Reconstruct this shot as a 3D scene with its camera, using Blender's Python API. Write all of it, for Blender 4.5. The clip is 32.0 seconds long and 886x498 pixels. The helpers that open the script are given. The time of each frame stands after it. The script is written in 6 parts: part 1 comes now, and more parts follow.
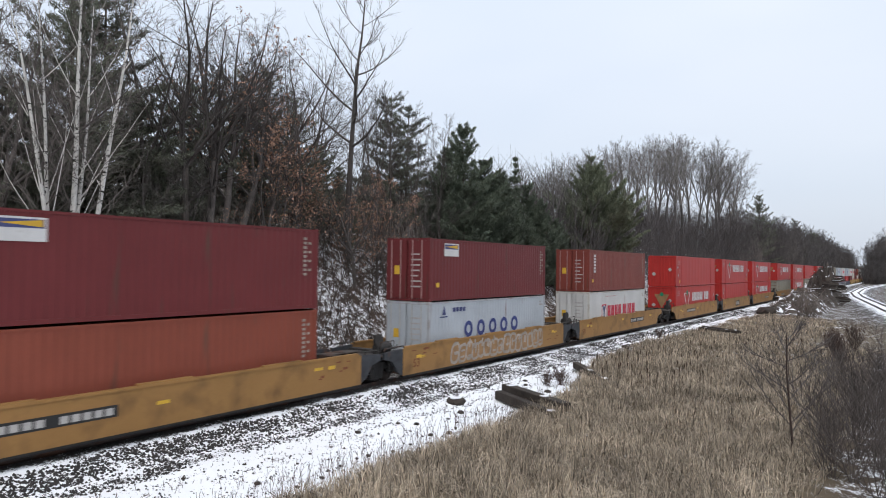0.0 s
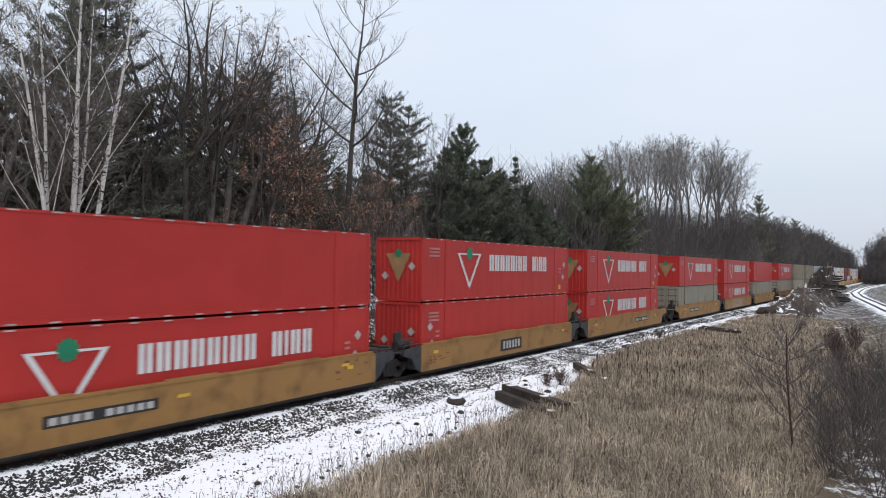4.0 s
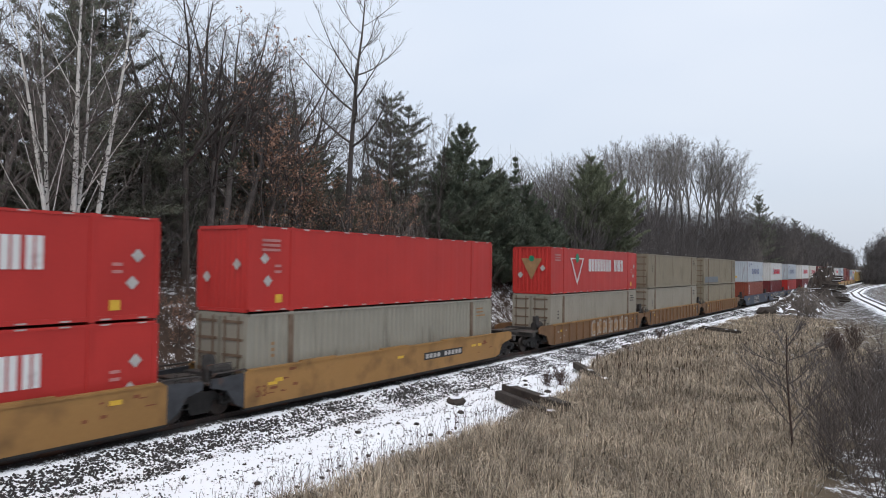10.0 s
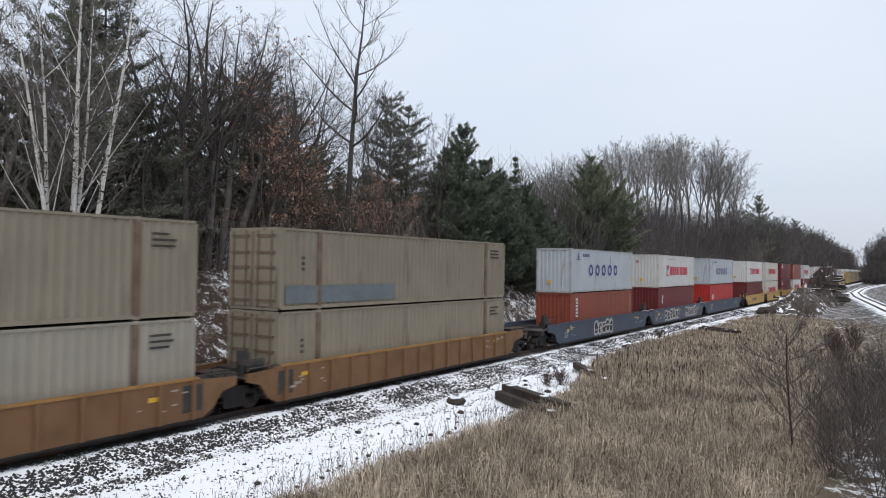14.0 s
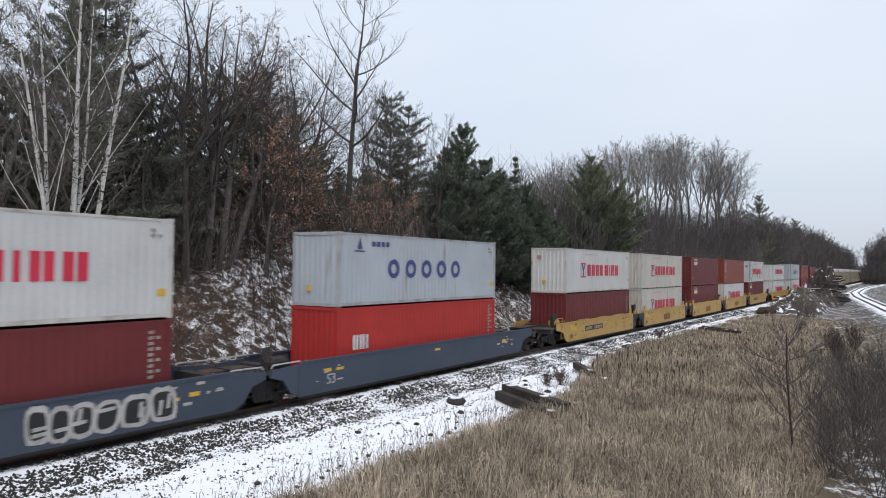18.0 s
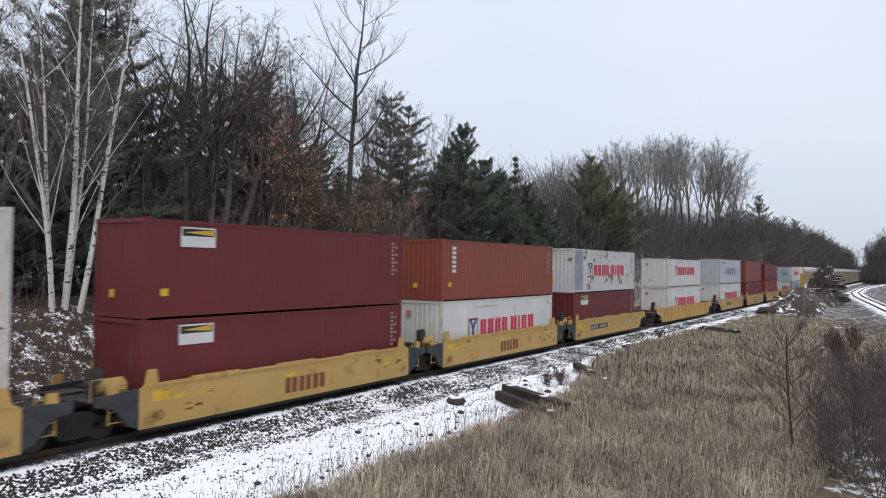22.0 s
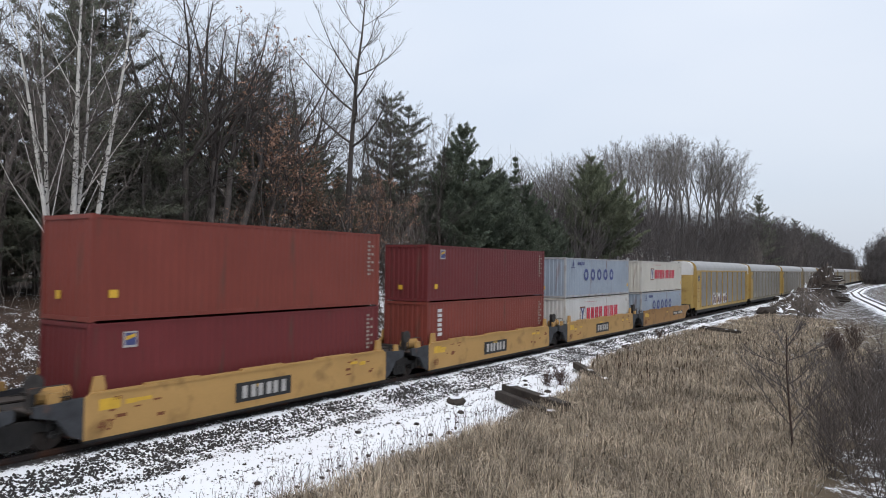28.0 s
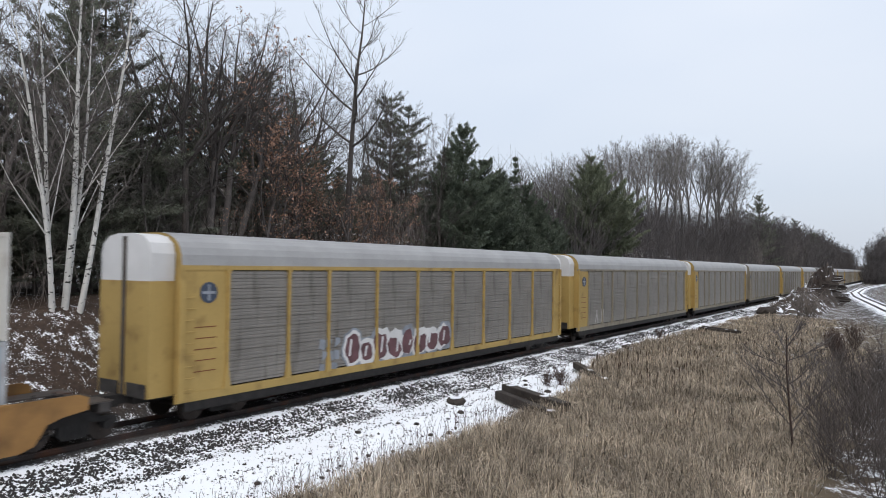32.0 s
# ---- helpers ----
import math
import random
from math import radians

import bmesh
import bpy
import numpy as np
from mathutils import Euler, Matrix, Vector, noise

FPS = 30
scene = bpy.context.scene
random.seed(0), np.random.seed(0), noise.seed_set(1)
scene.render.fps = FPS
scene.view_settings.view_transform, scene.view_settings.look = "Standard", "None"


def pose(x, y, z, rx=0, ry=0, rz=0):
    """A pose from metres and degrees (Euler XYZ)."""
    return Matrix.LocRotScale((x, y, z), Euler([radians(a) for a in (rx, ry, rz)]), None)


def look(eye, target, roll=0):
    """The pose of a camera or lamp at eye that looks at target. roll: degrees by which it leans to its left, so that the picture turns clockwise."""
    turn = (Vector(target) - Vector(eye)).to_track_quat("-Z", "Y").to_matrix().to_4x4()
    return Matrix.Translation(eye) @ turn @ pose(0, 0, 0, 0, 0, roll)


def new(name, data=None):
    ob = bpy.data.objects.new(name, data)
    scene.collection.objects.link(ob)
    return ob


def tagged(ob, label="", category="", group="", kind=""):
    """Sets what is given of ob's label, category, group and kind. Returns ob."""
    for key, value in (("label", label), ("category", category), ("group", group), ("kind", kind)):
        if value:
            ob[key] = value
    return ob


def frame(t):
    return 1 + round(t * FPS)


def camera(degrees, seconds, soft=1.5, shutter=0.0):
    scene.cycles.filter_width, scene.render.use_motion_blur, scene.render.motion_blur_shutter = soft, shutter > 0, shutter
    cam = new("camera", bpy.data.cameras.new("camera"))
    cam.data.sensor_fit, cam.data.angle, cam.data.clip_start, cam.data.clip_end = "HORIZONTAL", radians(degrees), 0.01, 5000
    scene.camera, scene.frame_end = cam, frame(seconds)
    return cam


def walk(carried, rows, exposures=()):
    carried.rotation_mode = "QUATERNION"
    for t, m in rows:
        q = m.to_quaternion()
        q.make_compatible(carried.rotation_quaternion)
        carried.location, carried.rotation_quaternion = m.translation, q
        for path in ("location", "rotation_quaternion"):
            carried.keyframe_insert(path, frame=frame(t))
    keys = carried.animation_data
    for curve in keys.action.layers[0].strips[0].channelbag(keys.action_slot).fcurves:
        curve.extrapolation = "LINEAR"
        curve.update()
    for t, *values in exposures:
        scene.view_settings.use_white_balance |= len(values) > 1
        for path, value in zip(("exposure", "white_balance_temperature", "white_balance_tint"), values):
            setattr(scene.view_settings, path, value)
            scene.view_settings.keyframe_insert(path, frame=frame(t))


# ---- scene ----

# The railway's centre line is the y axis, the top of its rails is z = 0; the camera stands beside it.
cam = camera(64.46, 32.0, soft=1.0, shutter=0.25)
EYE = Vector((19.171, 0.0, 4.839))
HEAD, PITCH, ROLL = radians(33.353), radians(1.407), 0.774
AIM = EYE + Vector((-math.sin(HEAD) * math.cos(PITCH), math.cos(HEAD) * math.cos(PITCH), math.sin(PITCH)))
walk(cam, [(0.0, look(EYE, AIM, ROLL)), (32.0, look(EYE, AIM, ROLL))], exposures=[(0.0, 0.13), (2.0, 0.11), (5.0, 0.06), (10.0, 0.05), (32.0, 0.05)])

# ---- light: an overcast winter sky ----
world = bpy.data.worlds.new("overcast_sky")
scene.world = world
world.use_nodes = True
wn, wl = world.node_tree.nodes, world.node_tree.links
wn.clear()
sky = wn.new("ShaderNodeTexSky")
sky.sky_type, sky.sun_disc = "NISHITA", False
sky.sun_elevation, sky.sun_rotation = radians(58), radians(148)
sky.air_density, sky.dust_density, sky.ozone_density = 1.0, 4.0, 1.0
sky_bg = wn.new("ShaderNodeBackground")
sky_bg.inputs["Strength"].default_value = 0.03
wl.new(sky.outputs[0], sky_bg.inputs["Color"])
coord = wn.new("ShaderNodeTexCoord")
cmap = wn.new("ShaderNodeMapping")
cmap.inputs["Scale"].default_value = (1.0, 1.0, 2.5)
cloud = wn.new("ShaderNodeTexNoise")
cloud.inputs["Scale"].default_value, cloud.inputs["Detail"].default_value = 1.6, 3.0
ramp = wn.new("ShaderNodeValToRGB")
ramp.color_ramp.elements[0].position, ramp.color_ramp.elements[0].color = 0.3, (0.74, 0.80, 0.92, 1)
ramp.color_ramp.elements[1].position, ramp.color_ramp.elements[1].color = 0.7, (0.86, 0.89, 0.97, 1)
cloud_bg = wn.new("ShaderNodeBackground")
cloud_bg.inputs["Strength"].default_value = 0.85
add = wn.new("ShaderNodeAddShader")
wout = wn.new("ShaderNodeOutputWorld")
wl.new(coord.outputs["Generated"], cmap.inputs[0])
wl.new(cmap.outputs[0], cloud.inputs["Vector"])
wl.new(cloud.outputs[0], ramp.inputs[0])
up = wn.new("ShaderNodeSeparateXYZ")
wl.new(coord.outputs["Generated"], up.inputs[0])
haze = wn.new("ShaderNodeValToRGB")
haze.color_ramp.elements[0].position, haze.color_ramp.elements[0].color = 0.0, (0.80, 0.83, 0.855, 1)
haze.color_ramp.elements[1].position, haze.color_ramp.elements[1].color = 0.36, (1.0, 1.03, 1.04, 1)
wl.new(up.outputs[2], haze.inputs[0])
tint = wn.new("ShaderNodeMix")
tint.data_type, tint.blend_type = "RGBA", "MULTIPLY"
tint.inputs[0].default_value = 1.0
wl.new(ramp.outputs[0], tint.inputs[6])
wl.new(haze.outputs[0], tint.inputs[7])
wl.new(tint.outputs[2], cloud_bg.inputs["Color"])
wl.new(sky_bg.outputs[0], add.inputs[0])
wl.new(cloud_bg.outputs[0], add.inputs[1])
wl.new(add.outputs[0], wout.inputs[0])

sun_data = bpy.data.lights.new("sun", "SUN")
sun_data.energy, sun_data.angle, sun_data.color = 1.05, radians(40), (1.0, 0.97, 0.93)
sun = new("sun", sun_data)
sun.matrix_basis = look((30, -28, 90), (0, 20, 0))


# ---- materials ----
def material(name, base, rough=0.7, metal=0.0, vary=0.25, scale=2.0, bump=0.15, grain=40.0, spread=0.0, dirt=None, dirt_amount=0.0, streak=False, spec=0.4, dirt_edge=None):
    """A surface with two scales of change: broad stains and fine grain; dirt is laid over in patches or in upright streaks."""
    m = bpy.data.materials.new(name)
    m.use_nodes = True
    nt = m.node_tree
    b = nt.nodes["Principled BSDF"]
    b.inputs["Roughness"].default_value, b.inputs["Metallic"].default_value = rough, metal
    b.inputs["Specular IOR Level"].default_value = spec
    tc = nt.nodes.new("ShaderNodeTexCoord")
    big = nt.nodes.new("ShaderNodeTexNoise")
    big.inputs["Scale"].default_value, big.inputs["Detail"].default_value = scale, 5.0
    fine = nt.nodes.new("ShaderNodeTexNoise")
    fine.inputs["Scale"].default_value, fine.inputs["Detail"].default_value = grain, 3.0
    nt.links.new(tc.outputs["Object"], big.inputs["Vector"])
    nt.links.new(tc.outputs["Object"], fine.inputs["Vector"])
    both = nt.nodes.new("ShaderNodeMath")
    both.operation = "MULTIPLY_ADD"
    both.inputs[1].default_value = 0.4
    nt.links.new(fine.outputs[0], both.inputs[0])
    nt.links.new(big.outputs[0], both.inputs[2])
    r = nt.nodes.new("ShaderNodeMapRange")
    r.inputs[1].default_value, r.inputs[2].default_value = 0.45, 0.95
    r.inputs[3].default_value, r.inputs[4].default_value = 1 - vary, 1 + vary
    nt.links.new(both.outputs[0], r.inputs[0])
    col = nt.nodes.new("ShaderNodeMix")
    col.data_type, col.blend_type = "RGBA", "MULTIPLY"
    col.inputs[0].default_value = 1.0
    col.inputs[6].default_value = (*base, 1)
    nt.links.new(r.outputs[0], col.inputs[7])
    out = col.outputs[2]
    if spread:
        info = nt.nodes.new("ShaderNodeObjectInfo")
        hs = nt.nodes.new("ShaderNodeHueSaturation")
        mr = nt.nodes.new("ShaderNodeMapRange")
        mr.inputs[3].default_value, mr.inputs[4].default_value = 1 - spread, 1 + spread
        nt.links.new(info.outputs["Random"], mr.inputs[0])
        nt.links.new(mr.outputs[0], hs.inputs["Value"])
        nt.links.new(out, hs.inputs["Color"])
        out = hs.outputs[0]
    if dirt:
        dn = nt.nodes.new("ShaderNodeTexNoise")
        dn.inputs["Scale"].default_value, dn.inputs["Detail"].default_value = 1.0, 6.0
        mp = nt.nodes.new("ShaderNodeMapping")
        mp.inputs["Scale"].default_value = (3.0, 3.0, 0.35) if streak else (1.2, 1.2, 1.2)
        nt.links.new(tc.outputs["Object"], mp.inputs[0])
        nt.links.new(mp.outputs[0], dn.inputs["Vector"])
        dr = nt.nodes.new("ShaderNodeMapRange")
        dr.inputs[1].default_value, dr.inputs[2].default_value = 0.72 - 0.35 * dirt_amount, 0.85 if dirt_edge is None else 0.72 - 0.35 * dirt_amount + dirt_edge
        nt.links.new(dn.outputs[0], dr.inputs[0])
        dm = nt.nodes.new("ShaderNodeMix")
        dm.data_type = "RGBA"
        dm.inputs[7].default_value = (*dirt, 1)
        nt.links.new(dr.outputs[0], dm.inputs[0])
        nt.links.new(out, dm.inputs[6])
        out = dm.outputs[2]
    nt.links.new(out, b.inputs["Base Color"])
    if bump:
        bp = nt.nodes.new("ShaderNodeBump")
        bp.inputs["Strength"].default_value, bp.inputs["Distance"].default_value = bump, 0.02
        nt.links.new(both.outputs[0], bp.inputs["Height"])
        nt.links.new(bp.outputs[0], b.inputs["Normal"])
    return m


GRIME = (0.07, 0.055, 0.04)
RUST = (0.16, 0.06, 0.025)
SMEAR = (0.105, 0.058, 0.026)


def paint(name, base, rough=0.45, dirt=GRIME, amount=0.35):
    return material(name, base, rough, vary=0.10, scale=0.6, bump=0.05, grain=14, spread=0.04, dirt=dirt, dirt_amount=amount, streak=dirt is not SMEAR, spec=0.22)


M = dict(
    maroon=paint("maroon_paint", (0.135, 0.027, 0.028)),
    rust=paint("rust_red_paint", (0.215, 0.057, 0.036)),
    brick=paint("brown_red_paint", (0.19, 0.046, 0.034)),
    red=paint("bright_red_paint", (0.41, 0.033, 0.028), amount=0.12),
    scarlet=paint("scarlet_paint", (0.38, 0.032, 0.028), amount=0.2),
    pale=paint("pale_grey_paint", (0.40, 0.43, 0.46), dirt=RUST, amount=0.3),
    blue_grey=paint("blue_grey_paint", (0.28, 0.325, 0.385), dirt=RUST, amount=0.35),
    white=paint("white_paint", (0.55, 0.545, 0.53), dirt=RUST, amount=0.16),
    stained=material("rust_stained_white_paint", (0.50, 0.50, 0.49), 0.5, vary=0.12, scale=0.6, bump=0.05, grain=14, dirt=(0.19, 0.10, 0.05), dirt_amount=0.36, dirt_edge=0.07, spec=0.22),
    cream=paint("cream_paint", (0.53, 0.505, 0.45), dirt=RUST, amount=0.26),
    beige=paint("weathered_beige_paint", (0.225, 0.195, 0.145), 0.6, amount=0.4),
    greyrib=paint("weathered_grey_aluminium", (0.255, 0.238, 0.195), 0.55, amount=0.4),
    slate=paint("pale_slate_paint", (0.28, 0.255, 0.21), 0.55, amount=0.25),
    mustard=paint("mustard_paint", (0.295, 0.158, 0.055), 0.55, dirt=SMEAR, amount=0.7),
    ochre=paint("brown_orange_paint", (0.18, 0.097, 0.05), 0.6, dirt=SMEAR, amount=0.9),
    yellow=paint("yellow_paint", (0.44, 0.28, 0.095), 0.5, dirt=SMEAR, amount=0.42),
    amber=paint("amber_paint", (0.42, 0.25, 0.09), 0.5, dirt=SMEAR, amount=0.5),
    navy=paint("slate_blue_paint", (0.055, 0.068, 0.095), 0.5, amount=0.3),
    rackgrey=material("galvanised_rack_panel", (0.235, 0.217, 0.195), 0.5, 0.3, vary=0.2, scale=0.7, grain=20, bump=0.08, dirt=GRIME, dirt_amount=0.4, streak=True),
    rackroof=material("pale_roof_sheet", (0.34, 0.335, 0.33), 0.5, 0.2, vary=0.15, scale=0.7, grain=20, bump=0.05),
    rackyellow=paint("faded_yellow_paint", (0.40, 0.275, 0.095), 0.6, dirt=SMEAR, amount=0.6),
    rackworn=paint("greyed_yellow_paint", (0.235, 0.205, 0.155), 0.6, amount=0.6),
    black=material("sooty_cast_steel", (0.022, 0.02, 0.019), 0.8, 0.2, vary=0.4, scale=4, grain=60, bump=0.3),
    wheel=material("worn_wheel_steel", (0.06, 0.05, 0.045), 0.5, 0.8, vary=0.3, scale=4, grain=50),
    steel=material("weathered_steel", (0.10, 0.085, 0.075), 0.6, 0.5, vary=0.3, scale=3, grain=50, dirt=RUST, dirt_amount=0.5),
    rail=material("rail_steel", (0.07, 0.055, 0.05), 0.55, 0.6, vary=0.3, scale=2, grain=50, dirt=RUST, dirt_amount=0.6),
    tie=material("creosoted_timber", (0.045, 0.036, 0.03), 0.9, vary=0.4, scale=3, grain=30, bump=0.5, spread=0.25),
    m_white=material("white_marking", (0.60, 0.59, 0.58), 0.5, vary=0.1, scale=1, bump=0.0, dirt=GRIME, dirt_amount=0.15),
    m_dull=material("dull_white_marking", (0.40, 0.38, 0.36), 0.6, vary=0.2, scale=2, bump=0.0, dirt=GRIME, dirt_amount=0.3),
    m_blue=material("dark_blue_marking", (0.045, 0.06, 0.20), 0.5, vary=0.15, scale=1, bump=0.0),
    m_red=material("red_marking", (0.55, 0.025, 0.06), 0.5, vary=0.1, scale=1, bump=0.0),
    m_green=material("green_marking", (0.01, 0.18, 0.09), 0.5, vary=0.1, bump=0.0),
    m_yellow=material("yellow_marking", (0.60, 0.36, 0.035), 0.5, vary=0.15, scale=3, bump=0.0),
    m_black=material("black_marking", (0.02, 0.02, 0.02), 0.7, vary=0.2, bump=0.0),
    m_brown=material("brown_marking", (0.17, 0.055, 0.02), 0.7, vary=0.2, bump=0.0),
    m_pale=material("faded_pale_marking", (0.30, 0.26, 0.22), 0.7, vary=0.3, scale=2, bump=0.0),
    m_tan=material("faded_tan_marking", (0.28, 0.16, 0.075), 0.7, vary=0.3, bump=0.0),
    m_navy=material("navy_marking", (0.05, 0.06, 0.16), 0.5, vary=0.1, bump=0.0),
    m_pink=material("faded_pink_marking", (0.42, 0.17, 0.16), 0.6, vary=0.2, scale=2, bump=0.0),
    m_plum=material("dull_plum_marking", (0.11, 0.05, 0.055), 0.6, vary=0.4, scale=2, bump=0.0),
    m_slate=material("pale_blue_grey_marking", (0.24, 0.26, 0.29), 0.6, vary=0.3, scale=2, bump=0.0),
    soot=material("grimy_dark_steel", (0.05, 0.045, 0.042), 0.75, 0.2, vary=0.4, scale=3, grain=40, bump=0.3, dirt=RUST, dirt_amount=0.4),
    rusty_white=material("rust_edged_white_paint", (0.50, 0.48, 0.44), 0.55, vary=0.12, scale=0.8, bump=0.05, grain=14, spread=0.04, dirt=(0.20, 0.10, 0.05), dirt_amount=0.62, spec=0.22),
    rusty_pale=material("rust_edged_grey_paint", (0.36, 0.37, 0.38), 0.55, vary=0.12, scale=0.8, bump=0.05, grain=14, spread=0.04, dirt=(0.20, 0.10, 0.05), dirt_amount=0.66, spec=0.22),
    stain=material("brown_stained_aluminium", (0.13, 0.085, 0.055), 0.65, vary=0.35, scale=1.2, grain=12, bump=0.05, dirt=(0.22, 0.19, 0.145), dirt_amount=0.7),
    gusset=material("grimy_blue_grey_steel", (0.040, 0.042, 0.047), 0.7, 0.1, vary=0.35, scale=3, grain=40, bump=0.2, dirt=RUST, dirt_amount=0.2),
    patch=material("repaint_blue_grey", (0.125, 0.14, 0.15), 0.6, vary=0.2, bump=0.0),
    rod=material("galvanised_rod", (0.45, 0.44, 0.43), 0.45, 0.4, vary=0.2),
    rod_red=material("painted_rod", (0.33, 0.19, 0.18), 0.45, 0.1, vary=0.2),
    snow=material("snow", (0.86, 0.88, 0.92), 0.6, vary=0.05, scale=2, grain=30, bump=0.4),
)


# ---- mesh helpers ----
class Mesh:
    """Gathers corners and faces of one mesh."""

    def __init__(self):
        self.v, self.f = [], []

    def box(self, x0, x1, y0, y1, z0, z1):
        n = len(self.v)
        self.v += [(x, y, z) for x in (x0, x1) for y in (y0, y1) for z in (z0, z1)]
        self.f += [tuple(n + i for i in q) for q in ((0, 1, 3, 2), (4, 6, 7, 5), (0, 4, 5, 1), (2, 3, 7, 6), (0, 2, 6, 4), (1, 5, 7, 3))]
        return self

    def prism(self, poly, x0, x1, axis=0):
        """A polygon in the other two axes, drawn out along one axis."""
        n, k = len(self.v), len(poly)
        for x in (x0, x1):
            for a, b in poly:
                p = [a, b]
                p.insert(axis, x)
                self.v.append(tuple(p))
        self.f.append(tuple(range(n, n + k)))
        self.f.append(tuple(range(n + 2 * k - 1, n + k - 1, -1)))
        self.f += [(n + i, n + k + i, n + k + (i + 1) % k, n + (i + 1) % k) for i in range(k)]
        return self

    def tube(self, points, radii, sides=6, cap=True):
        n = len(self.v)
        pts = [Vector(p) for p in points]
        u = None
        for i, p in enumerate(pts):
            d = (pts[min(i + 1, len(pts) - 1)] - pts[max(i - 1, 0)]).normalized()
            if u is None:
                u = d.orthogonal().normalized()
            else:
                u = (u - d * u.dot(d)).normalized()
            w = d.cross(u)
            r = radii[i] if hasattr(radii, "__len__") else radii
            for k in range(sides):
                a = 2 * math.pi * k / sides
                self.v.append(tuple(p + (u * math.cos(a) + w * math.sin(a)) * r))
        for i in range(len(pts) - 1):
            for k in range(sides):
                a, b = n + i * sides + k, n + i * sides + (k + 1) % sides
                self.f.append((a, b, b + sides, a + sides))
        if cap:
            self.f.append(tuple(range(n + sides - 1, n - 1, -1)))
            e = n + (len(pts) - 1) * sides
            self.f.append(tuple(range(e, e + sides)))
        return self

    def strip(self, line, z0, z1):
        """A wall along a line of (x, y), from z0 to z1."""
        n = len(self.v)
        for x, y in line:
            self.v += [(x, y, z0), (x, y, z1)]
        self.f += [(n + 2 * i, n + 2 * i + 2, n + 2 * i + 3, n + 2 * i + 1) for i in range(len(line) - 1)]
        return self

    def mesh(self, name, smooth=False):
        me = bpy.data.meshes.new(name)
        me.from_pydata(self.v, [], self.f)
        if smooth:
            me.shade_smooth()
        me.update()
        return me


def part(name, mesh, mat, parent=None, label="", at=None, smooth=False):
    """Links a mesh as one object, with a material of its own, under a thing or a part."""
    me = mesh.mesh(name, smooth) if isinstance(mesh, Mesh) else mesh
    if not me.materials:
        me.materials.append(mat)
    ob = new(name, me)
    ob.material_slots[0].link = "OBJECT"
    ob.material_slots[0].material = mat
    if parent:
        ob.parent = parent
    if at is not None:
        ob.matrix_basis = at if isinstance(at, Matrix) else Matrix.Translation(at)
    if label:
        tagged(ob, label)
    if name in ("fine_marking", "mark_bar", "graffiti", "small_marking", "reflector_strip", "upright_lettering", "brushwood", "pale_marking"):
        tagged(ob, kind="stuff")
    return ob


CACHE = {}


def cached(key, make):
    if key not in CACHE:
        CACHE[key] = make()
    return CACHE[key]


def text_mesh(text, size):
    def make():
        cu = bpy.data.curves.new("figures", "FONT")
        cu.body, cu.size, cu.extrude = text, size, 0.004
        ob = bpy.data.objects.new("figures", cu)
        scene.collection.objects.link(ob)
        dg = bpy.context.evaluated_depsgraph_get()
        me = bpy.data.meshes.new_from_object(ob.evaluated_get(dg))
        bpy.data.objects.remove(ob)
        return me
    return cached(("text", text, size), make)


# On a side that faces +x writing runs along +y and up z.
SIDE = Matrix(((0, 0, 1, 0), (1, 0, 0, 0), (0, 1, 0, 0), (0, 0, 0, 1)))


def plateau(y):
    """The height of the wood's floor above the bank."""
    return np.interp(y, [8, 19, 30, 60, 110, 180], [2.9, 3.15, 5.4, 5.6, 4.6, 3.0])


def terrain(x, y):
    """The height of the bare ground."""
    x2 = branch_x(y)
    right = np.interp(x, [0, 1.3, 1.75, 2.7, 4.0, 7.0, 12.0, 30.0, 200.0], [-0.155, -0.155, -0.25, -0.50, -0.60, -0.85, -1.0, -1.0, -0.5])
    d = np.abs(x - x2)
    bed = np.interp(d, [0, 1.5, 2.1, 4.5, 9.0], [-0.155, -0.155, -0.35, -1.0, -3.0])
    right = np.maximum(right, np.where(y > 40, bed, -3.0))
    bank = np.interp(y, [-40, 60, 110, 180, 400], [1.0, 1.0, 0.8, 0.5, 0.4])
    left = np.interp(-x, [0, 1.3, 1.75, 2.6, 3.4, 6.0, 9.0, 11.0, 16.0, 60.0, 300.0], [-0.155, -0.155, -0.25, -0.5, -0.7, 1.35, 3.75, 5.6, 9.0, 30.0, 60.0])
    left = np.where(left > 0, left * bank, left)
    left = np.minimum(left, plateau(y) + np.clip(-x - 8.0, 0.0, 6.0) * np.interp(y, [19, 26, 45, 70], [0.06, 0.26, 0.26, 0.06]))
    hill = np.interp(-x, [0, 8, 14, 25, 45, 70, 130, 400], [0, 0, 1.5, 6, 12, 15, 19, 25]) * np.interp(y, [60, 110, 400], [0, 1, 0.9])
    left = left + hill
    return np.where(x >= 0, right, left)


def branch_x(y):
    """The centre line of the second track, which runs in from beside the camera."""
    return np.interp(y, [40, 105, 139, 163, 195, 245, 290, 338, 400, 520], [25.6, 17.9, 14.1, 11.4, 9.0, 8.2, 9.2, 11.6, 17.0, 34.0])


def rough(x, y):
    """Small unevenness away from the tracks."""
    n = noise.noise(Vector((x * 0.35, y * 0.35, 3.0))) * 0.16 + noise.noise(Vector((x * 1.4, y * 1.4, 7.0))) * 0.05
    k = max(0.12, min(1.0, max(0.0, (abs(x) - 1.9) / 2.0))) * min(1.0, max(0.05, (abs(x - float(branch_x(y))) - 1.9) / 2.5 if y > 40 else 1.0))
    if x < -4:
        n *= 2.0
    return n * k


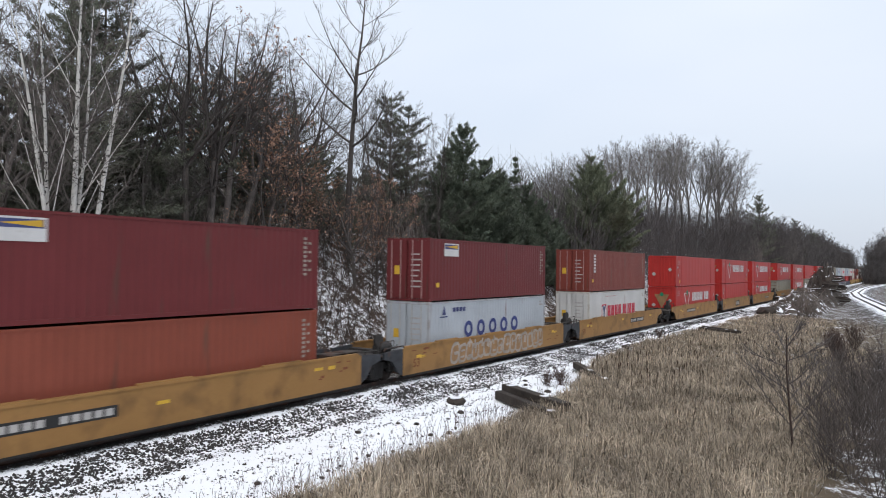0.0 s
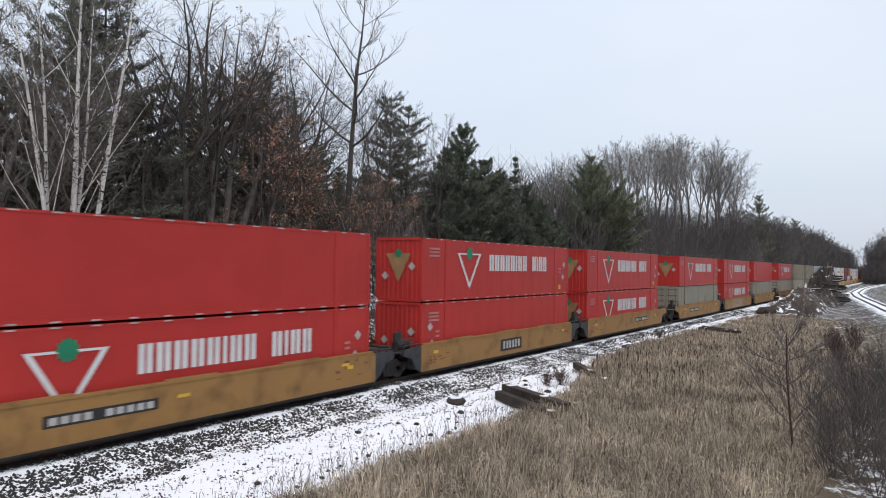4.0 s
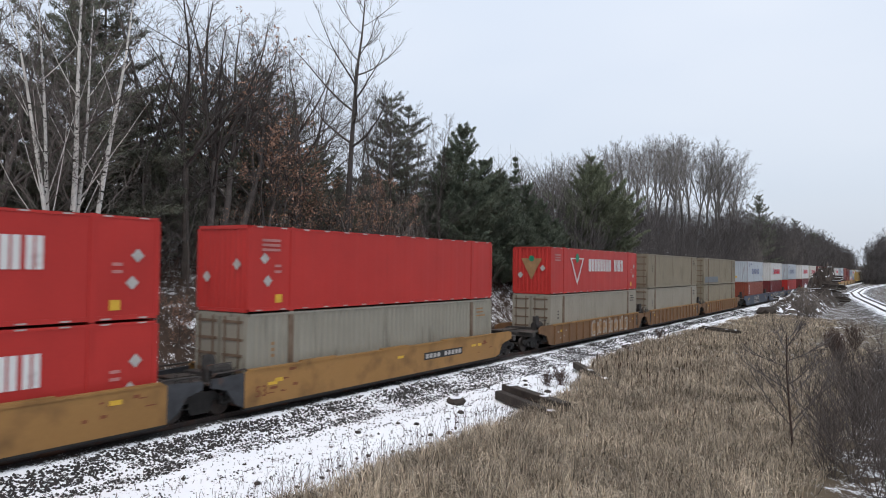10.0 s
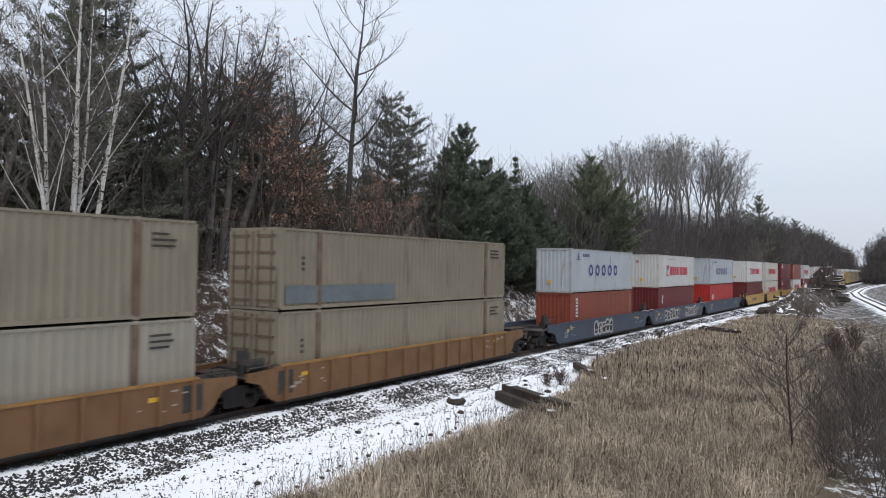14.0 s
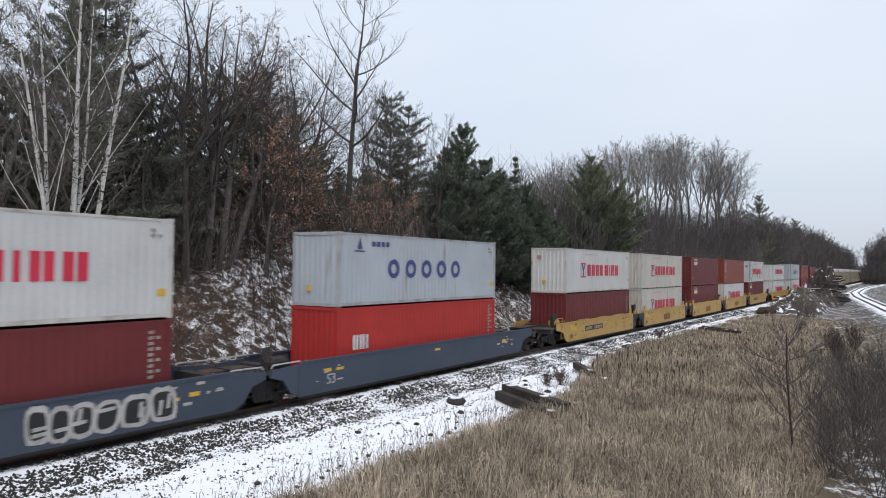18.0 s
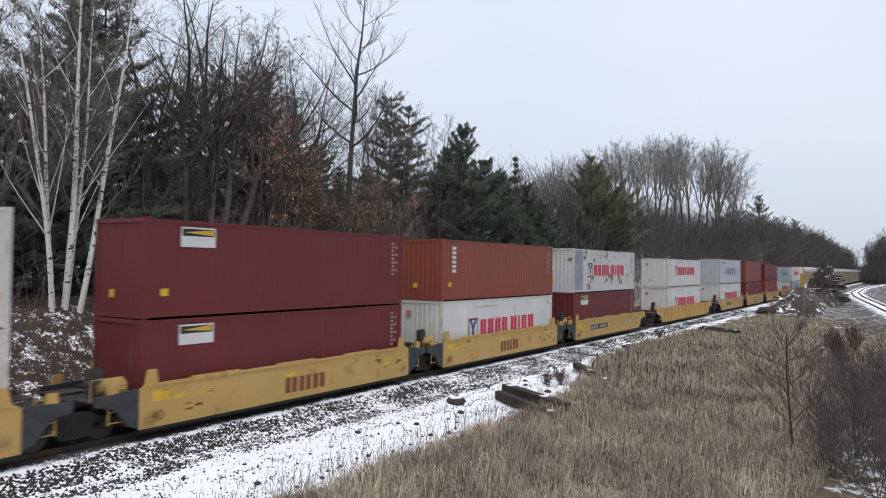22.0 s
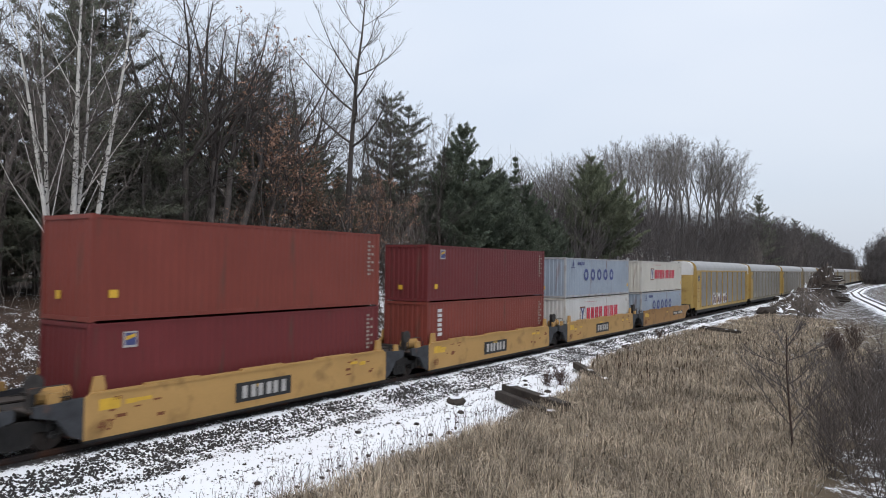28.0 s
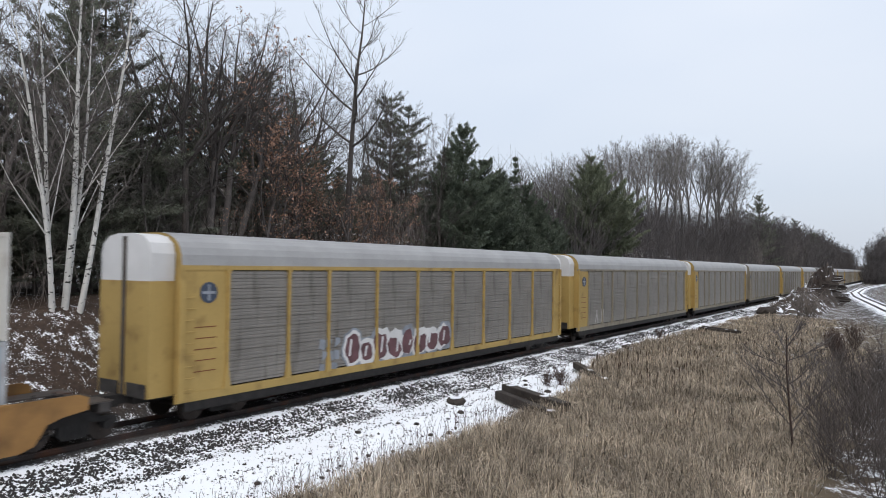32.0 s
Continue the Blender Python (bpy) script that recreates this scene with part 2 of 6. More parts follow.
def ground_z(x, y):
    return float(terrain(np.float64(x), np.float64(y))) + rough(x, y)


# ---- ground ----
def ground_material():
    m = bpy.data.materials.new("ground_snow_litter_gravel")
    m.use_nodes = True
    nt, ln = m.node_tree, m.node_tree.links
    b = nt.nodes["Principled BSDF"]
    b.inputs["Roughness"].default_value = 0.85
    b.inputs["Specular IOR Level"].default_value = 0.2
    zone = nt.nodes.new("ShaderNodeAttribute")
    zone.attribute_name = "zone"
    sep = nt.nodes.new("ShaderNodeSeparateColor")
    ln.new(zone.outputs["Color"], sep.inputs[0])
    geo = nt.nodes.new("ShaderNodeNewGeometry")

    def tex(kind, scale, detail=5.0):
        t = nt.nodes.new("ShaderNodeTex" + kind)
        t.inputs["Scale"].default_value = scale
        if kind == "Noise":
            t.inputs["Detail"].default_value = detail
            t.inputs["Roughness"].default_value = 0.65
        ln.new(geo.outputs["Position"], t.inputs["Vector"])
        return t

    def mix(fac, a, c):
        x = nt.nodes.new("ShaderNodeMix")
        x.data_type = "RGBA"
        if isinstance(fac, float):
            x.inputs[0].default_value = fac
        else:
            ln.new(fac, x.inputs[0])
        for sock, val in ((x.inputs[6], a), (x.inputs[7], c)):
            if isinstance(val, tuple):
                sock.default_value = (*val, 1)
            else:
                ln.new(val, sock)
        return x.outputs[2]

    broad, mid, finer = tex("Noise", 0.45, 6), tex("Noise", 2.6, 6), tex("Noise", 16.0, 3)
    cells = tex("Voronoi", 13.0)
    bits = tex("Voronoi", 6.0)
    litter = mix(mid.outputs[0], (0.013, 0.010, 0.008), (0.056, 0.040, 0.032))
    litter = mix(bits.outputs["Distance"], litter, (0.075, 0.05, 0.036))
    stones = mix(cells.outputs["Distance"], (0.028, 0.027, 0.027), (0.115, 0.107, 0.103))
    straw = mix(finer.outputs[0], (0.06, 0.045, 0.03), (0.19, 0.15, 0.10))
    base = mix(sep.outputs[1], litter, stones)
    base = mix(sep.outputs[2], base, straw)
    total = nt.nodes.new("ShaderNodeMath")
    total.operation = "MULTIPLY_ADD"
    total.inputs[1].default_value = 0.40
    ln.new(finer.outputs[0], total.inputs[0])
    t2 = nt.nodes.new("ShaderNodeMath")
    t2.operation = "MULTIPLY_ADD"
    t2.inputs[1].default_value = 0.40
    ln.new(mid.outputs[0], t2.inputs[0])
    t3 = nt.nodes.new("ShaderNodeMath")
    t3.operation = "MULTIPLY"
    t3.inputs[1].default_value = 0.26
    ln.new(broad.outputs[0], t3.inputs[0])
    ln.new(t3.outputs[0], t2.inputs[2])
    ln.new(t2.outputs[0], total.inputs[2])
    # snow lies where the mixed noise falls below the zone's share
    scale = nt.nodes.new("ShaderNodeMapRange")
    scale.inputs[1].default_value, scale.inputs[2].default_value = 0.36, 0.64
    ln.new(total.outputs[0], scale.inputs[0])
    less = nt.nodes.new("ShaderNodeMath")
    less.operation = "SUBTRACT"
    ln.new(sep.outputs[0], less.inputs[0])
    ln.new(scale.outputs[0], less.inputs[1])
    edge = nt.nodes.new("ShaderNodeMapRange")
    edge.inputs[1].default_value, edge.inputs[2].default_value = -0.04, 0.06
    ln.new(less.outputs[0], edge.inputs[0])
    white = mix(mid.outputs[0], (0.86, 0.885, 0.93), (0.94, 0.95, 0.97))
    ln.new(mix(edge.outputs[0], base, white), b.inputs["Base Color"])
    bp = nt.nodes.new("ShaderNodeBump")
    bp.inputs["Strength"].default_value, bp.inputs["Distance"].default_value = 0.6, 0.06
    ln.new(total.outputs[0], bp.inputs["Height"])
    ln.new(bp.outputs[0], b.inputs["Normal"])
    return m


def axis_steps(spans):
    out = []
    for a, b, step in spans:
        out += list(np.arange(a, b, step))
    return np.array(out + [spans[-1][1]])


def grass_edge(y):
    """Where the dry grass begins, to the right of the snowy strip."""
    return np.interp(y, [-20, 10, 16, 22, 29, 34, 38, 52, 70, 90], [7.4, 7.1, 6.6, 6.9, 6.5, 5.4, 4.2, 2.9, 3.3, 4.0])


def make_ground():
    xs = axis_steps([(-1600, -300, 130), (-300, -60, 20), (-60, -16, 2.5), (-16, -4, 0.5), (-4, 22, 0.3), (22, 30, 0.6), (30, 80, 5), (80, 300, 25), (300, 1600, 130)])
    ys = axis_steps([(-1000, -100, 100), (-100, 0, 5), (0, 8, 1.0), (8, 70, 0.4), (70, 140, 0.9), (140, 260, 1.6), (260, 560, 8), (560, 2500, 110)])
    X, Y = np.meshgrid(xs, ys)
    Z = terrain(X, Y)
    near = (np.abs(X) < 62) & (Y > -30) & (Y < 300)
    for i, j in zip(*np.nonzero(near)):
        Z[i, j] += rough(float(X[i, j]), float(Y[i, j]))
    nx, ny = len(xs), len(ys)
    idx = np.arange(nx * ny).reshape(ny, nx)
    quads = np.stack([idx[:-1, :-1], idx[:-1, 1:], idx[1:, 1:], idx[1:, :-1]], -1).reshape(-1, 4)
    me = bpy.data.meshes.new("ground")
    me.from_pydata(np.stack([X, Y, Z], -1).reshape(-1, 3).tolist(), [], quads.tolist())
    me.shade_smooth()
    snow = np.interp(X, [-60, -13, -10.5, -6.0, -4.2, -2.6, -1.6, 0, 1.15, 1.45, 1.75, 2.3, 2.6, 2.8, 2.95, 3.15, 3.4, 3.6, 4.3, 4.55, 4.8, 6.6], [0.3, 0.42, 0.50, 0.51, 0.48, 0.44, 0.5, 0.35, 0.33, 0.88, 0.76, 0.70, 0.84, 0.88, 0.62, 0.6, 0.9, 0.93, 0.93, 0.78, 0.94, 0.93])
    flat = np.clip((terrain(X, Y) - plateau(Y) + 0.5) / 0.4, 0, 1) * (X < -4)
    snow = snow * (1 - flat) + flat * np.interp(X, [-30, -16, -11, -8], [0.36, 0.44, 0.48, 0.49]) * np.interp(Y, [15, 24], [0.85, 1.0])
    snow = snow - (0.13 * np.exp(-((Y - 18.6) / 1.5) ** 2) + 0.08 * np.clip((20 - Y) / 3, 0, 1)) * np.clip((-X - 3.5) / 1.5, 0, 1)
    gravel = np.clip(1.5 - (np.abs(X) - 2.0) * 0.6, 0, 1)
    over = np.clip((X - grass_edge(Y)) / 0.8, 0, 1)
    grass = over.copy()
    snow = snow * (1 - over) + over * np.interp(Y, [9, 17, 26], [0.46, 0.40, 0.33])
    far = np.clip((Y - 84) / 14, 0, 1) * (X > 2.4)
    snow = snow * (1 - far) + far * 0.43
    grass = grass * (1 - far * 0.75)
    gravel = np.maximum(gravel, far * 0.5)
    d = np.abs(X - branch_x(Y))
    bed = np.clip(1 - (d - 2.2) / 2.5, 0, 1) * (Y > 40)
    gravel = np.maximum(gravel, bed)
    grass = grass * (1 - bed)
    snow = snow * (1 - bed) + bed * np.interp(d, [1.1, 2.3], [0.9, 0.42])
    right = np.clip((X - 17.2) / 1.0, 0, 1) * (Y < 60)
    snow = snow * (1 - right) + right * 0.52
    grass = grass * (1 - right * 0.7)
    attr = me.attributes.new("zone", "FLOAT_COLOR", "POINT")
    attr.data.foreach_set("color", np.stack([snow, gravel, grass, np.ones_like(snow)], -1).reshape(-1).astype(np.float32))
    me.materials.append(ground_material())
    tagged(new("ground", me), "snow-dusted ground with leaf litter, gravel and straw", "ground", kind="structure")


make_ground()


# ---- tracks ----
RAIL = [(-0.068, -0.17), (0.068, -0.17), (0.068, -0.16), (0.012, -0.14), (0.012, -0.045), (0.036, -0.035), (0.036, -0.004), (0.026, 0.0), (-0.026, 0.0), (-0.036, -0.004), (-0.036, -0.035), (-0.012, -0.045), (-0.012, -0.14), (-0.068, -0.16)]


def make_track(name, line, label, ties_until, tie_step):
    """line: (y) -> x. Rails swept along it, with timber ties under them."""
    thing = tagged(new(name), label, "railway track", kind="structure")
    ys = list(np.arange(line[1], line[2], 12.0)) + [line[2]]
    for side in (-0.7535, 0.7535):
        g = Mesh()
        k = len(RAIL)
        for y in ys:
            x = float(line[0](y))
            g.v += [(x + side + a, y, c) for a, c in RAIL]
        for i in range(len(ys) - 1):
            g.f += [(i * k + j, i * k + (j + 1) % k, (i + 1) * k + (j + 1) % k, (i + 1) * k + j) for j in range(k)]
        part("rail", g, M["rail"], thing, "dark worn steel rail")
        if name == "branch_track":
            g = Mesh()
            for y in np.arange(line[1], line[2], 3.0):
                x = float(line[0](y)) + side
                g.v += [(x - 0.23, y, -0.148), (x + 0.23, y, -0.148)]
            g.f += [(2 * i, 2 * i + 1, 2 * i + 3, 2 * i + 2) for i in range(len(g.v) // 2 - 1)]
            part("flangeway", g, M["tie"], thing, "dark bare strip along the rail")
    tie = Mesh().box(-1.3, 1.3, -0.115, 0.115, -0.34, -0.172).mesh("tie")
    y = line[1] + 4
    rest = Mesh()
    while y < line[2]:
        x = float(line[0](y))
        if y < ties_until:
            part("tie", tie, M["tie"], thing, at=pose(x, y, random.uniform(-0.012, 0.0), 0, 0, random.uniform(-1, 1)))
        elif y < ties_until + 150:
            rest.box(x - 1.3, x + 1.3, y - 0.115, y + 0.115, -0.34, -0.178)
        y += tie_step
    if rest.v:
        tagged(part("far_ties", rest, M["tie"], thing), kind="stuff")
    return thing


make_track("main_track", (lambda y: 0.0, -30.0, 640.0), "straight railway track on dark snow-dusted ballast", 70.0, 0.52)
make_track("branch_track", (branch_x, 60.0, 520.0), "curved snow-covered railway track", 61.0, 0.56)


# ---- the train ----
MOVERS = []
WHEELS = []


def corrugated(length, pitch, depth, start=0.0, x=0.0, sign=1):
    """A line of (x, y) that waves between x and x minus depth."""
    n = max(1, round(length / pitch))
    p = length / n
    out = []
    for i in range(n):
        y = start + i * p
        cut = (0.66, 0.71, 0.95) if depth > 0.05 else (0.28, 0.42, 0.86)
        out += [(x, y), (x, y + p * cut[0]), (x - sign * depth, y + p * cut[1]), (x - sign * depth, y + p * cut[2])]
    return out + [(x, start + length)]


def container_shell(kind, L, W, H):
    def make():
        g = Mesh()
        h = W / 2 - 0.015
        if kind == "ribbed":
            pitch, depth = 0.30, 0.034
        elif kind == "smooth":
            pitch, depth = 1.22, 0.006
        else:
            pitch, depth = 0.275, 0.011
        for sgn in (-1, 1):
            g.strip(corrugated(L - 0.3, pitch, depth, 0.15, sgn * h, sgn), 0.15, H - 0.1)
        for y, sgn in ((0.03, -1), (L - 0.03, 1)):
            g.strip([(b, y if abs(a) < 0.02 else y - sgn * 0.035) for a, b in corrugated(W - 0.24, 0.27, 0.036, -W / 2 + 0.12)], 0.12, H - 0.1)
        n = len(g.v)
        roof = corrugated(L - 0.2, 0.5, 0.02, 0.1, H - 0.02)
        for z, y in roof:
            g.v += [(-h, y, z), (h, y, z)]
        g.f += [(n + 2 * i, n + 2 * i + 1, n + 2 * i + 3, n + 2 * i + 2) for i in range(len(roof) - 1)]
        g.box(-h + 0.02, h - 0.02, 0.1, L - 0.1, 0.05, 0.16)
        return g.mesh("body")
    return cached(("shell", kind, L, W, H), make)


def letters(parent, mat, y, z, x, widths, height, gap, style="block", label="plain letter-sized mark", tilt=0.0):
    """A word drawn as plain shapes, one for each letter."""
    t = height * 0.24
    for w in widths:
        g = Mesh()
        if w > 0:
            dz = tilt * (y - 6)
            if style == "ring":
                poly = [(y + w / 2 + w / 2 * math.cos(a), z + dz + height / 2 + height / 2 * math.sin(a)) for a in np.linspace(0, 2 * math.pi, 17)[:-1]]
                inner = [(y + w / 2 + (w / 2 - t) * math.cos(a), z + dz + height / 2 + (height / 2 - t) * math.sin(a)) for a in np.linspace(0, 2 * math.pi, 17)[:-1]]
                n = len(g.v)
                g.v += [(x, a, b) for a, b in poly] + [(x, a, b) for a, b in inner]
                g.f += [(n + i, n + (i + 1) % 16, n + 16 + (i + 1) % 16, n + 16 + i) for i in range(16)]
            elif style == "split":
                # two plain fat bars with a slot between them
                for a, b in ((0.0, 0.43), (0.57, 1.0)) if w > 0.3 else ((0.0, 1.0),):
                    g.box(x - 0.004, x, y + w * a, y + w * b, z + dz, z + dz + height)
            else:
                g.box(x - 0.004, x, y, y + w, z + dz, z + dz + height)
            part("mark", g, mat, parent, label)
        y += abs(w) + gap


def tab(g, x, y, z, w, h):
    g.box(x - 0.004, x, y, y + w, z, z + h)


def triangle_badge(parent, y, z, x, w, h, face="side"):
    """A white outline triangle that points down, with a green leaf shape at its top."""
    def tri(s):
        return [(-w / 2 * s, h * 0.5 * s + 0.0), (w / 2 * s, h * 0.5 * s), (0, -h * 0.5 * s)]
    g = Mesh()
    n = len(g.v)
    cy, cz = y + w / 2, z + h / 2
    put = (lambda a, b: (x, cy + a, cz + b)) if face == "side" else (lambda a, b: (cy + a, x, cz + b))
    g.v += [put(a, b) for a, b in tri(1.0)] + [put(a, b + 0.06 * h) for a, b in tri(0.80)]
    if face == "side":
        g.f += [(n + i, n + (i + 1) % 3, n + 3 + (i + 1) % 3, n + 3 + i) for i in range(3)]
    else:
        g.f.append((n, n + 1, n + 2))
    part("triangle_badge", g, M["m_white"] if face == "side" else M["m_tan"], parent, "white outline triangle" if face == "side" else "tan triangle")
    g = Mesh()
    k = 11
    ring = [(math.cos(2 * math.pi * i / (2 * k)) * w * (0.15 if i % 2 else 0.11), h * 0.5 + math.sin(2 * math.pi * i / (2 * k)) * w * (0.15 if i % 2 else 0.12)) for i in range(2 * k)]
    d = 0.003 if face == "side" else -0.003
    x += d
    g.v += [put(a, b) for a, b in ring]
    g.f.append(tuple(range(2 * k)))
    part("leaf_badge", g, M["m_green"], parent, "green leaf shape")


def container(kind, L, W, H, colour, label, marks="", door=False, trim=None):
    """A shipping container: its foot is z = 0, its end that leads is y = 0."""
    thing = tagged(new("shipping_container"), label, "container", "containers on the train")
    c, t = M[colour], M[trim or {"white": "rusty_white", "cream": "rusty_white", "pale": "rusty_pale", "blue_grey": "rusty_pale"}.get(colour, colour)]
    part("body", container_shell(kind, L, W, H), c, thing)
    w = W / 2
    post = cached(("post", H), lambda: Mesh().box(-0.06, 0.06, -0.075, 0.075, 0.11, H - 0.11).mesh("corner_post"))
    cast = cached("casting", lambda: Mesh().box(-0.09, 0.09, -0.09, 0.09, -0.06, 0.06).mesh("corner_casting"))
    ends = (0.08, L - 0.08) if kind == "iso" else (0.08, L - 0.08)
    for y in ends:
        for s in (-1, 1):
            part("corner_post", post, t, thing, at=(s * (w - 0.06), y, 0))
    cy = (0.09, L - 0.09) if kind == "iso" else (1.98, L - 1.98)
    for y in cy:
        for s in (-1, 1):
            for z in (0.06, H - 0.06):
                part("corner_casting", cast, t, thing, at=(s * (w - 0.088), y, z))
            if kind != "iso":
                mid = cached(("mid", H), lambda: Mesh().box(-0.03, 0.03, -0.10, 0.10, 0.1, H - 0.1).mesh("lifting_post"))
                part("lifting_post", mid, c if kind != "ribbed" else M["stain"], thing, at=(s * (w - 0.022), y, 0))
    rail_t = cached(("railt", L), lambda: Mesh().box(-0.035, 0.035, 0.1, L - 0.1, -0.10, -0.025).mesh("top_rail"))
    rail_b = cached(("railb", L), lambda: Mesh().box(-0.035, 0.035, 0.1, L - 0.1, 0.035, 0.155).mesh("bottom_rail"))
    for s in (-1, 1):
        part("top_rail", rail_t, t, thing, at=(s * (w - 0.036), 0, H))
        part("bottom_rail", rail_b, t, thing, at=(s * (w - 0.036), 0, 0))
    hdr = cached(("hdr", W), lambda: Mesh().box(-w + 0.1, w - 0.1, -0.05, 0.05, -0.06, 0.06).mesh("end_rail"))
    for y in (0.055, L - 0.055):
        for z in (0.065, H - 0.07):
            part("end_rail", hdr, t, thing, at=(0, y, z))
    if kind == "smooth":
        # short white reflective dashes along the upper and lower edges
        def dashes():
            g = Mesh()
            for k in range(15):
                y = 0.35 + k * (L - 1.0) / 14
                for z in (0.05, H - 0.075):
                    tab(g, w + 0.005, y, z, 0.26, 0.04)
            return g.mesh("reflector_strip")
        part("reflector_strip", cached(("dash", L), dashes), M["m_dull"], thing, "white reflective dashes")
    if door:
        leaf = cached(("leaf", W, H), lambda: Mesh().box(-w / 2 + 0.09, w / 2 - 0.09, -0.02, 0.02, 0.14, H - 0.14).mesh("door"))
        rod = cached(("rod", H), lambda: Mesh().tube([(0, 0, 0.1), (0, 0, H - 0.1)], 0.028, 6).mesh("lock_rod"))
        bars = Mesh()
        for s in (-1, 1):
            d = part("door", leaf, c, thing, at=(s * (w / 2 - 0.01), -0.005, 0))
            for k in (-0.3, 0.22):
                part("lock_rod", rod, M["rod_red"] if colour not in ("white", "pale", "cream") else M["rod"], d, at=(k, -0.05, 0))
        for k in range(7):
            z = H * (0.22 + 0.085 * k)
            bars.box(0.2, 0.2 + random.uniform(0.35, 0.6), -0.034, -0.03, z, z + 0.07)
        part("fine_marking", bars, M["m_dull"], thing, "rows of small white marks")
        g = Mesh().box(-0.75, -0.45, -0.034, -0.03, H * 0.42, H * 0.56)
        part("warning_label", g, M["m_yellow"], thing, "yellow warning label")
    if kind == "ribbed":
        # weathered end doors: hinge bars across, lock rods up
        leaf = cached(("leaf", W, H), lambda: Mesh().box(-w / 2 + 0.09, w / 2 - 0.09, -0.02, 0.02, 0.14, H - 0.14).mesh("door"))
        rod = cached(("rod", H), lambda: Mesh().tube([(0, 0, 0.1), (0, 0, H - 0.1)], 0.028, 6).mesh("lock_rod"))
        hinge = cached("hinge_bar", lambda: Mesh().box(-0.48, 0.48, -0.05, -0.018, -0.045, 0.045).mesh("hinge_bar"))
        for sgn in (-1, 1):
            d = part("door", leaf, c, thing, at=(sgn * (w / 2 - 0.01), -0.005, 0))
            for k in (-0.36, 0.3):
                part("lock_rod", rod, M["stain"], d, at=(k, -0.05, 0))
            for f in (0.12, 0.34, 0.52, 0.70, 0.9):
                part("hinge_bar", hinge, M["stain"], d, at=(0, 0, H * f))
        g = Mesh()
        for k in range(3):
            tab(g, w + 0.006, L - 1.55, H * (0.83 - 0.06 * k), random.uniform(0.5, 0.95), 0.07)
        for k in range(3):
            tab(g, w + 0.006, 1.05, H * (0.62 - 0.07 * k), 0.16, 0.1)
        part("fine_marking", g, M["m_tan"] if colour == "greyrib" else M["soot"], thing, "faded dark marks")
    e = w + 0.006
    if marks == "badge53":
        triangle_badge(thing, 2.94, 0.52, e + 0.004, 2.24, 1.74)
        letters(thing, M["m_white"], 6.05, 1.40, e, [0.45, 0.46, 0.46, 0.46, 0.46, 0.16, 0.46, 0.46], 0.84, 0.125, "split", "heavy white plain mark")
        letters(thing, M["m_white"], 11.01, 1.40, e, [0.45, 0.16, 0.46, 0.42], 0.84, 0.125, "split", "heavy white plain mark")
        triangle_badge(thing, -0.7, H * 0.3, -0.012, 1.4, H * 0.45, "end")
    if kind == "smooth":
        g = Mesh()
        for k in range(3):
            tab(g, e, 0.58, 2.36 - 0.16 * k, 0.82, 0.09)
        flip = (lambda v, w0: v) if marks else (lambda v, w0: L - v - w0)
        for k in range(2):
            tab(g, e, flip(14.7, 0.3), H * (0.52 - 0.07 * k), 0.3, 0.09)
        part("fine_marking", g, M["m_pink"], thing, "rows of small pale marks")
        for y, z in ((15.45, 0.62), (15.3, 0.36)):
            y = flip(y, 0)
            g = Mesh()
            s = 0.2
            g.v += [(e, y - s, H * z), (e, y, H * z - s), (e, y + s, H * z), (e, y, H * z + s)]
            g.f.append((0, 1, 2, 3))
            part("diamond_placard", g, M["m_dull"], thing, "grey diamond placard")
        g = Mesh()
        tab(g, e, flip(14.65, 0.3), 0.30, 0.3, 0.28)
        part("yellow_label", g, M["m_yellow"], thing, "yellow label")
        for px, pz in ((0.75, 0.55), (-0.75, 0.4)):
            g = Mesh()
            g.v += [(px - s, -0.012, H * pz), (px, -0.012, H * pz - s), (px + s, -0.012, H * pz), (px, -0.012, H * pz + s)]
            g.f.append((0, 1, 2, 3))
            part("diamond_placard", g, M["m_dull"], thing, "grey diamond placard")
    if marks == "five_rings":
        letters(thing, M["m_blue"], 3.06, 1.08, e, [0.79] * 5, 0.80, 0.42, "ring", "dark blue ring-shaped mark")
        g = Mesh()
        for k in range(4):
            tab(g, e, 2.0 + 0.3 * k, H * 0.82, 0.22, 0.2)
        tab(g, e, 0.9, H * 0.74, 0.65, 0.05)
        g.prism([(1.1, H * 0.78), (1.4, H * 0.78), (1.25, H * 0.93)], e - 0.004, e)
        part("small_marking", g, M["m_navy"], thing, "small dark blue marks")
    if marks in ("square_word", "square_word_b"):
        blue = marks == "square_word_b"
        y0, hh = 2.41, 0.97
        g = Mesh()
        g.box(e - 0.004, e, y0, y0 + 0.9, 1.0, 1.0 + hh)
        part("square_badge", g, M["m_red"] if not blue else M["m_brown"], thing, "square badge")
        g = Mesh()
        z0 = 1.0
        g.v += [(e + 0.003, y0 + a * 0.9, z0 + b * hh) for a, b in ((0.1, 0.92), (0.36, 0.92), (0.5, 0.66), (0.64, 0.92), (0.9, 0.92), (0.62, 0.45), (0.62, 0.08), (0.38, 0.08), (0.38, 0.45))]
        g.f.append(tuple(range(9)))
        part("forked_badge", g, M["m_navy"], thing, "forked shape on the badge")
        part("badge_field", Mesh().box(e - 0.004, e + 0.0015, y0 + 0.08, y0 + 0.82, 1.08, 0.92 + hh), M["m_white"], thing, "white field of the badge")
        letters(thing, M["m_red"], 3.60, 1.10, e, [0.56, 0.56, 0.56, 0.56], 0.76, 0.20, "split", "red plain letter-sized mark")
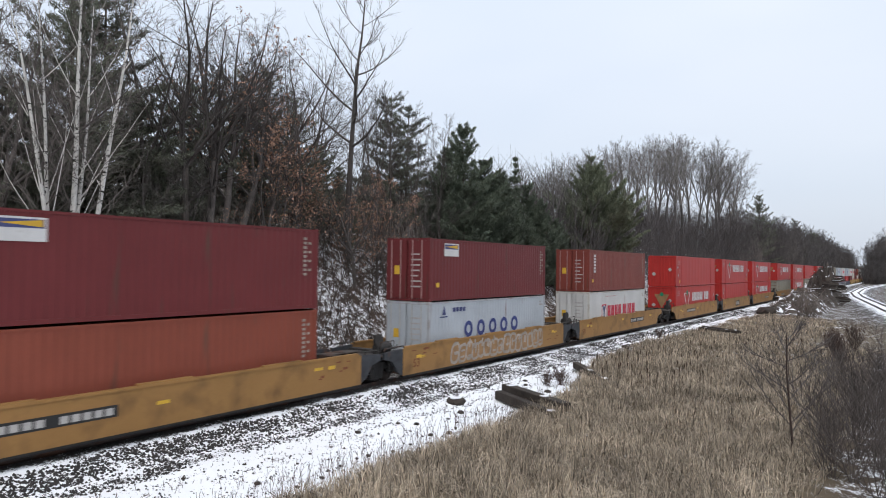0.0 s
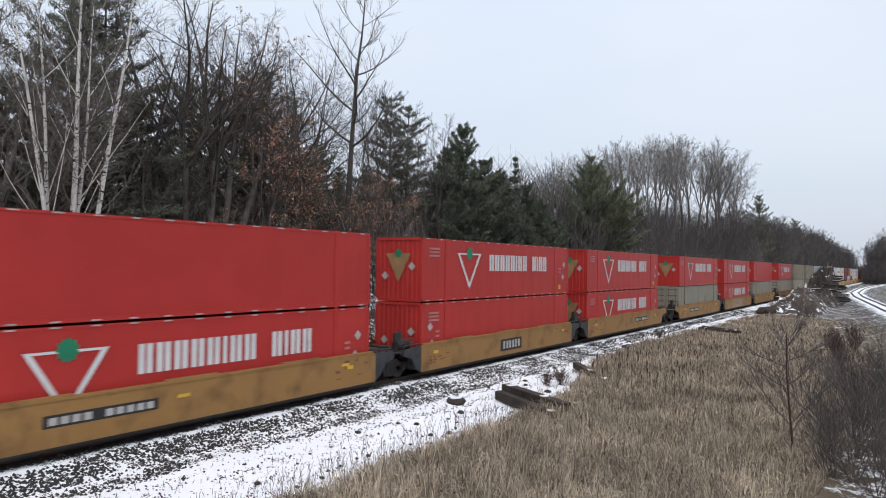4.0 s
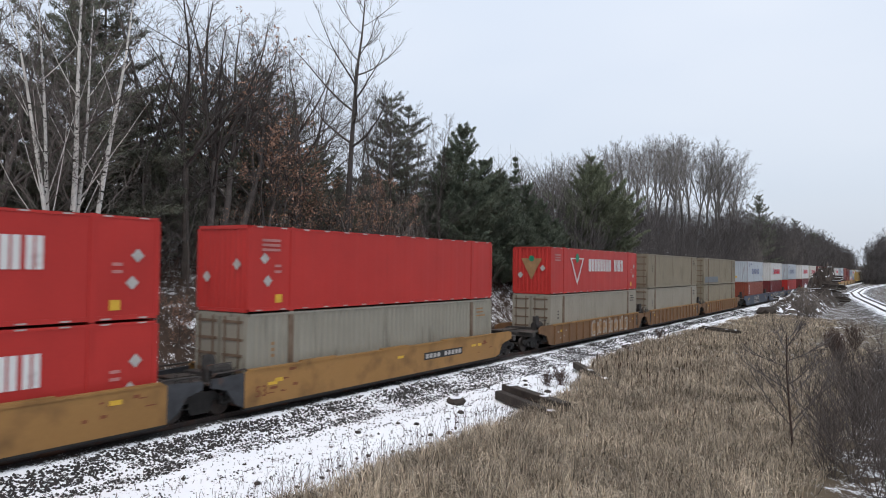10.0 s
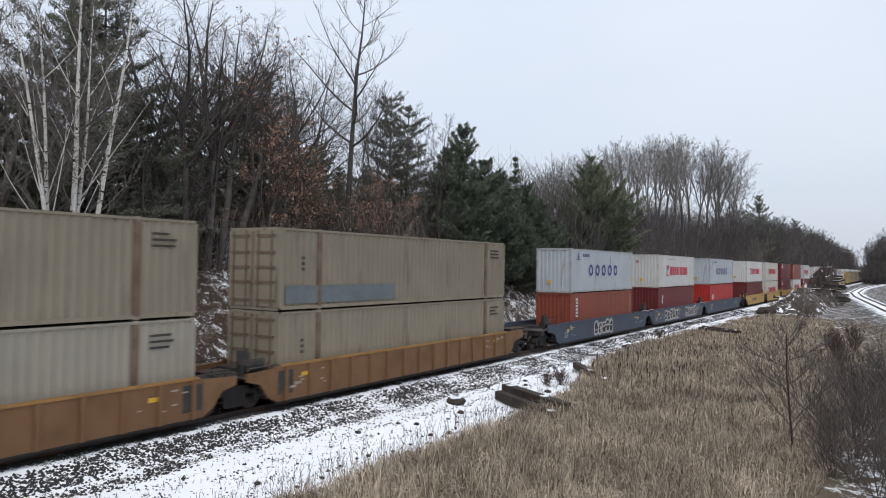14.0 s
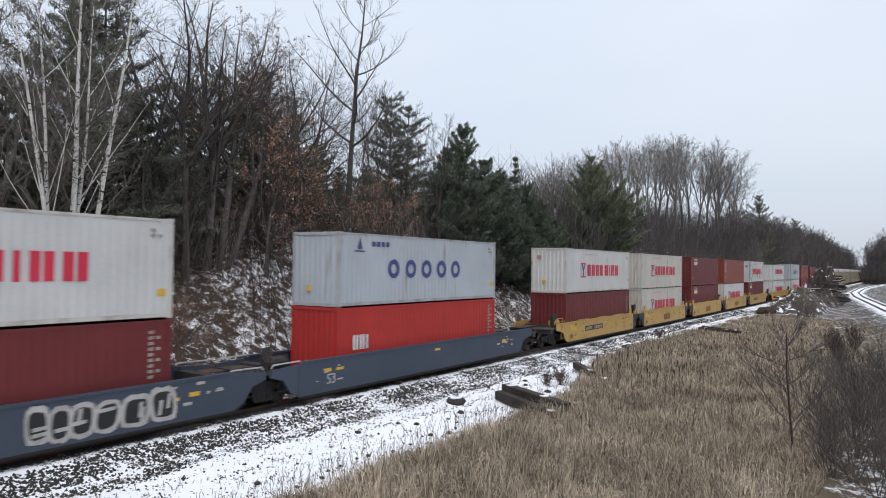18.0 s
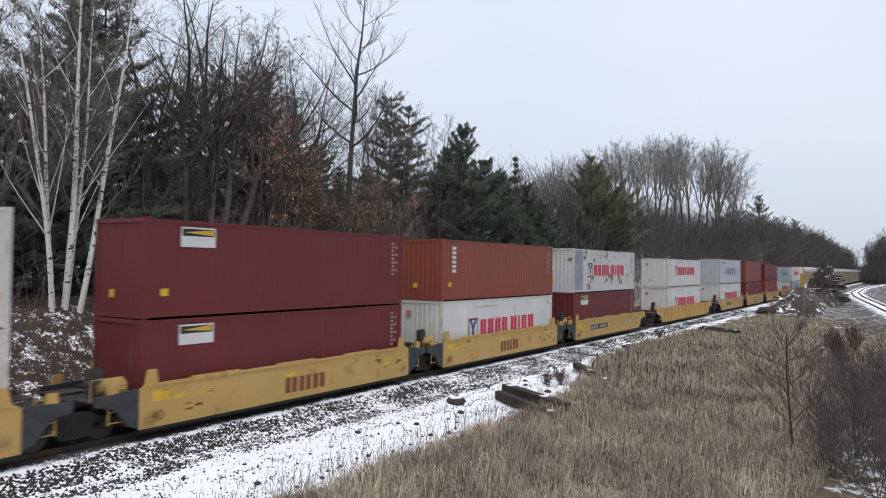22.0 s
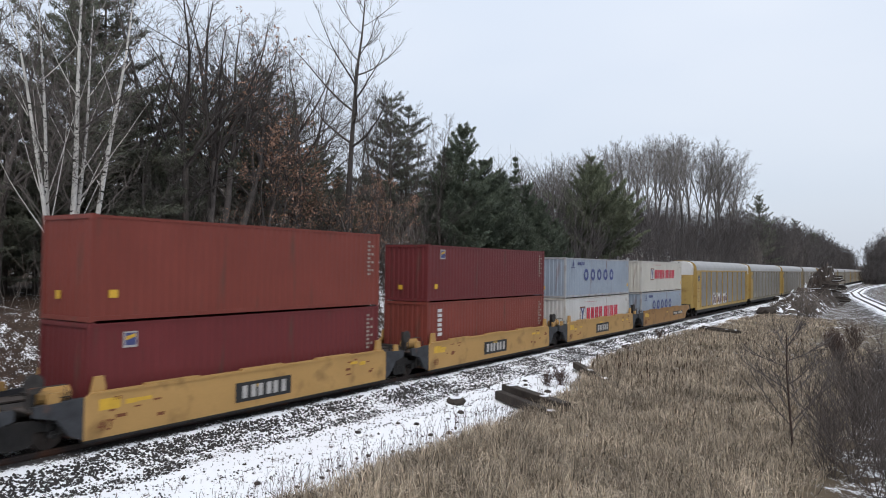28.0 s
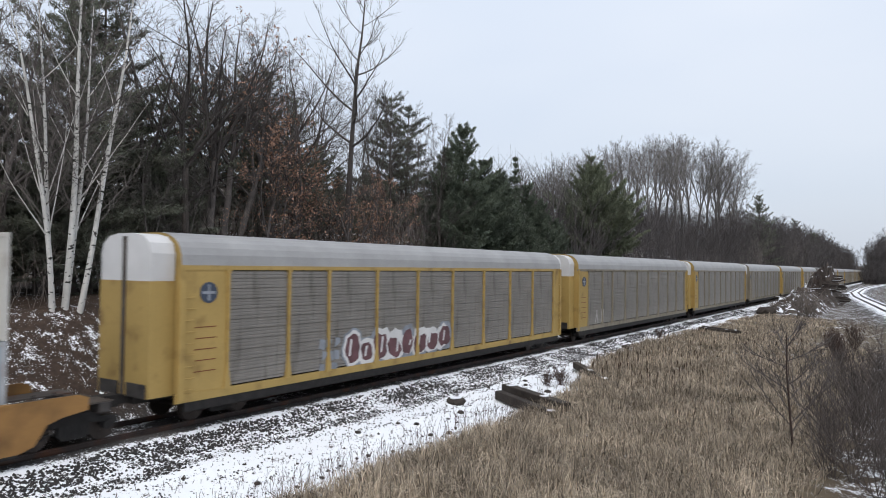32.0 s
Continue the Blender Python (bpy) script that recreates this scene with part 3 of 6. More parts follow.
        letters(thing, M["m_red"], 6.86, 1.10, e, [0.68, 0.16, 0.60, 0.66], 0.76, 0.22, "split", "red plain letter-sized mark")
        g = Mesh()
        for k in range(11):
            tab(g, e, 3.2 + 0.2 * k, H * 0.865, 0.13, 0.045)
        part("small_marking", g, M["m_pink"], thing, "small pink marks")
        g = Mesh().box(-0.80, -0.52, -0.012, -0.008, H * 0.74, H * 0.83)
        part("end_badge", g, M["m_pink"], thing, "small pink badge on the end")
    if colour == "stained":
        g = Mesh()
        tab(g, e - 0.001, 0.12, 0.16, 1.45, H - 0.27)
        part("grey_panel", g, M["m_slate"], thing, "repainted grey panel")
    if marks in ("column", "column_low"):
        g = Mesh()
        for k in range(6):
            tab(g, e, 0.85, H * (0.83 - 0.075 * k), 0.34, 0.15)
        part("upright_lettering", g, M["m_white"], thing, "upright column of white plain marks")
    if marks in ("flag", "blue_flag"):
        g = Mesh()
        tab(g, e, 1.2, H * 0.72, 1.25, 0.6)
        part("sign_panel", g, M["m_white"], thing, "white sign panel")
        g = Mesh()
        tab(g, e + 0.003, 1.25, H * 0.72 + 0.33, 1.15, 0.22)
        part("sign_band", g, M["m_black"] if marks == "flag" else M["m_navy"], thing, "dark band on the sign")
        g = Mesh()
        g.v += [(e + 0.006, 1.3, H * 0.72 + 0.44), (e + 0.006, 2.35, H * 0.72 + 0.36), (e + 0.006, 2.35, H * 0.72 + 0.54)]
        g.f.append((0, 1, 2))
        part("sign_wedge", g, M["m_yellow"], thing, "yellow wedge on the sign")
    if marks == "two_slabs":
        g = Mesh()
        for z in (0.52, 0.1):
            g.prism([(1.0, H * z), (1.3, H * z), (1.45, H * (z + 0.25)), (1.15, H * (z + 0.25))], e - 0.004, e)
        part("pale_marking", g, M["m_white"], thing, "two slanted pale slabs")
    if marks == "three_marks":
        letters(thing, M["m_white"], 0.9, H * 0.42, e, [0.32, 0.32, 0.12], H * 0.2, 0.08, "split", "white plain mark")
    if marks == "small_box":
        g = Mesh()
        tab(g, e, 1.0, H * 0.75, 0.42, 0.44)
        part("white_mark", g, M["m_dull"], thing, "small white square mark")
        g = Mesh()
        tab(g, e + 0.003, 1.05, H * 0.75 + 0.06, 0.34, 0.34)
        part("sign_band", g, M["m_navy"], thing, "dark blue field of the sign")
        g = Mesh()
        g.prism([(1.07, H * 0.75 + 0.2), (1.36, H * 0.75 + 0.28), (1.36, H * 0.75 + 0.38), (1.07, H * 0.75 + 0.3)], e, e + 0.006)
        part("sign_wedge", g, M["m_yellow"], thing, "yellow slanted stripe")
    if kind == "iso":
        g = Mesh()
        for k in range(9 if colour not in ("white", "cream", "pale", "blue_grey") else 2):
            tab(g, e, L - 0.75, H * (0.86 - 0.055 * k), 0.16, 0.09)
            if k % 2:
                tab(g, e, L - 0.5, H * (0.86 - 0.055 * k), 0.12, 0.09)
        part("fine_marking", g, M["m_pale"], thing, "small columns of pale marks")
        g = Mesh()
        tab(g, e, 0.55 if colour in ("brick", "maroon", "rust") else L - 0.5, H * 0.22, 0.26, 0.22)
        part("yellow_label", g, M["m_yellow"], thing, "small yellow label")
        part("yellow_label", Mesh().box(-0.42, -0.18, -0.012, -0.008, H * 0.2, H * 0.28), M["m_yellow"], thing, "small yellow label")
    if marks == "patch":
        g = Mesh()
        tab(g, e, 0.3, H * 0.08, 6.2, H * 0.22)
        part("repainted_patch", g, M["patch"], thing, "repainted blue-grey patch")
    return thing


def truck(parent, at, loaded=True):
    """A two-axle freight truck: side frames, bolster, springs and wheelsets."""
    t = part("truck", cached("bolster", lambda: Mesh().box(-0.95, 0.95, -0.2, 0.2, 0.38, 0.72).box(-0.25, 0.25, -0.3, 0.3, 0.6, 0.86).mesh("truck")), M["black"], parent, "sooty cast-steel truck", at=at)

    def frame_mesh():
        g = Mesh()
        top = [(-1.25, 0.48), (-1.2, 0.66), (-0.75, 0.70), (-0.45, 0.86), (0.45, 0.86), (0.75, 0.70), (1.2, 0.66), (1.25, 0.48), (0.95, 0.36), (0.72, 0.55), (0.42, 0.58), (0.42, 0.32), (0.3, 0.2), (-0.3, 0.2), (-0.42, 0.32), (-0.42, 0.58), (-0.72, 0.55), (-0.95, 0.36)]
        g.prism(top, -0.07, 0.07)
        for y in (-0.2, 0.0, 0.2):
            g.tube([(0.0, y, 0.26), (0.0, y, 0.56)], 0.085, 8)
        for y in (-0.89, 0.89):
            g.tube([(-0.08, y, 0.44), (0.14, y, 0.44)], 0.12, 10)
        return g.mesh("side_frame")
    fm = cached("side_frame", frame_mesh)
    for s in (-1, 1):
        part("side_frame", fm, M["black"], t, at=pose(s * 1.0, 0, 0, 0, 0, 0 if s > 0 else 180))

    def wheel_mesh():
        g = Mesh()
        g.tube([(-0.95, 0, 0), (0.95, 0, 0)], 0.075, 8)
        for s in (-1, 1):
            g.tube([(s * 0.69, 0, 0), (s * 0.705, 0, 0), (s * 0.715, 0, 0), (s * 0.82, 0, 0)], [0.45, 0.45, 0.42, 0.415], 20)
            for k in range(3):
                a = 2 * math.pi * k / 3
                g.tube([(s * 0.82, 0.2 * math.cos(a), 0.2 * math.sin(a)), (s * 0.835, 0.2 * math.cos(a), 0.2 * math.sin(a))], 0.05, 6)
        return g.mesh("wheelset")
    wm = cached("wheelset", wheel_mesh)
    for y in (-0.89, 0.89):
        w = part("wheelset", wm, M["wheel"], t, at=(0, y, 0.42))
        WHEELS.append((w, y))
    return t


def coupler(parent, y, toward):
    g = Mesh().box(-0.12, 0.12, min(y, y + toward * 0.8), max(y, y + toward * 0.8), 0.72, 0.98)
    g.box(-0.2, 0.2, min(y + toward * 0.5, y + toward * 0.85), max(y + toward * 0.5, y + toward * 0.85), 0.68, 1.02)
    part("coupler", g, M["black"], parent, "sooty steel coupler")


def well_unit(S0, S1, colour, style, label, first, last, marks, wide=1.48, top=1.42):
    """One well wagon body between S0 and S1 (the ends of the well), with the decks over its trucks."""
    L = S1 - S0
    thing = tagged(new("well_wagon"), label, "rail wagon", "wagons of the train")
    c = M[colour]
    deck = 1.45
    nose = 1.9
    for s in (-1, 1):
        x0, x1 = (wide - 0.06, wide) if s > 0 else (-wide, -wide + 0.06)
        head = [(-nose, 1.0), (-nose, top - 0.1), (-nose + 0.25, top)] if first else [(-0.2, top - 0.12), (0.0, top)]
        tail = [(L + nose - 0.25, top), (L + nose, top - 0.1), (L + nose, 1.0)] if last else [(L, top), (L + 0.2, top - 0.12)]
        low_tail = [(L + 0.2, 0.2), (L + 0.55, 0.32), (L + 0.85, 0.78), (L + 1.2, 0.9)] if last else [(L + 0.2, 0.2)]
        low_head = [(-1.2, 0.9), (-0.85, 0.78), (-0.55, 0.32), (-0.2, 0.2)] if first else [(-0.2, 0.2)]
        side = part("side_sill", Mesh().prism(low_head + low_tail + tail[::-1] + head[::-1], x0, x1), c, thing)
        g = Mesh().box(min(s * wide, s * (wide - 0.2)), max(s * wide, s * (wide - 0.2)), -0.2, L + 0.2, 0.12, 0.2)
        part("bottom_chord", g, M["black"], side)
        g = Mesh().box(min(s * (wide + 0.03), s * (wide - 0.14)), max(s * (wide + 0.03), s * (wide - 0.14)), 0.0, L, top - 0.07, top)
        part("top_chord", g, c if style != "ribbed" else M["mustard" if colour == "ochre" else colour], side)
        if colour in ("yellow", "mustard", "amber"):
            for k in range(3):
                y = L * (0.2 + 0.28 * k)
                xa = sorted((s * (wide + 0.02), s * (wide - 0.14)))
                part("pad", Mesh().box(*xa, y - 0.9, y + 0.9, top, top + 0.05), c, side)
        for y, toward, outer in ((-0.2, -1, first), (L + 0.2, 1, last)):
            xa = sorted((s * (wide - 0.02), s * (wide - 0.16)))
            if outer:
                continue
            own = colour in ("navy", "ochre")
            part("gusset", Mesh().prism([(y, 0.22), (y, top - 0.1), (y + toward * 1.25, top - 0.16), (y + toward * 1.25, 1.0), (y + toward * 0.7, 0.86), (y + toward * 0.35, 0.4)][::-toward], *xa), c if own else M["gusset"], thing, "sloping gusset plate at the end")
            if colour == "ochre":
                part("sooty_panel", Mesh().box(*sorted((s * (wide + 0.002), s * (wide - 0.03))), *sorted((y - toward * 0.75, y - toward * 0.05)), 0.42, 1.22), M["soot"], thing, "sooty dark panel")
            if colour in ("yellow", "amber"):
                # guide blocks that taper upwards, one over the end of the side and one on the deck
                for y0, lift in ((y - toward * 0.42, top - 0.02), (y + toward * 0.75, 1.12)):
                    g = Mesh().prism([(y0 - 0.2, lift), (y0 + 0.2, lift), (y0 + 0.12, lift + 0.42), (y0 - 0.12, lift + 0.42)], *sorted((s * (wide - 0.04), s * (wide - 0.14))))
                    part("guide_block", g, c, thing)
            else:
                zt = top + 0.02
                part("handrail", Mesh().tube([(s * (wide - 0.1), y - toward * 0.2, zt - 0.1), (s * (wide - 0.1), y - toward * 0.1, zt), (s * (wide - 0.1), y + toward * 1.1, zt - 0.02), (s * (wide - 0.1), y + toward * 1.2, zt - 0.12)], 0.03, 6), M["rod"] if colour == "navy" else M["soot"], thing, "bent pipe handrail")
    bar = cached(("cross", wide), lambda: Mesh().box(-wide + 0.06, wide - 0.06, -0.2, 0.2, 0.2, 0.3).mesh("cross_member"))
    for k in range(5):
        part("cross_member", bar, M["steel"], thing, at=(0, 0.4 + k * (L - 0.8) / 4, 0))
    # end decks over the trucks
    for y, toward, outer in ((0.0, -1, first), (L, 1, last)):
        reach = 2.75 if outer else 1.6
        g = Mesh()
        a, b = sorted((y + toward * 0.05, y + toward * reach))
        g.box(-0.45, 0.45, a, b, 0.88, 1.08)
        a, b = sorted((y + toward * 0.05, y + toward * 0.45))
        g.box(-wide + 0.06, wide - 0.06, a, b, 0.3, 1.2)
        a, b = sorted((y + toward * (reach - 0.5), y + toward * (reach - 0.2)))
        if outer:
            g.box(-1.4, 1.4, a, b, 0.85, 1.10)
        part("end_deck", g, M["soot"], thing, "sooty rust-brown end deck")
        a, b = sorted((y + toward * 0.5, y + toward * (reach - 0.1)))
        for x0, x1 in ((-1.35, -0.55), (0.55, 1.35)):
            part("walkway", Mesh().box(x0, x1, a, b, 1.09, 1.13), M["steel"], thing, "dark steel grating")
        g = Mesh()
        for dy in (0.55, 1.05):
            yy = y + toward * dy
            g.tube([(wide - 0.1, yy, 0.45), (wide - 0.1, yy, 1.55)], 0.02, 5)
        for k in range(4):
            z = 0.5 + 0.3 * k
            g.tube([(wide - 0.1, y + toward * 0.55, z), (wide - 0.1, y + toward * 1.05, z)], 0.015, 5)
        part("ladder", g, M["black"] if colour != "yellow" else M["yellow"], thing, "side ladder")
        a, b = sorted((y + toward * 0.3, y + toward * 0.75))
        for x0, x1 in ((wide - 0.3, wide - 0.08), (-wide + 0.08, -wide + 0.3)):
            part("end_plate", Mesh().box(x0, x1, a, b, 0.5, 1.15), M["black"], thing, "sooty end plate")
        if toward < 0:
            g = Mesh().box(0.75, 0.95, y - 1.32, y - 1.18, 1.1, 1.95)
            g.tube([(0.98, y - 1.25, 1.75), (1.02, y - 1.25, 1.75)], [0.26, 0.26], 14)
            part("brake_stand", g, M["soot"], thing, "brake stand with hand wheel")
            g = Mesh().tube([(1.28, y - 0.6, 1.15), (1.28, y - 0.6, 1.7), (1.28, y - 1.5, 1.7), (1.28, y - 1.5, 1.15)], 0.02, 5)
            part("grab_rail", g, M["soot"] if colour != "yellow" else c, thing, "bent grab rail")
            g = Mesh().tube([(0.72, y - 0.2, 1.38), (0.72, y - 0.24, 1.38), (0.72, y - 1.1, 1.38), (0.72, y - 1.14, 1.38)], [0.12, 0.21, 0.21, 0.12], 12)
            part("air_tank", g, c if colour in ("yellow", "amber") else M["soot"], thing, "brake air tank")
        if outer:
            coupler(thing, y + toward * 2.7, toward)
            truck(thing, (0, y + toward * 1.75, 0))
        elif toward > 0:
            truck(thing, (0, y + 1.68, 0))
    x = wide + 0.006
    # small service marks near the ends
    rs = random.Random(int(S0 * 7))
    g = Mesh()
    for y0 in (0.35, L - 2.3):
        for k in range(7):
            tab(g, x, y0 + rs.uniform(0, 1.9), rs.uniform(0.5, 1.2), rs.uniform(0.10, 0.34), rs.choice((0.035, 0.05, 0.09)))
    part("small_marking", g, M["m_dull"] if colour == "navy" else M["m_pale"] if colour == "ochre" else M["m_brown"], thing, "small service marks")
    g = Mesh()
    for y0 in (0.9, L - 1.5):
        tab(g, x + 0.002, y0 + rs.uniform(-0.2, 0.2), rs.uniform(0.85, 1.0), 0.36, 0.13)
    part("reflector_strip", g, M["m_yellow"], thing, "yellow reflector tabs")
    for m in marks:
        kind, y = m[0], m[1]
        if kind == "plate":
            g = Mesh()
            tab(g, x, y, 0.69, 3.2, 0.32)
            part("number_board", g, M["m_black"], thing, "dark reporting-mark board")
            g = Mesh()
            for k in range(10):
                if k != 4:
                    tab(g, x + 0.003, y + 0.14 + 0.3 * k, 0.75, 0.22, 0.19)
            part("mark_bar", g, M["m_dull"] if colour == "mustard" else M["m_pale"], thing, "row of pale plain bars")
        elif kind == "board":
            g = Mesh()
            tab(g, x, y, 0.42, 2.4, 0.62)
            part("name_board", g, M["m_black"], thing, "black name board")
            g = Mesh()
            for k in range(6):
                tab(g, x + 0.003, y + 0.28 + 0.33 * k + 0.03 * (k % 2), 0.53, 0.2, 0.4)
            part("mark_bar", g, M["m_dull"], thing, "row of white plain bars")
        elif kind == "brown":
            letters(thing, M["m_brown"], y, 0.42, x, [0.55, 0.55, 0.6], 0.52, 0.12, "split", "brown plain mark")
        elif kind == "53":
            part("length_figure", text_mesh("53", 0.52), M["m_dull"] if colour == "navy" else M["m_brown"], thing, "the figures 53", at=Matrix.Translation((x, y, 0.48)) @ SIDE)
        elif kind == "40":
            part("length_figure", text_mesh("40", 0.42), M["m_brown"], thing, "the figures 40", at=Matrix.Translation((x, y, 0.38)) @ SIDE)
            g = Mesh()
            tab(g, x, y + 0.05, 0.92, 0.6, 0.3)
            part("yellow_square", g, M["m_yellow"], thing, "bright yellow painted square")
        elif kind == "tabs":
            g = Mesh()
            for k in range(3):
                tab(g, x, 1.2 + k * (L - 3) / 2 + random.uniform(-0.6, 0.6), random.uniform(0.8, 1.05), 0.42, 0.1)
            part("reflector_strip", g, M["m_yellow"], thing, "yellow reflector tabs")
        elif kind == "scrawl":
            rnd = random.Random(int(y * 10) + int(S0))
            g, dark = Mesh(), Mesh()
            yy = y
            while yy < y + m[2]:
                w = rnd.uniform(0.55, 0.95)
                z0, z1 = 0.22 + rnd.uniform(0, 0.1), 1.32 + rnd.uniform(-0.2, 0.04)
                lean, fat = rnd.uniform(-0.12, 0.2), rnd.uniform(3.0, 5.0)
                cy, cz = yy + w / 2, (z0 + z1) / 2

                def blob(k, dx):
                    ring = []
                    for i in range(16):
                        a = 2 * math.pi * i / 16
                        ca, sa = math.cos(a), math.sin(a)
                        q = (abs(ca) ** fat + abs(sa) ** fat) ** (-1 / fat)
                        ring.append((cy + (w / 2 * k) * q * ca + lean * sa * 0.5, cz + ((z1 - z0) / 2 * k) * q * sa * rnd.uniform(0.92, 1.05)))
                    return ring
                g.prism(blob(1.0, 0), x - 0.004, x)
                dark.prism(blob(0.72, 0), x - 0.004, x + 0.002)
                # strokes across the dark inside
                for _ in range(2):
                    by, bz = cy + rnd.uniform(-0.25, 0.15) * w, cz + rnd.uniform(-0.35, 0.2)
                    if rnd.random() < 0.5:
                        g.prism([(by, bz), (by + 0.1, bz), (by + 0.16, bz + 0.42), (by + 0.05, bz + 0.42)], x - 0.004, x + 0.004)
                    else:
                        g.prism([(by - 0.1, bz), (by + 0.26, bz + 0.03), (by + 0.26, bz + 0.12), (by - 0.1, bz + 0.10)], x - 0.004, x + 0.004)
                yy += w * rnd.uniform(0.86, 1.0)
            part("graffiti", g, M[m[3]], thing, "fat rounded graffiti outlines")
            part("graffiti", dark, M[{"m_pale": "m_tan"}.get(m[3], "m_black")], thing, "dark insides of the graffiti")
    MOVERS.append((thing, S0, 0.0))
    return thing


def ribs_on(thing, L, colour, wide=1.48, top=1.42):
    """Upright stiffening ribs and a bright top chord on a ribbed well."""
    rib = cached(("rib", top), lambda: Mesh().box(0, 0.09, -0.05, 0.05, 0.2, top - 0.08).mesh("rib"))
    n = int(L / 1.1)
    for k in range(n + 1):
        part("rib", rib, M[colour], thing, at=(wide, 0.2 + k * (L - 0.4) / n, 0))


def load(c, S, z):
    MOVERS.append((c, S, z))


L40, W40, HC = 12.192, 2.438, 2.896
L53, W53 = 16.154, 2.591
FLOOR, UP = 0.31, 3.215

LOW = 2.591
ISO = lambda colour, label, marks="", door=False, trim=None, H=HC: container("iso", L40, W40, H, colour, label, marks, door, trim)
BIG = lambda kind, colour, label, marks="": container(kind, L53, W53, HC, colour, label, marks)

MAR, RST, BRK = "maroon corrugated steel shipping container", "rust-red corrugated steel shipping container", "brown-red corrugated steel container"
PALE = "pale grey steel container with blue ring marks"
WHT = "white steel container with red marks and a square badge"
CTR = "bright red domestic container with white triangle badge"
GRY = "weathered grey ribbed domestic container"


def stack(S, lower, upper, h=HC):
    load(lower, S, FLOOR)
    load(upper, S, FLOOR + h + 0.02)


def well53(c0, colour, label, first, last, marks, half=8.1, style="long"):
    return well_unit(c0 - half, c0 + half, colour, style, label, first, last, marks)


MUST = "mustard-painted well wagon, grimy and scuffed"
# three mustard units with 40-foot boxes
well53(12.45, "mustard", MUST, True, False, [("plate", 3.1), ("tabs", 0)])
stack(6.33, ISO("rust", RST), ISO("maroon", MAR, "blue_flag"))
well53(31.8, "mustard", "mustard well wagon with dark graffiti along its side", False, False, [("53", 0.5), ("tabs", 0), ("scrawl", 3.5, 9.5, "m_pale")])
stack(25.75, ISO("pale", PALE, "five_rings", True), ISO("maroon", MAR, "blue_flag", True))
well53(51.05, "mustard", MUST, False, True, [("53", 0.25), ("plate", 9.9), ("tabs", 0)])
stack(44.95, ISO("white", WHT, "square_word", True), ISO("brick", BRK, "column", True))
# mustard units with red and grey 53-foot boxes
for S, mk, lo, up, f, l in (
    (66.25, [("plate", 3.38), ("tabs", 0)], ("smooth", "red", CTR, "badge53"), ("smooth", "red", "plain bright red domestic container with placards", ""), True, False),
    (86.0, [("board", 7.0), ("53", 0.4)], ("smooth", "red", "plain bright red domestic container", ""), ("smooth", "red", CTR, "badge53"), False, False),
    (105.35, [("53", 0.4), ("plate", 9.6)], ("smooth", "red", CTR, "badge53"), ("smooth", "red", CTR, "badge53"), False, True),
    (128.5, [("53", 0.25), ("plate", 3.35), ("tabs", 0)], ("ribbed", "greyrib", GRY, ""), ("smooth", "red", CTR, "badge53"), True, False),
    (148.1, [("scrawl", 4.0, 6.0, "m_pale"), ("53", 0.5)], ("smooth", "red", CTR, "badge53"), ("smooth", "red", CTR, "badge53"), False, False),
    (167.5, [("53", 0.23), ("plate", 9.84), ("tabs", 0)], ("ribbed", "greyrib", GRY, ""), ("smooth", "red", "plain bright red domestic container with placards", ""), False, True),
):
    well_unit(S, S + L53, "mustard", "long", MUST, f, l, mk)
    stack(S, BIG(*lo), BIG(*up))
# brown-orange ribbed units with beige 53-foot boxes
for S, mk, lo, up, f, l in (
    (190.9, [("scrawl", 6.2, 7.0, "m_pale")], ("ribbed", "slate", "pale grey ribbed domestic container"), ("smooth", "red", CTR, "badge53"), True, False),
    (210.2, [], ("ribbed", "slate", "pale grey ribbed domestic container"), ("ribbed", "beige", "weathered beige ribbed domestic container"), False, False),
    (229.7, [], ("ribbed", "beige", "weathered beige ribbed domestic container"), ("ribbed", "beige", "weathered beige ribbed container with a blue-grey patch", "patch"), False, True),
):
    w = well_unit(S, S + L53, "ochre", "ribbed", "brown-orange ribbed well wagon, rusty and worn", f, l, mk)
    ribs_on(w, L53, "ochre")
    stack(S, BIG(*lo), BIG(*up))
# slate-blue units
NAV = "dark slate-blue well wagon with yellow reflector tabs"
well53(261.0, "navy", NAV, True, False, [("tabs", 0), ("53", 0.5), ("scrawl", 5.5, 3.0, "m_dull")])
stack(254.95, ISO("rust", RST, "column"), ISO("pale", PALE, "five_rings"))
well53(280.25, "navy", "slate-blue well wagon with pale graffiti along its side", False, False, [("tabs", 0), ("53", 0.3), ("scrawl", 3.0, 4.6, "m_dull"), ("scrawl", 10.0, 3.6, "m_dull")])
stack(274.15, ISO("maroon", MAR, "two_slabs"), ISO("white", WHT, "square_word"))
well53(299.6, "navy", NAV, False, True, [("tabs", 0), ("53", 1.2)])
stack(293.55, ISO("scarlet", "scarlet corrugated steel shipping container", "three_marks"), ISO("pale", "pale grey rusty steel container with blue ring marks", "five_rings"))
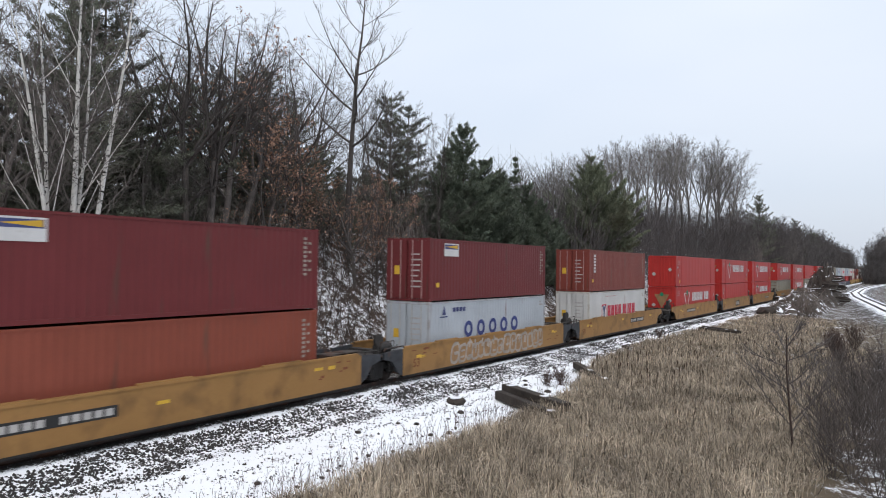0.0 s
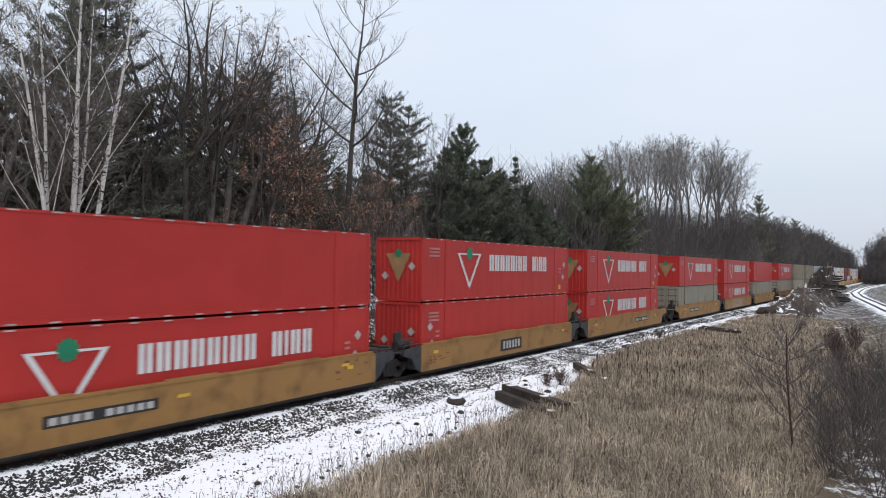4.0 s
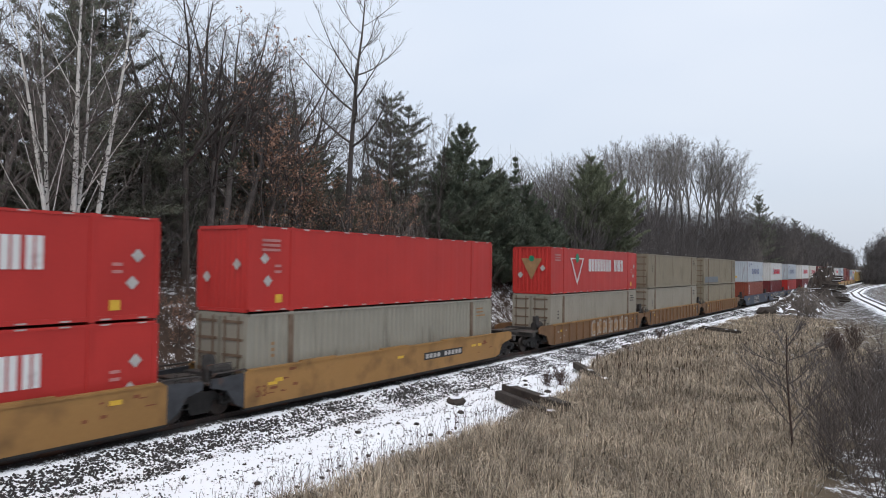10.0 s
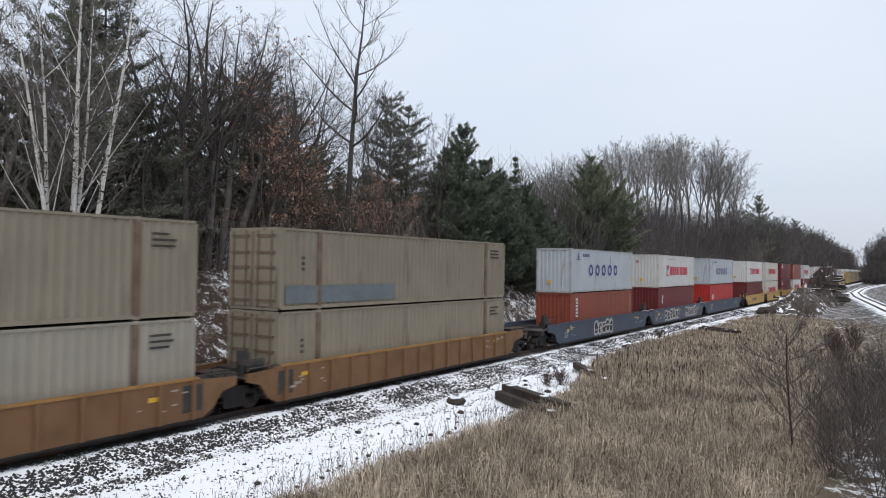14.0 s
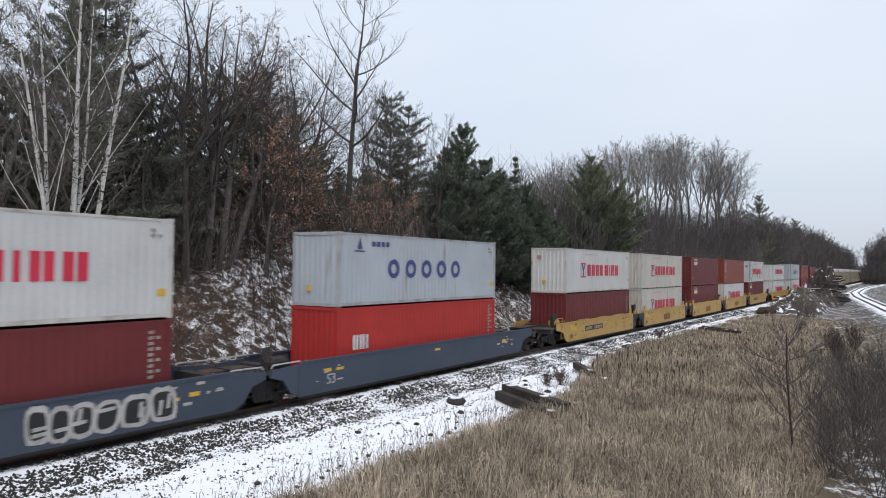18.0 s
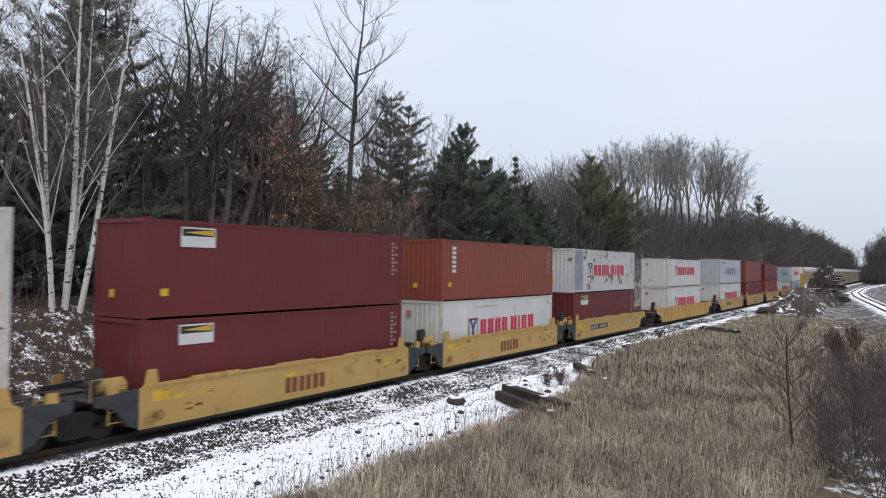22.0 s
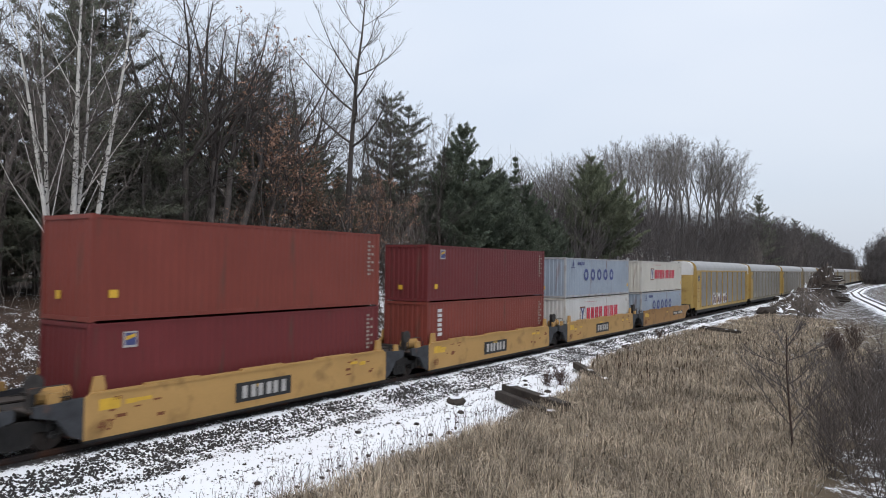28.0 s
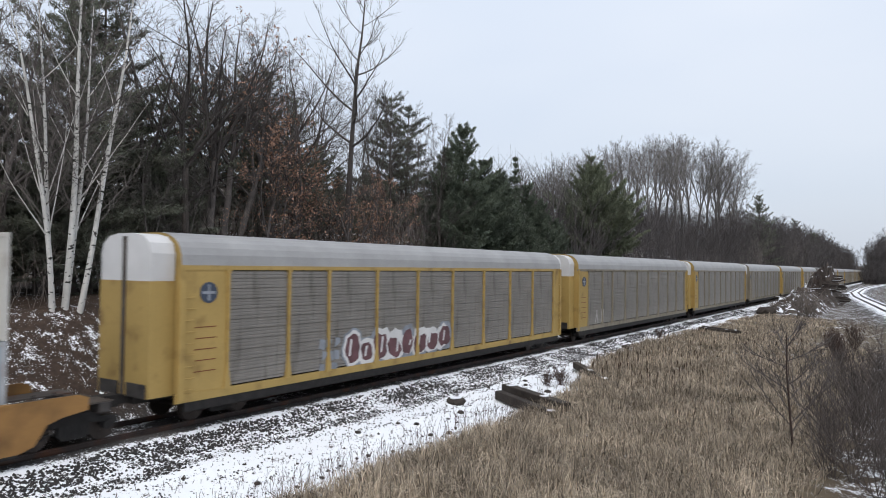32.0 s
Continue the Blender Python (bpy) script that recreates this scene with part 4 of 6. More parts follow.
# five yellow 40-foot units
YEL = "yellow well wagon with scuffed sides"
CRM = "cream steel container with red marks and square badge"
for k, (S, lo, up, mk) in enumerate((
    (314.95, ("maroon", MAR), ("white", WHT, "square_word"), [("plate", 2.6), ("53", 0.3)][:1]),
    (330.4, ("cream", CRM, "square_word"), ("cream", CRM, "square_word"), [("brown", 5.28)]),
    (346.1, ("maroon", MAR, "flag"), ("maroon", MAR, "flag"), [("brown", 5.28)]),
    (361.4, ("white", WHT, "square_word_b"), ("rust", RST, "column"), [("brown", 5.28)]),
    (376.9, ("maroon", MAR, "flag"), ("stained", "rust-stained white container with grey panel and red marks", "square_word_b"), [("plate", 2.4)]),
)):
    well_unit(S, S + L40, "yellow", "short", YEL, k == 0, k == 4, mk + [("tabs", 0), ("40", 0.15)])
    stack(S, ISO(*lo), ISO(*up))
# one long ribbed yellow wagon
w = well53(404.5, "yellow", "long yellow ribbed well wagon", True, True, [("tabs", 0)], style="ribbed")
ribs_on(w, 16.2, "yellow")
stack(398.4, ISO("white", WHT, "square_word"), ISO("white", WHT, "square_word", H=LOW))
# five orange-yellow 40-foot units
for k, (S, lo, up, mk, h0, h1) in enumerate((
    (419.95, ("white", WHT, "square_word"), ("pale", PALE, "five_rings"), [("plate", 2.4)], HC, HC),
    (435.5, ("maroon", MAR, "small_box"), ("brick", BRK), [("board", 4.7)], HC, HC),
    (451.2, ("brick", BRK, "column_low"), ("maroon", MAR, "small_box"), [("board", 4.7)], HC, LOW),
    (466.55, ("white", WHT, "square_word_b"), ("blue_grey", PALE, "five_rings"), [("board", 4.7)], LOW, LOW),
    (481.9, ("blue_grey", PALE, "five_rings"), ("cream", CRM, "square_word_b"), [("plate", 8.4)], LOW, LOW),
)):
    well_unit(S, S + L40, "amber" if k != 4 else "mustard", "short", "orange-yellow well wagon with a name board", k == 0, k == 4, mk + [("tabs", 0), ("40", 0.15)])
    stack(S, ISO(*lo, H=h0), ISO(*up, H=h1), h0)


# ---- car-carrying wagons ----
def rack_wagon(L=26.9, pitch_gap=3.4, graffiti=0, worn=False):
    """A closed two-deck car carrier: grey side panels between yellow posts, pale arched roof."""
    thing = tagged(new("car_carrier_wagon"), "grey-panelled yellow-framed car carrier wagon", "rail wagon", "car carriers of the train")
    W, top = 1.55, 4.75
    yel = M["rackyellow" if not worn else "rackworn"]
    frame_paint = yel if graffiti == 1 else M["rackworn"]
    for s in (-1, 1):
        xs = sorted((s * (W - 0.10), s * W))
        part("side_sill", Mesh().box(*xs, -0.1, L + 0.1, 0.74, 1.0), frame_paint, thing)
        part("lower_rail", Mesh().box(*sorted((s * (W - 0.14), s * (W - 0.02))), 0.2, L - 0.2, 0.46, 0.74), M["black"], thing, "sooty lower rail")
        part("top_chord", Mesh().box(*xs, 0.0, L, top - 0.12, top + 0.02), frame_paint, thing)
    stops = (1.7, 4.3, 6.3, 9.1, 11.9, 14.7, 17.6, 20.4, 23.1, 25.9)
    post = cached("rack_post", lambda: Mesh().prism([(-0.13, 0.95), (0.13, 0.95), (0.04, 1.6), (0.04, top - 0.25), (0.11, top - 0.1), (-0.11, top - 0.1), (-0.04, top - 0.25), (-0.04, 1.6)], -0.1, 0.06).mesh("post"))

    def panel_mesh(step):
        g = Mesh()
        rows = 33
        h = (top - 0.15 - 1.05) / rows
        prof = []
        for k in range(rows):
            z = 1.05 + k * h
            d = 0.014 if k % 3 else 0.03
            prof += [(0.0, z), (0.0, z + h * 0.6), (-d, z + h * 0.75), (-d, z + h * 0.92)]
        prof.append((0.0, 1.05 + rows * h))
        for x, z in prof:
            g.v += [(x, 0.06, z), (x, step - 0.06, z)]
        g.f += [(2 * i, 2 * i + 1, 2 * i + 3, 2 * i + 2) for i in range(len(prof) - 1)]
        return g.mesh("side_panel")
    for s in (-1, 1):
        turn = 0 if s > 0 else 180
        for k, y in enumerate(stops):
            part("post", post, frame_paint, thing, at=pose(s * W, y, 0, 0, 0, turn))
            if k < len(stops) - 1:
                step = stops[k + 1] - y
                pm = cached(("rack_panel", round(step, 2)), lambda: panel_mesh(step))
                part("side_panel", pm, M["rackgrey"], thing, at=pose(s * (W - 0.03), y if s > 0 else y + step, 0, 0, 0, turn))
        for y0, y1 in ((0.0, stops[0]), (stops[-1], L)):
            xs = sorted((s * (W - 0.08), s * (W - 0.02)))
            part("end_panel", Mesh().box(*xs, y0, y1, 0.98, top - 0.1), yel, thing)
    # arched roof
    g = Mesh()
    arc = [(W * math.copysign(abs(math.cos(a)) ** 0.7, math.cos(a)), top + 1.02 * abs(math.sin(a)) ** 0.75) for a in np.linspace(0, math.pi, 15)]
    ys = [0.0] + [0.02 + k * (L - 0.04) / 12 for k in range(13)] + [L]
    for y in ys:
        g.v += [(x, y, z) for x, z in arc]
    k = len(arc)
    for i in range(len(ys) - 1):
        g.f += [(i * k + j, (i + 1) * k + j, (i + 1) * k + j + 1, i * k + j + 1) for j in range(k - 1)]
    part("roof", g, M["rackroof"], thing, "pale arched sheet roof")
    for y in (0.03, L - 0.05):
        g = Mesh().prism([(x * 0.985, z - 0.01) for x, z in arc] + [(-W * 0.96, 0.98), (W * 0.96, 0.98)], y, y + 0.02, 1)
        part("end_bulkhead", g, yel, thing, "yellow end wall")
    for y0, y1 in ((-0.8, 0.0), (L, L + 0.8)):
        g = Mesh()
        g.prism([(-1.22, top - 0.45), (1.22, top - 0.45), (1.24, top + 0.35), (1.13, top + 0.66), (0.85, top + 0.86), (0.4, top + 0.94), (-0.4, top + 0.94), (-0.85, top + 0.86), (-1.13, top + 0.66), (-1.24, top + 0.35)], min(y0, y1), max(y0, y1), 1)
        part("end_cap", g, M["m_white"], thing, "white end cap")
        g = Mesh()
        for s in (-1, 1):
            xs = sorted((s * 0.03, s * 1.25))
            g.box(*xs, min(y0, y1), max(y0, y1), 0.95, top - 0.45)
        part("end_door", g, yel, thing, "yellow folding end doors")
        ya, yb = sorted((y0, y0 - 0.05)) if y0 < 0 else sorted((y1, y1 + 0.05))
        part("door_post", Mesh().box(-0.07, 0.07, ya, yb, 0.9, top + 0.85), M["steel"], thing, "rusty post between the end doors")
        g = Mesh()
        for s in (-1, 1):
            g.box(*sorted((s * 0.2, s * 1.15)), ya + 0.02, yb - 0.02, 0.95, 1.35)
        part("kick_plate", g, M["soot"], thing, "sooty plates at the foot of the doors")
        g = Mesh()
        for z in np.arange(1.1, top - 0.6, 0.34):
            g.tube([(W + 0.03, (0.25 if y0 < 0 else L - 0.25) - 0.2, z), (W + 0.03, (0.25 if y0 < 0 else L - 0.25) + 0.25, z)], 0.018, 5)
        part("ladder", g, yel, thing, "yellow ladder rungs")
    part("frame", Mesh().box(-0.5, 0.5, -0.75, L + 0.75, 0.72, 0.98).box(-1.4, 1.4, 5.0, L - 5.0, 0.45, 0.7), M["black"], thing, "sooty underframe")
    for y in (1.9, L - 1.9):
        truck(thing, (0, y, 0))
    coupler(thing, -0.75, -1)
    coupler(thing, L + 0.75, 1)
    badge = part("round_badge", Mesh().tube([(W - 0.03, 0.98, 3.95), (W + 0.0, 0.98, 3.95)], 0.32, 24), M["navy"], thing, "dark blue round badge")
    part("badge_cross", Mesh().box(W - 0.01, W + 0.004, 0.74, 1.22, 3.91, 3.99).box(W - 0.01, W + 0.006, 0.94, 1.02, 3.71, 4.19), M["m_slate"], badge, "pale cross on the badge")
    g = Mesh()
    for k in range(5):
        g.box(W - 0.03, W - 0.012, 0.5 + 0.05 * (k % 2), 1.3, 2.9 - 0.33 * k, 2.93 - 0.33 * k)
    part("fine_marking", g, M["m_brown"], thing, "thin lines of dark marks")
    for sgn in (-1, 1):
        part("end_column", Mesh().box(*sorted((sgn * (W - 0.02), sgn * (W + 0.06))), -0.06, 0.12, 0.8, top), yel, thing, "yellow corner column")
        part("end_column", Mesh().box(*sorted((sgn * (W - 0.02), sgn * (W + 0.06))), L - 0.12, L + 0.06, 0.8, top), yel, thing, "yellow corner column")
    if graffiti == 1:
        for colour, grow, x in (("m_slate", 0.14, W - 0.022), ("m_white", 0.05, W - 0.015), ("m_plum", -0.07, W - 0.008)):
            g = Mesh()
            r2 = random.Random(11)
            y = 7.2
            for k in range(8):
                w, z0, z1 = r2.uniform(0.85, 1.1), 0.98 + r2.uniform(0, 0.2), 2.1 + r2.uniform(-0.25, 0.2)
                lean, fat = r2.uniform(-0.25, 0.25), r2.uniform(2.4, 4.0)
                ring = []
                for i in range(16):
                    ca, sa = math.cos(math.pi * i / 8), math.sin(math.pi * i / 8)
                    q = (abs(ca) ** fat + abs(sa) ** fat) ** (-1 / fat) * r2.uniform(0.85, 1.12)
                    ring.append((y + w / 2 + (w / 2 + grow) * q * ca + lean * sa * 0.5, (z0 + z1) / 2 + ((z1 - z0) / 2 + grow) * q * sa))
                g.prism(ring, W - 0.03, x)
                if colour == "m_white":
                    notch = r2.uniform(0.25, 0.6)
                    g.prism([(y + w * notch, z0 + 0.3), (y + w * notch + 0.1, z0 + 0.3), (y + w * notch + 0.2, z1 - 0.25), (y + w * notch + 0.08, z1 - 0.25)], W - 0.03, W - 0.004)
                y += w * 0.94
            part("graffiti", g, M[colour], thing, "graffiti of rounded plain shapes")
        g = Mesh()
        r2 = random.Random(4)
        for k in range(9):
            y, z = 5.9 + 0.35 * (k % 3) + r2.uniform(-0.1, 0.1), 0.9 + 0.45 * (k // 3)
            g.prism([(y, z), (y + 0.3, z + r2.uniform(-0.1, 0.2)), (y + 0.32, z + 0.3), (y + 0.05, z + 0.36)], W - 0.03, W - 0.018)
        part("graffiti", g, M["m_slate"], thing, "pale scrawled graffiti strokes")
    if graffiti == 2:
        g = Mesh()
        for y, lean in ((3.0, 0.3), (3.5, -0.3), (4.1, 0.1), (4.5, 0.0), (4.2, 0.4)):
            g.prism([(y, 1.1), (y + 0.14, 1.1), (y + 0.14 + lean, 2.0), (y + lean, 2.0)], W - 0.03, W - 0.018)
        part("graffiti", g, M["m_dull"], thing, "pale scrawled graffiti strokes")
    return thing


RACK_PITCH = 29.8
for k in range(15):
    MOVERS.append((rack_wagon(graffiti=k + 1, worn=k in (3, 6, 7, 10)), 498.65 + k * RACK_PITCH, 0.0))


# ---- trees ----
M.update(
    bark=material("grey_brown_bark", (0.10, 0.083, 0.072), 0.9, vary=0.4, scale=3, grain=25, bump=0.6, spread=0.25),
    twig=material("grey_twig_bark", (0.092, 0.08, 0.074), 0.9, vary=0.3, scale=3, grain=25, bump=0.2, spread=0.25),
    brush=material("brown_twig_bark", (0.075, 0.05, 0.042), 0.9, vary=0.3, scale=3, grain=25, bump=0.2, spread=0.2),
    # distance haze put into the colour: greyer, paler bark and twigs for far trees
    farbark=material("haze_greyed_bark", (0.105, 0.097, 0.093), 0.9, vary=0.3, scale=2, bump=0.2, spread=0.2),
    fartwig=material("haze_paled_twig", (0.17, 0.157, 0.147), 0.9, vary=0.3, scale=2, bump=0.0, spread=0.2),
    greytwig=material("dull_grey_twig", (0.088, 0.078, 0.075), 0.9, vary=0.3, scale=2, bump=0.0),
    sapling=material("pale_sapling_bark", (0.20, 0.172, 0.152), 0.9, vary=0.4, scale=2, bump=0.0),
    greyshrub=material("dark_grey_shrub_bark", (0.085, 0.071, 0.064), 0.9, vary=0.4, scale=2, bump=0.0, spread=0.25),
    needles_c=material("yellow_green_needles", (0.155, 0.172, 0.11), 0.7, vary=0.5, scale=0.8, grain=6, bump=0.0),
    birchtwig=material("pale_twig_bark", (0.17, 0.148, 0.135), 0.85, vary=0.3, scale=3, bump=0.2),
    needles=material("dark_pine_needles", (0.125, 0.132, 0.098), 0.7, vary=0.5, scale=0.8, grain=6, bump=0.0, spread=0.3),
    needles_b=material("blue_green_needles", (0.115, 0.138, 0.098), 0.7, vary=0.5, scale=0.8, grain=6, bump=0.0, spread=0.2),
    oakleaf=material("dry_brown_oak_leaves", (0.33, 0.19, 0.13), 0.8, vary=0.5, scale=1.5, grain=9, bump=0.0),
)


def birch_bark():
    m = material("white_birch_bark", (0.62, 0.60, 0.56), 0.7, vary=0.15, scale=3, grain=30, bump=0.3)
    nt = m.node_tree
    b = nt.nodes["Principled BSDF"]
    src = b.inputs["Base Color"].links[0].from_socket
    tc = nt.nodes.new("ShaderNodeTexCoord")
    mp = nt.nodes.new("ShaderNodeMapping")
    mp.inputs["Scale"].default_value = (2.5, 2.5, 5.5)
    n = nt.nodes.new("ShaderNodeTexNoise")
    n.inputs["Scale"].default_value, n.inputs["Detail"].default_value = 1.6, 4.0
    r = nt.nodes.new("ShaderNodeMapRange")
    r.inputs[1].default_value, r.inputs[2].default_value = 0.59, 0.64
    mx = nt.nodes.new("ShaderNodeMix")
    mx.data_type = "RGBA"
    mx.inputs[7].default_value = (0.04, 0.035, 0.03, 1)
    nt.links.new(tc.outputs["Object"], mp.inputs[0])
    nt.links.new(mp.outputs[0], n.inputs["Vector"])
    nt.links.new(n.outputs[0], r.inputs[0])
    nt.links.new(r.outputs[0], mx.inputs[0])
    nt.links.new(src, mx.inputs[6])
    nt.links.new(mx.outputs[2], b.inputs["Base Color"])
    return m


M["birch"] = birch_bark()


def limb(g, rnd, start, way, length, r0, r1, segs, sides, bend=0.12, lift=0.0):
    """A crooked tapering limb; returns its points."""
    p, d = Vector(start), Vector(way).normalized()
    pts = [p.copy()]
    for k in range(segs):
        d = (d + Vector((rnd.uniform(-bend, bend), rnd.uniform(-bend, bend), rnd.uniform(-bend, bend) * 0.6 + lift))).normalized()
        p = p + d * (length / segs)
        pts.append(p.copy())
    radii = [r0 + (r1 - r0) * k / segs for k in range(segs + 1)]
    if sides == 2:
        # a twig too thin to show its roundness
        u = d.cross(Vector((rnd.uniform(-1, 1), rnd.uniform(-1, 1), rnd.uniform(-0.3, 0.3)))).normalized()
        n = len(g.v)
        for q, w in zip(pts, radii):
            g.v += [tuple(q - u * w), tuple(q + u * w)]
        g.f += [(n + 2 * k, n + 2 * k + 1, n + 2 * k + 3, n + 2 * k + 2) for k in range(segs)]
    else:
        g.tube(pts, radii, sides, cap=False)
    return pts


def along(pts, f):
    f *= len(pts) - 1
    i = min(int(f), len(pts) - 2)
    return pts[i].lerp(pts[i + 1], f - i), (pts[i + 1] - pts[i]).normalized()


def turned_from(rnd, d, a, q=None):
    """A direction at the angle a from d, on a side picked by q."""
    u = d.orthogonal().normalized()
    w = d.cross(u)
    q = rnd.uniform(0, 6.283) if q is None else q
    return d * math.cos(a) + (u * math.cos(q) + w * math.sin(q)) * math.sin(a)


def flakes(rnd, places, count, length, width, scatter, wild=1.0):
    """Thin three-cornered blades set round places (point, direction): needles of a spray, or dry leaves."""
    r = np.random.RandomState(rnd.randrange(1 << 30))
    c = np.repeat(np.array([tuple(p) for p, d in places]), count, axis=0)
    d = np.repeat(np.array([tuple(d) for p, d in places]), count, axis=0)
    n = len(c)
    c = c + r.randn(n, 3) * scatter
    d = d + r.randn(n, 3) * 0.55 * wild
    d /= np.linalg.norm(d, axis=1, keepdims=True) + 1e-9
    s = np.cross(d, r.randn(n, 3))
    s /= np.linalg.norm(s, axis=1, keepdims=True) + 1e-9
    ln = length * (0.6 + 0.7 * r.rand(n, 1))
    w = width * (0.6 + 0.7 * r.rand(n, 1)) * 0.5
    v = np.stack([c - s * w - d * ln * 0.3, c + s * w - d * ln * 0.3, c + d * ln * 0.7], 1).reshape(-1, 3)
    me = bpy.data.meshes.new("foliage")
    me.from_pydata(v.tolist(), [], np.arange(3 * n).reshape(-1, 3).tolist())
    return me


def bare_tree(seed, H, r, clear=0.3, leaders=3, angle=0.45, counts=(9, 7, 5), reach=(0.42, 0.45, 0.5), open_angle=0.75, lift=0.07, twig_r=0.010, far=False, lean=(0.0, 0.0), leader_len=0.62, leaves=0, leaf_low=0.0, low_limbs=3):
    """A trunk that parts into rising leaders; side branches, twigs and fine ends stand along each."""
    rnd = random.Random(seed)
    trunk, crown, held = Mesh(), Mesh(), []
    stem = limb(trunk, rnd, (0, 0, -0.35), (lean[0], lean[1], 1), H * clear + 0.35, r, r * 0.72, 7, 8, 0.05, 0.01)
    last = len(counts)
    segs = (8, 5, 3, 2, 1) if not far else (6, 4, 2, 1, 1)
    sides = (6, 4, 3, 2, 2) if not far else (5, 3, 2, 2, 2)
    bends = (0.13, 0.17, 0.2, 0.24, 0.24)

    def grow(p, d, ln, rad, level):
        tip = max(twig_r * 0.5, rad * 0.16) if level < last else twig_r * 0.45
        b = limb(crown, rnd, p, d, ln, rad, tip, segs[level], sides[level], bends[level], lift * (1.0 if level < 2 else 0.7))
        if level == last:
            if leaves and b[-1].z > leaf_low * H:
                held.append((b[-1], (b[-1] - b[0]).normalized()))
            return
        q = rnd.uniform(0, 6.283)
        for j in range(counts[level]):
            f = 0.16 + 0.82 * (j + rnd.random() * 0.9) / counts[level]
            s, sd = along(b, f)
            q += 2.4 + rnd.uniform(-0.7, 0.7)
            out = turned_from(rnd, sd, open_angle * rnd.uniform(0.65, 1.25), q)
            grow(s, out, ln * reach[level] * (1.18 - 0.8 * f) * rnd.uniform(0.65, 1.25), max(twig_r, (rad + (tip - rad) * f) * 0.55), level + 1)

    d0 = (stem[-1] - stem[-2]).normalized()
    spin = rnd.uniform(0, 6.283)
    for k in range(leaders):
        out = turned_from(rnd, d0, angle * (rnd.uniform(0.1, 0.35) if k == 0 else rnd.uniform(0.7, 1.25)), spin + 6.283 * k / max(1, leaders))
        grow(stem[-1], out, H * leader_len * (1.0 if k == 0 else rnd.uniform(0.75, 1.0)), r * (0.62 if k == 0 else rnd.uniform(0.38, 0.52)), 0)
    for k in range(low_limbs):
        p, d = along(stem, rnd.uniform(0.5, 0.97))
        grow(p, turned_from(rnd, d, rnd.uniform(0.8, 1.25)), H * leader_len * rnd.uniform(0.35, 0.6), r * 0.3, 1)
    top = max(v[2] for v in crown.v) / H
    for g in (trunk, crown):
        g.v = [(a / top, b / top, c / top) for a, b, c in g.v]
    leaf = flakes(rnd, [(p / top, d) for p, d in held], leaves, 0.15, 0.10, 0.13, 2.0) if held else None
    return trunk.mesh("trunk", True), crown.mesh("crown"), leaf


def bare_tree_meshes(seed, H, r, first=0.35, limbs=15, subs=7, twigs=6, rise=0.6, spread=0.36, twig_r=0.009, crook=0.2, lift=0.04, heavy=1.0, power=0.8):
    """One trunk to the top, with limbs, branches and twigs along it."""
    rnd = random.Random(seed)
    trunk, crown = Mesh(), Mesh()
    stem = limb(trunk, rnd, (0, 0, -0.35), (0, 0, 1.0), H + 0.35, r, 0.02, 11, 8, 0.06, 0.02)
    for k in range(limbs):
        f = first + (0.97 - first) * (k + rnd.random()) / limbs
        p, d = along(stem, f)
        a = k * 2.4 + rnd.uniform(-0.6, 0.6)
        up = rise * rnd.uniform(0.4, 1.4) + 0.5 * max(0.0, f - 0.7)
        ln = H * spread * (1.06 - f) ** power * rnd.uniform(0.65, 1.2) + 0.4
        rr = max(0.02 * heavy, r * (1 - f) * 0.6 * heavy)
        b = limb(crown, rnd, p, (math.cos(a), math.sin(a), up), ln, rr, 0.012 * heavy, 7, 5, crook, lift)
        for j in range(subs):
            f2 = 0.15 + 0.83 * (j + rnd.random()) / subs
            p2, d2 = along(b, f2)
            side = Vector((rnd.uniform(-1, 1), rnd.uniform(-1, 1), rnd.uniform(-0.25, 0.9)))
            l2 = ln * 0.45 * (1.25 - f2) * rnd.uniform(0.6, 1.3) + 0.25
            c = limb(crown, rnd, p2, d2 + side * 0.9, l2, max(0.010, rr * 0.45 * (1.1 - f2)), twig_r * 0.8, 4, 3, 0.22, 0.06)
            for i in range(twigs):
                p3, d3 = along(c, 0.12 + 0.88 * (i + rnd.random()) / twigs)
                s3 = Vector((rnd.uniform(-1, 1), rnd.uniform(-1, 1), rnd.uniform(-0.3, 0.9)))
                limb(crown, rnd, p3, d3 + s3, l2 * 0.5 * rnd.uniform(0.5, 1.2) + 0.12, twig_r, twig_r * 0.5, 2, 2, 0.25, 0.05)
    return trunk.mesh("trunk", True), crown.mesh("crown"), None


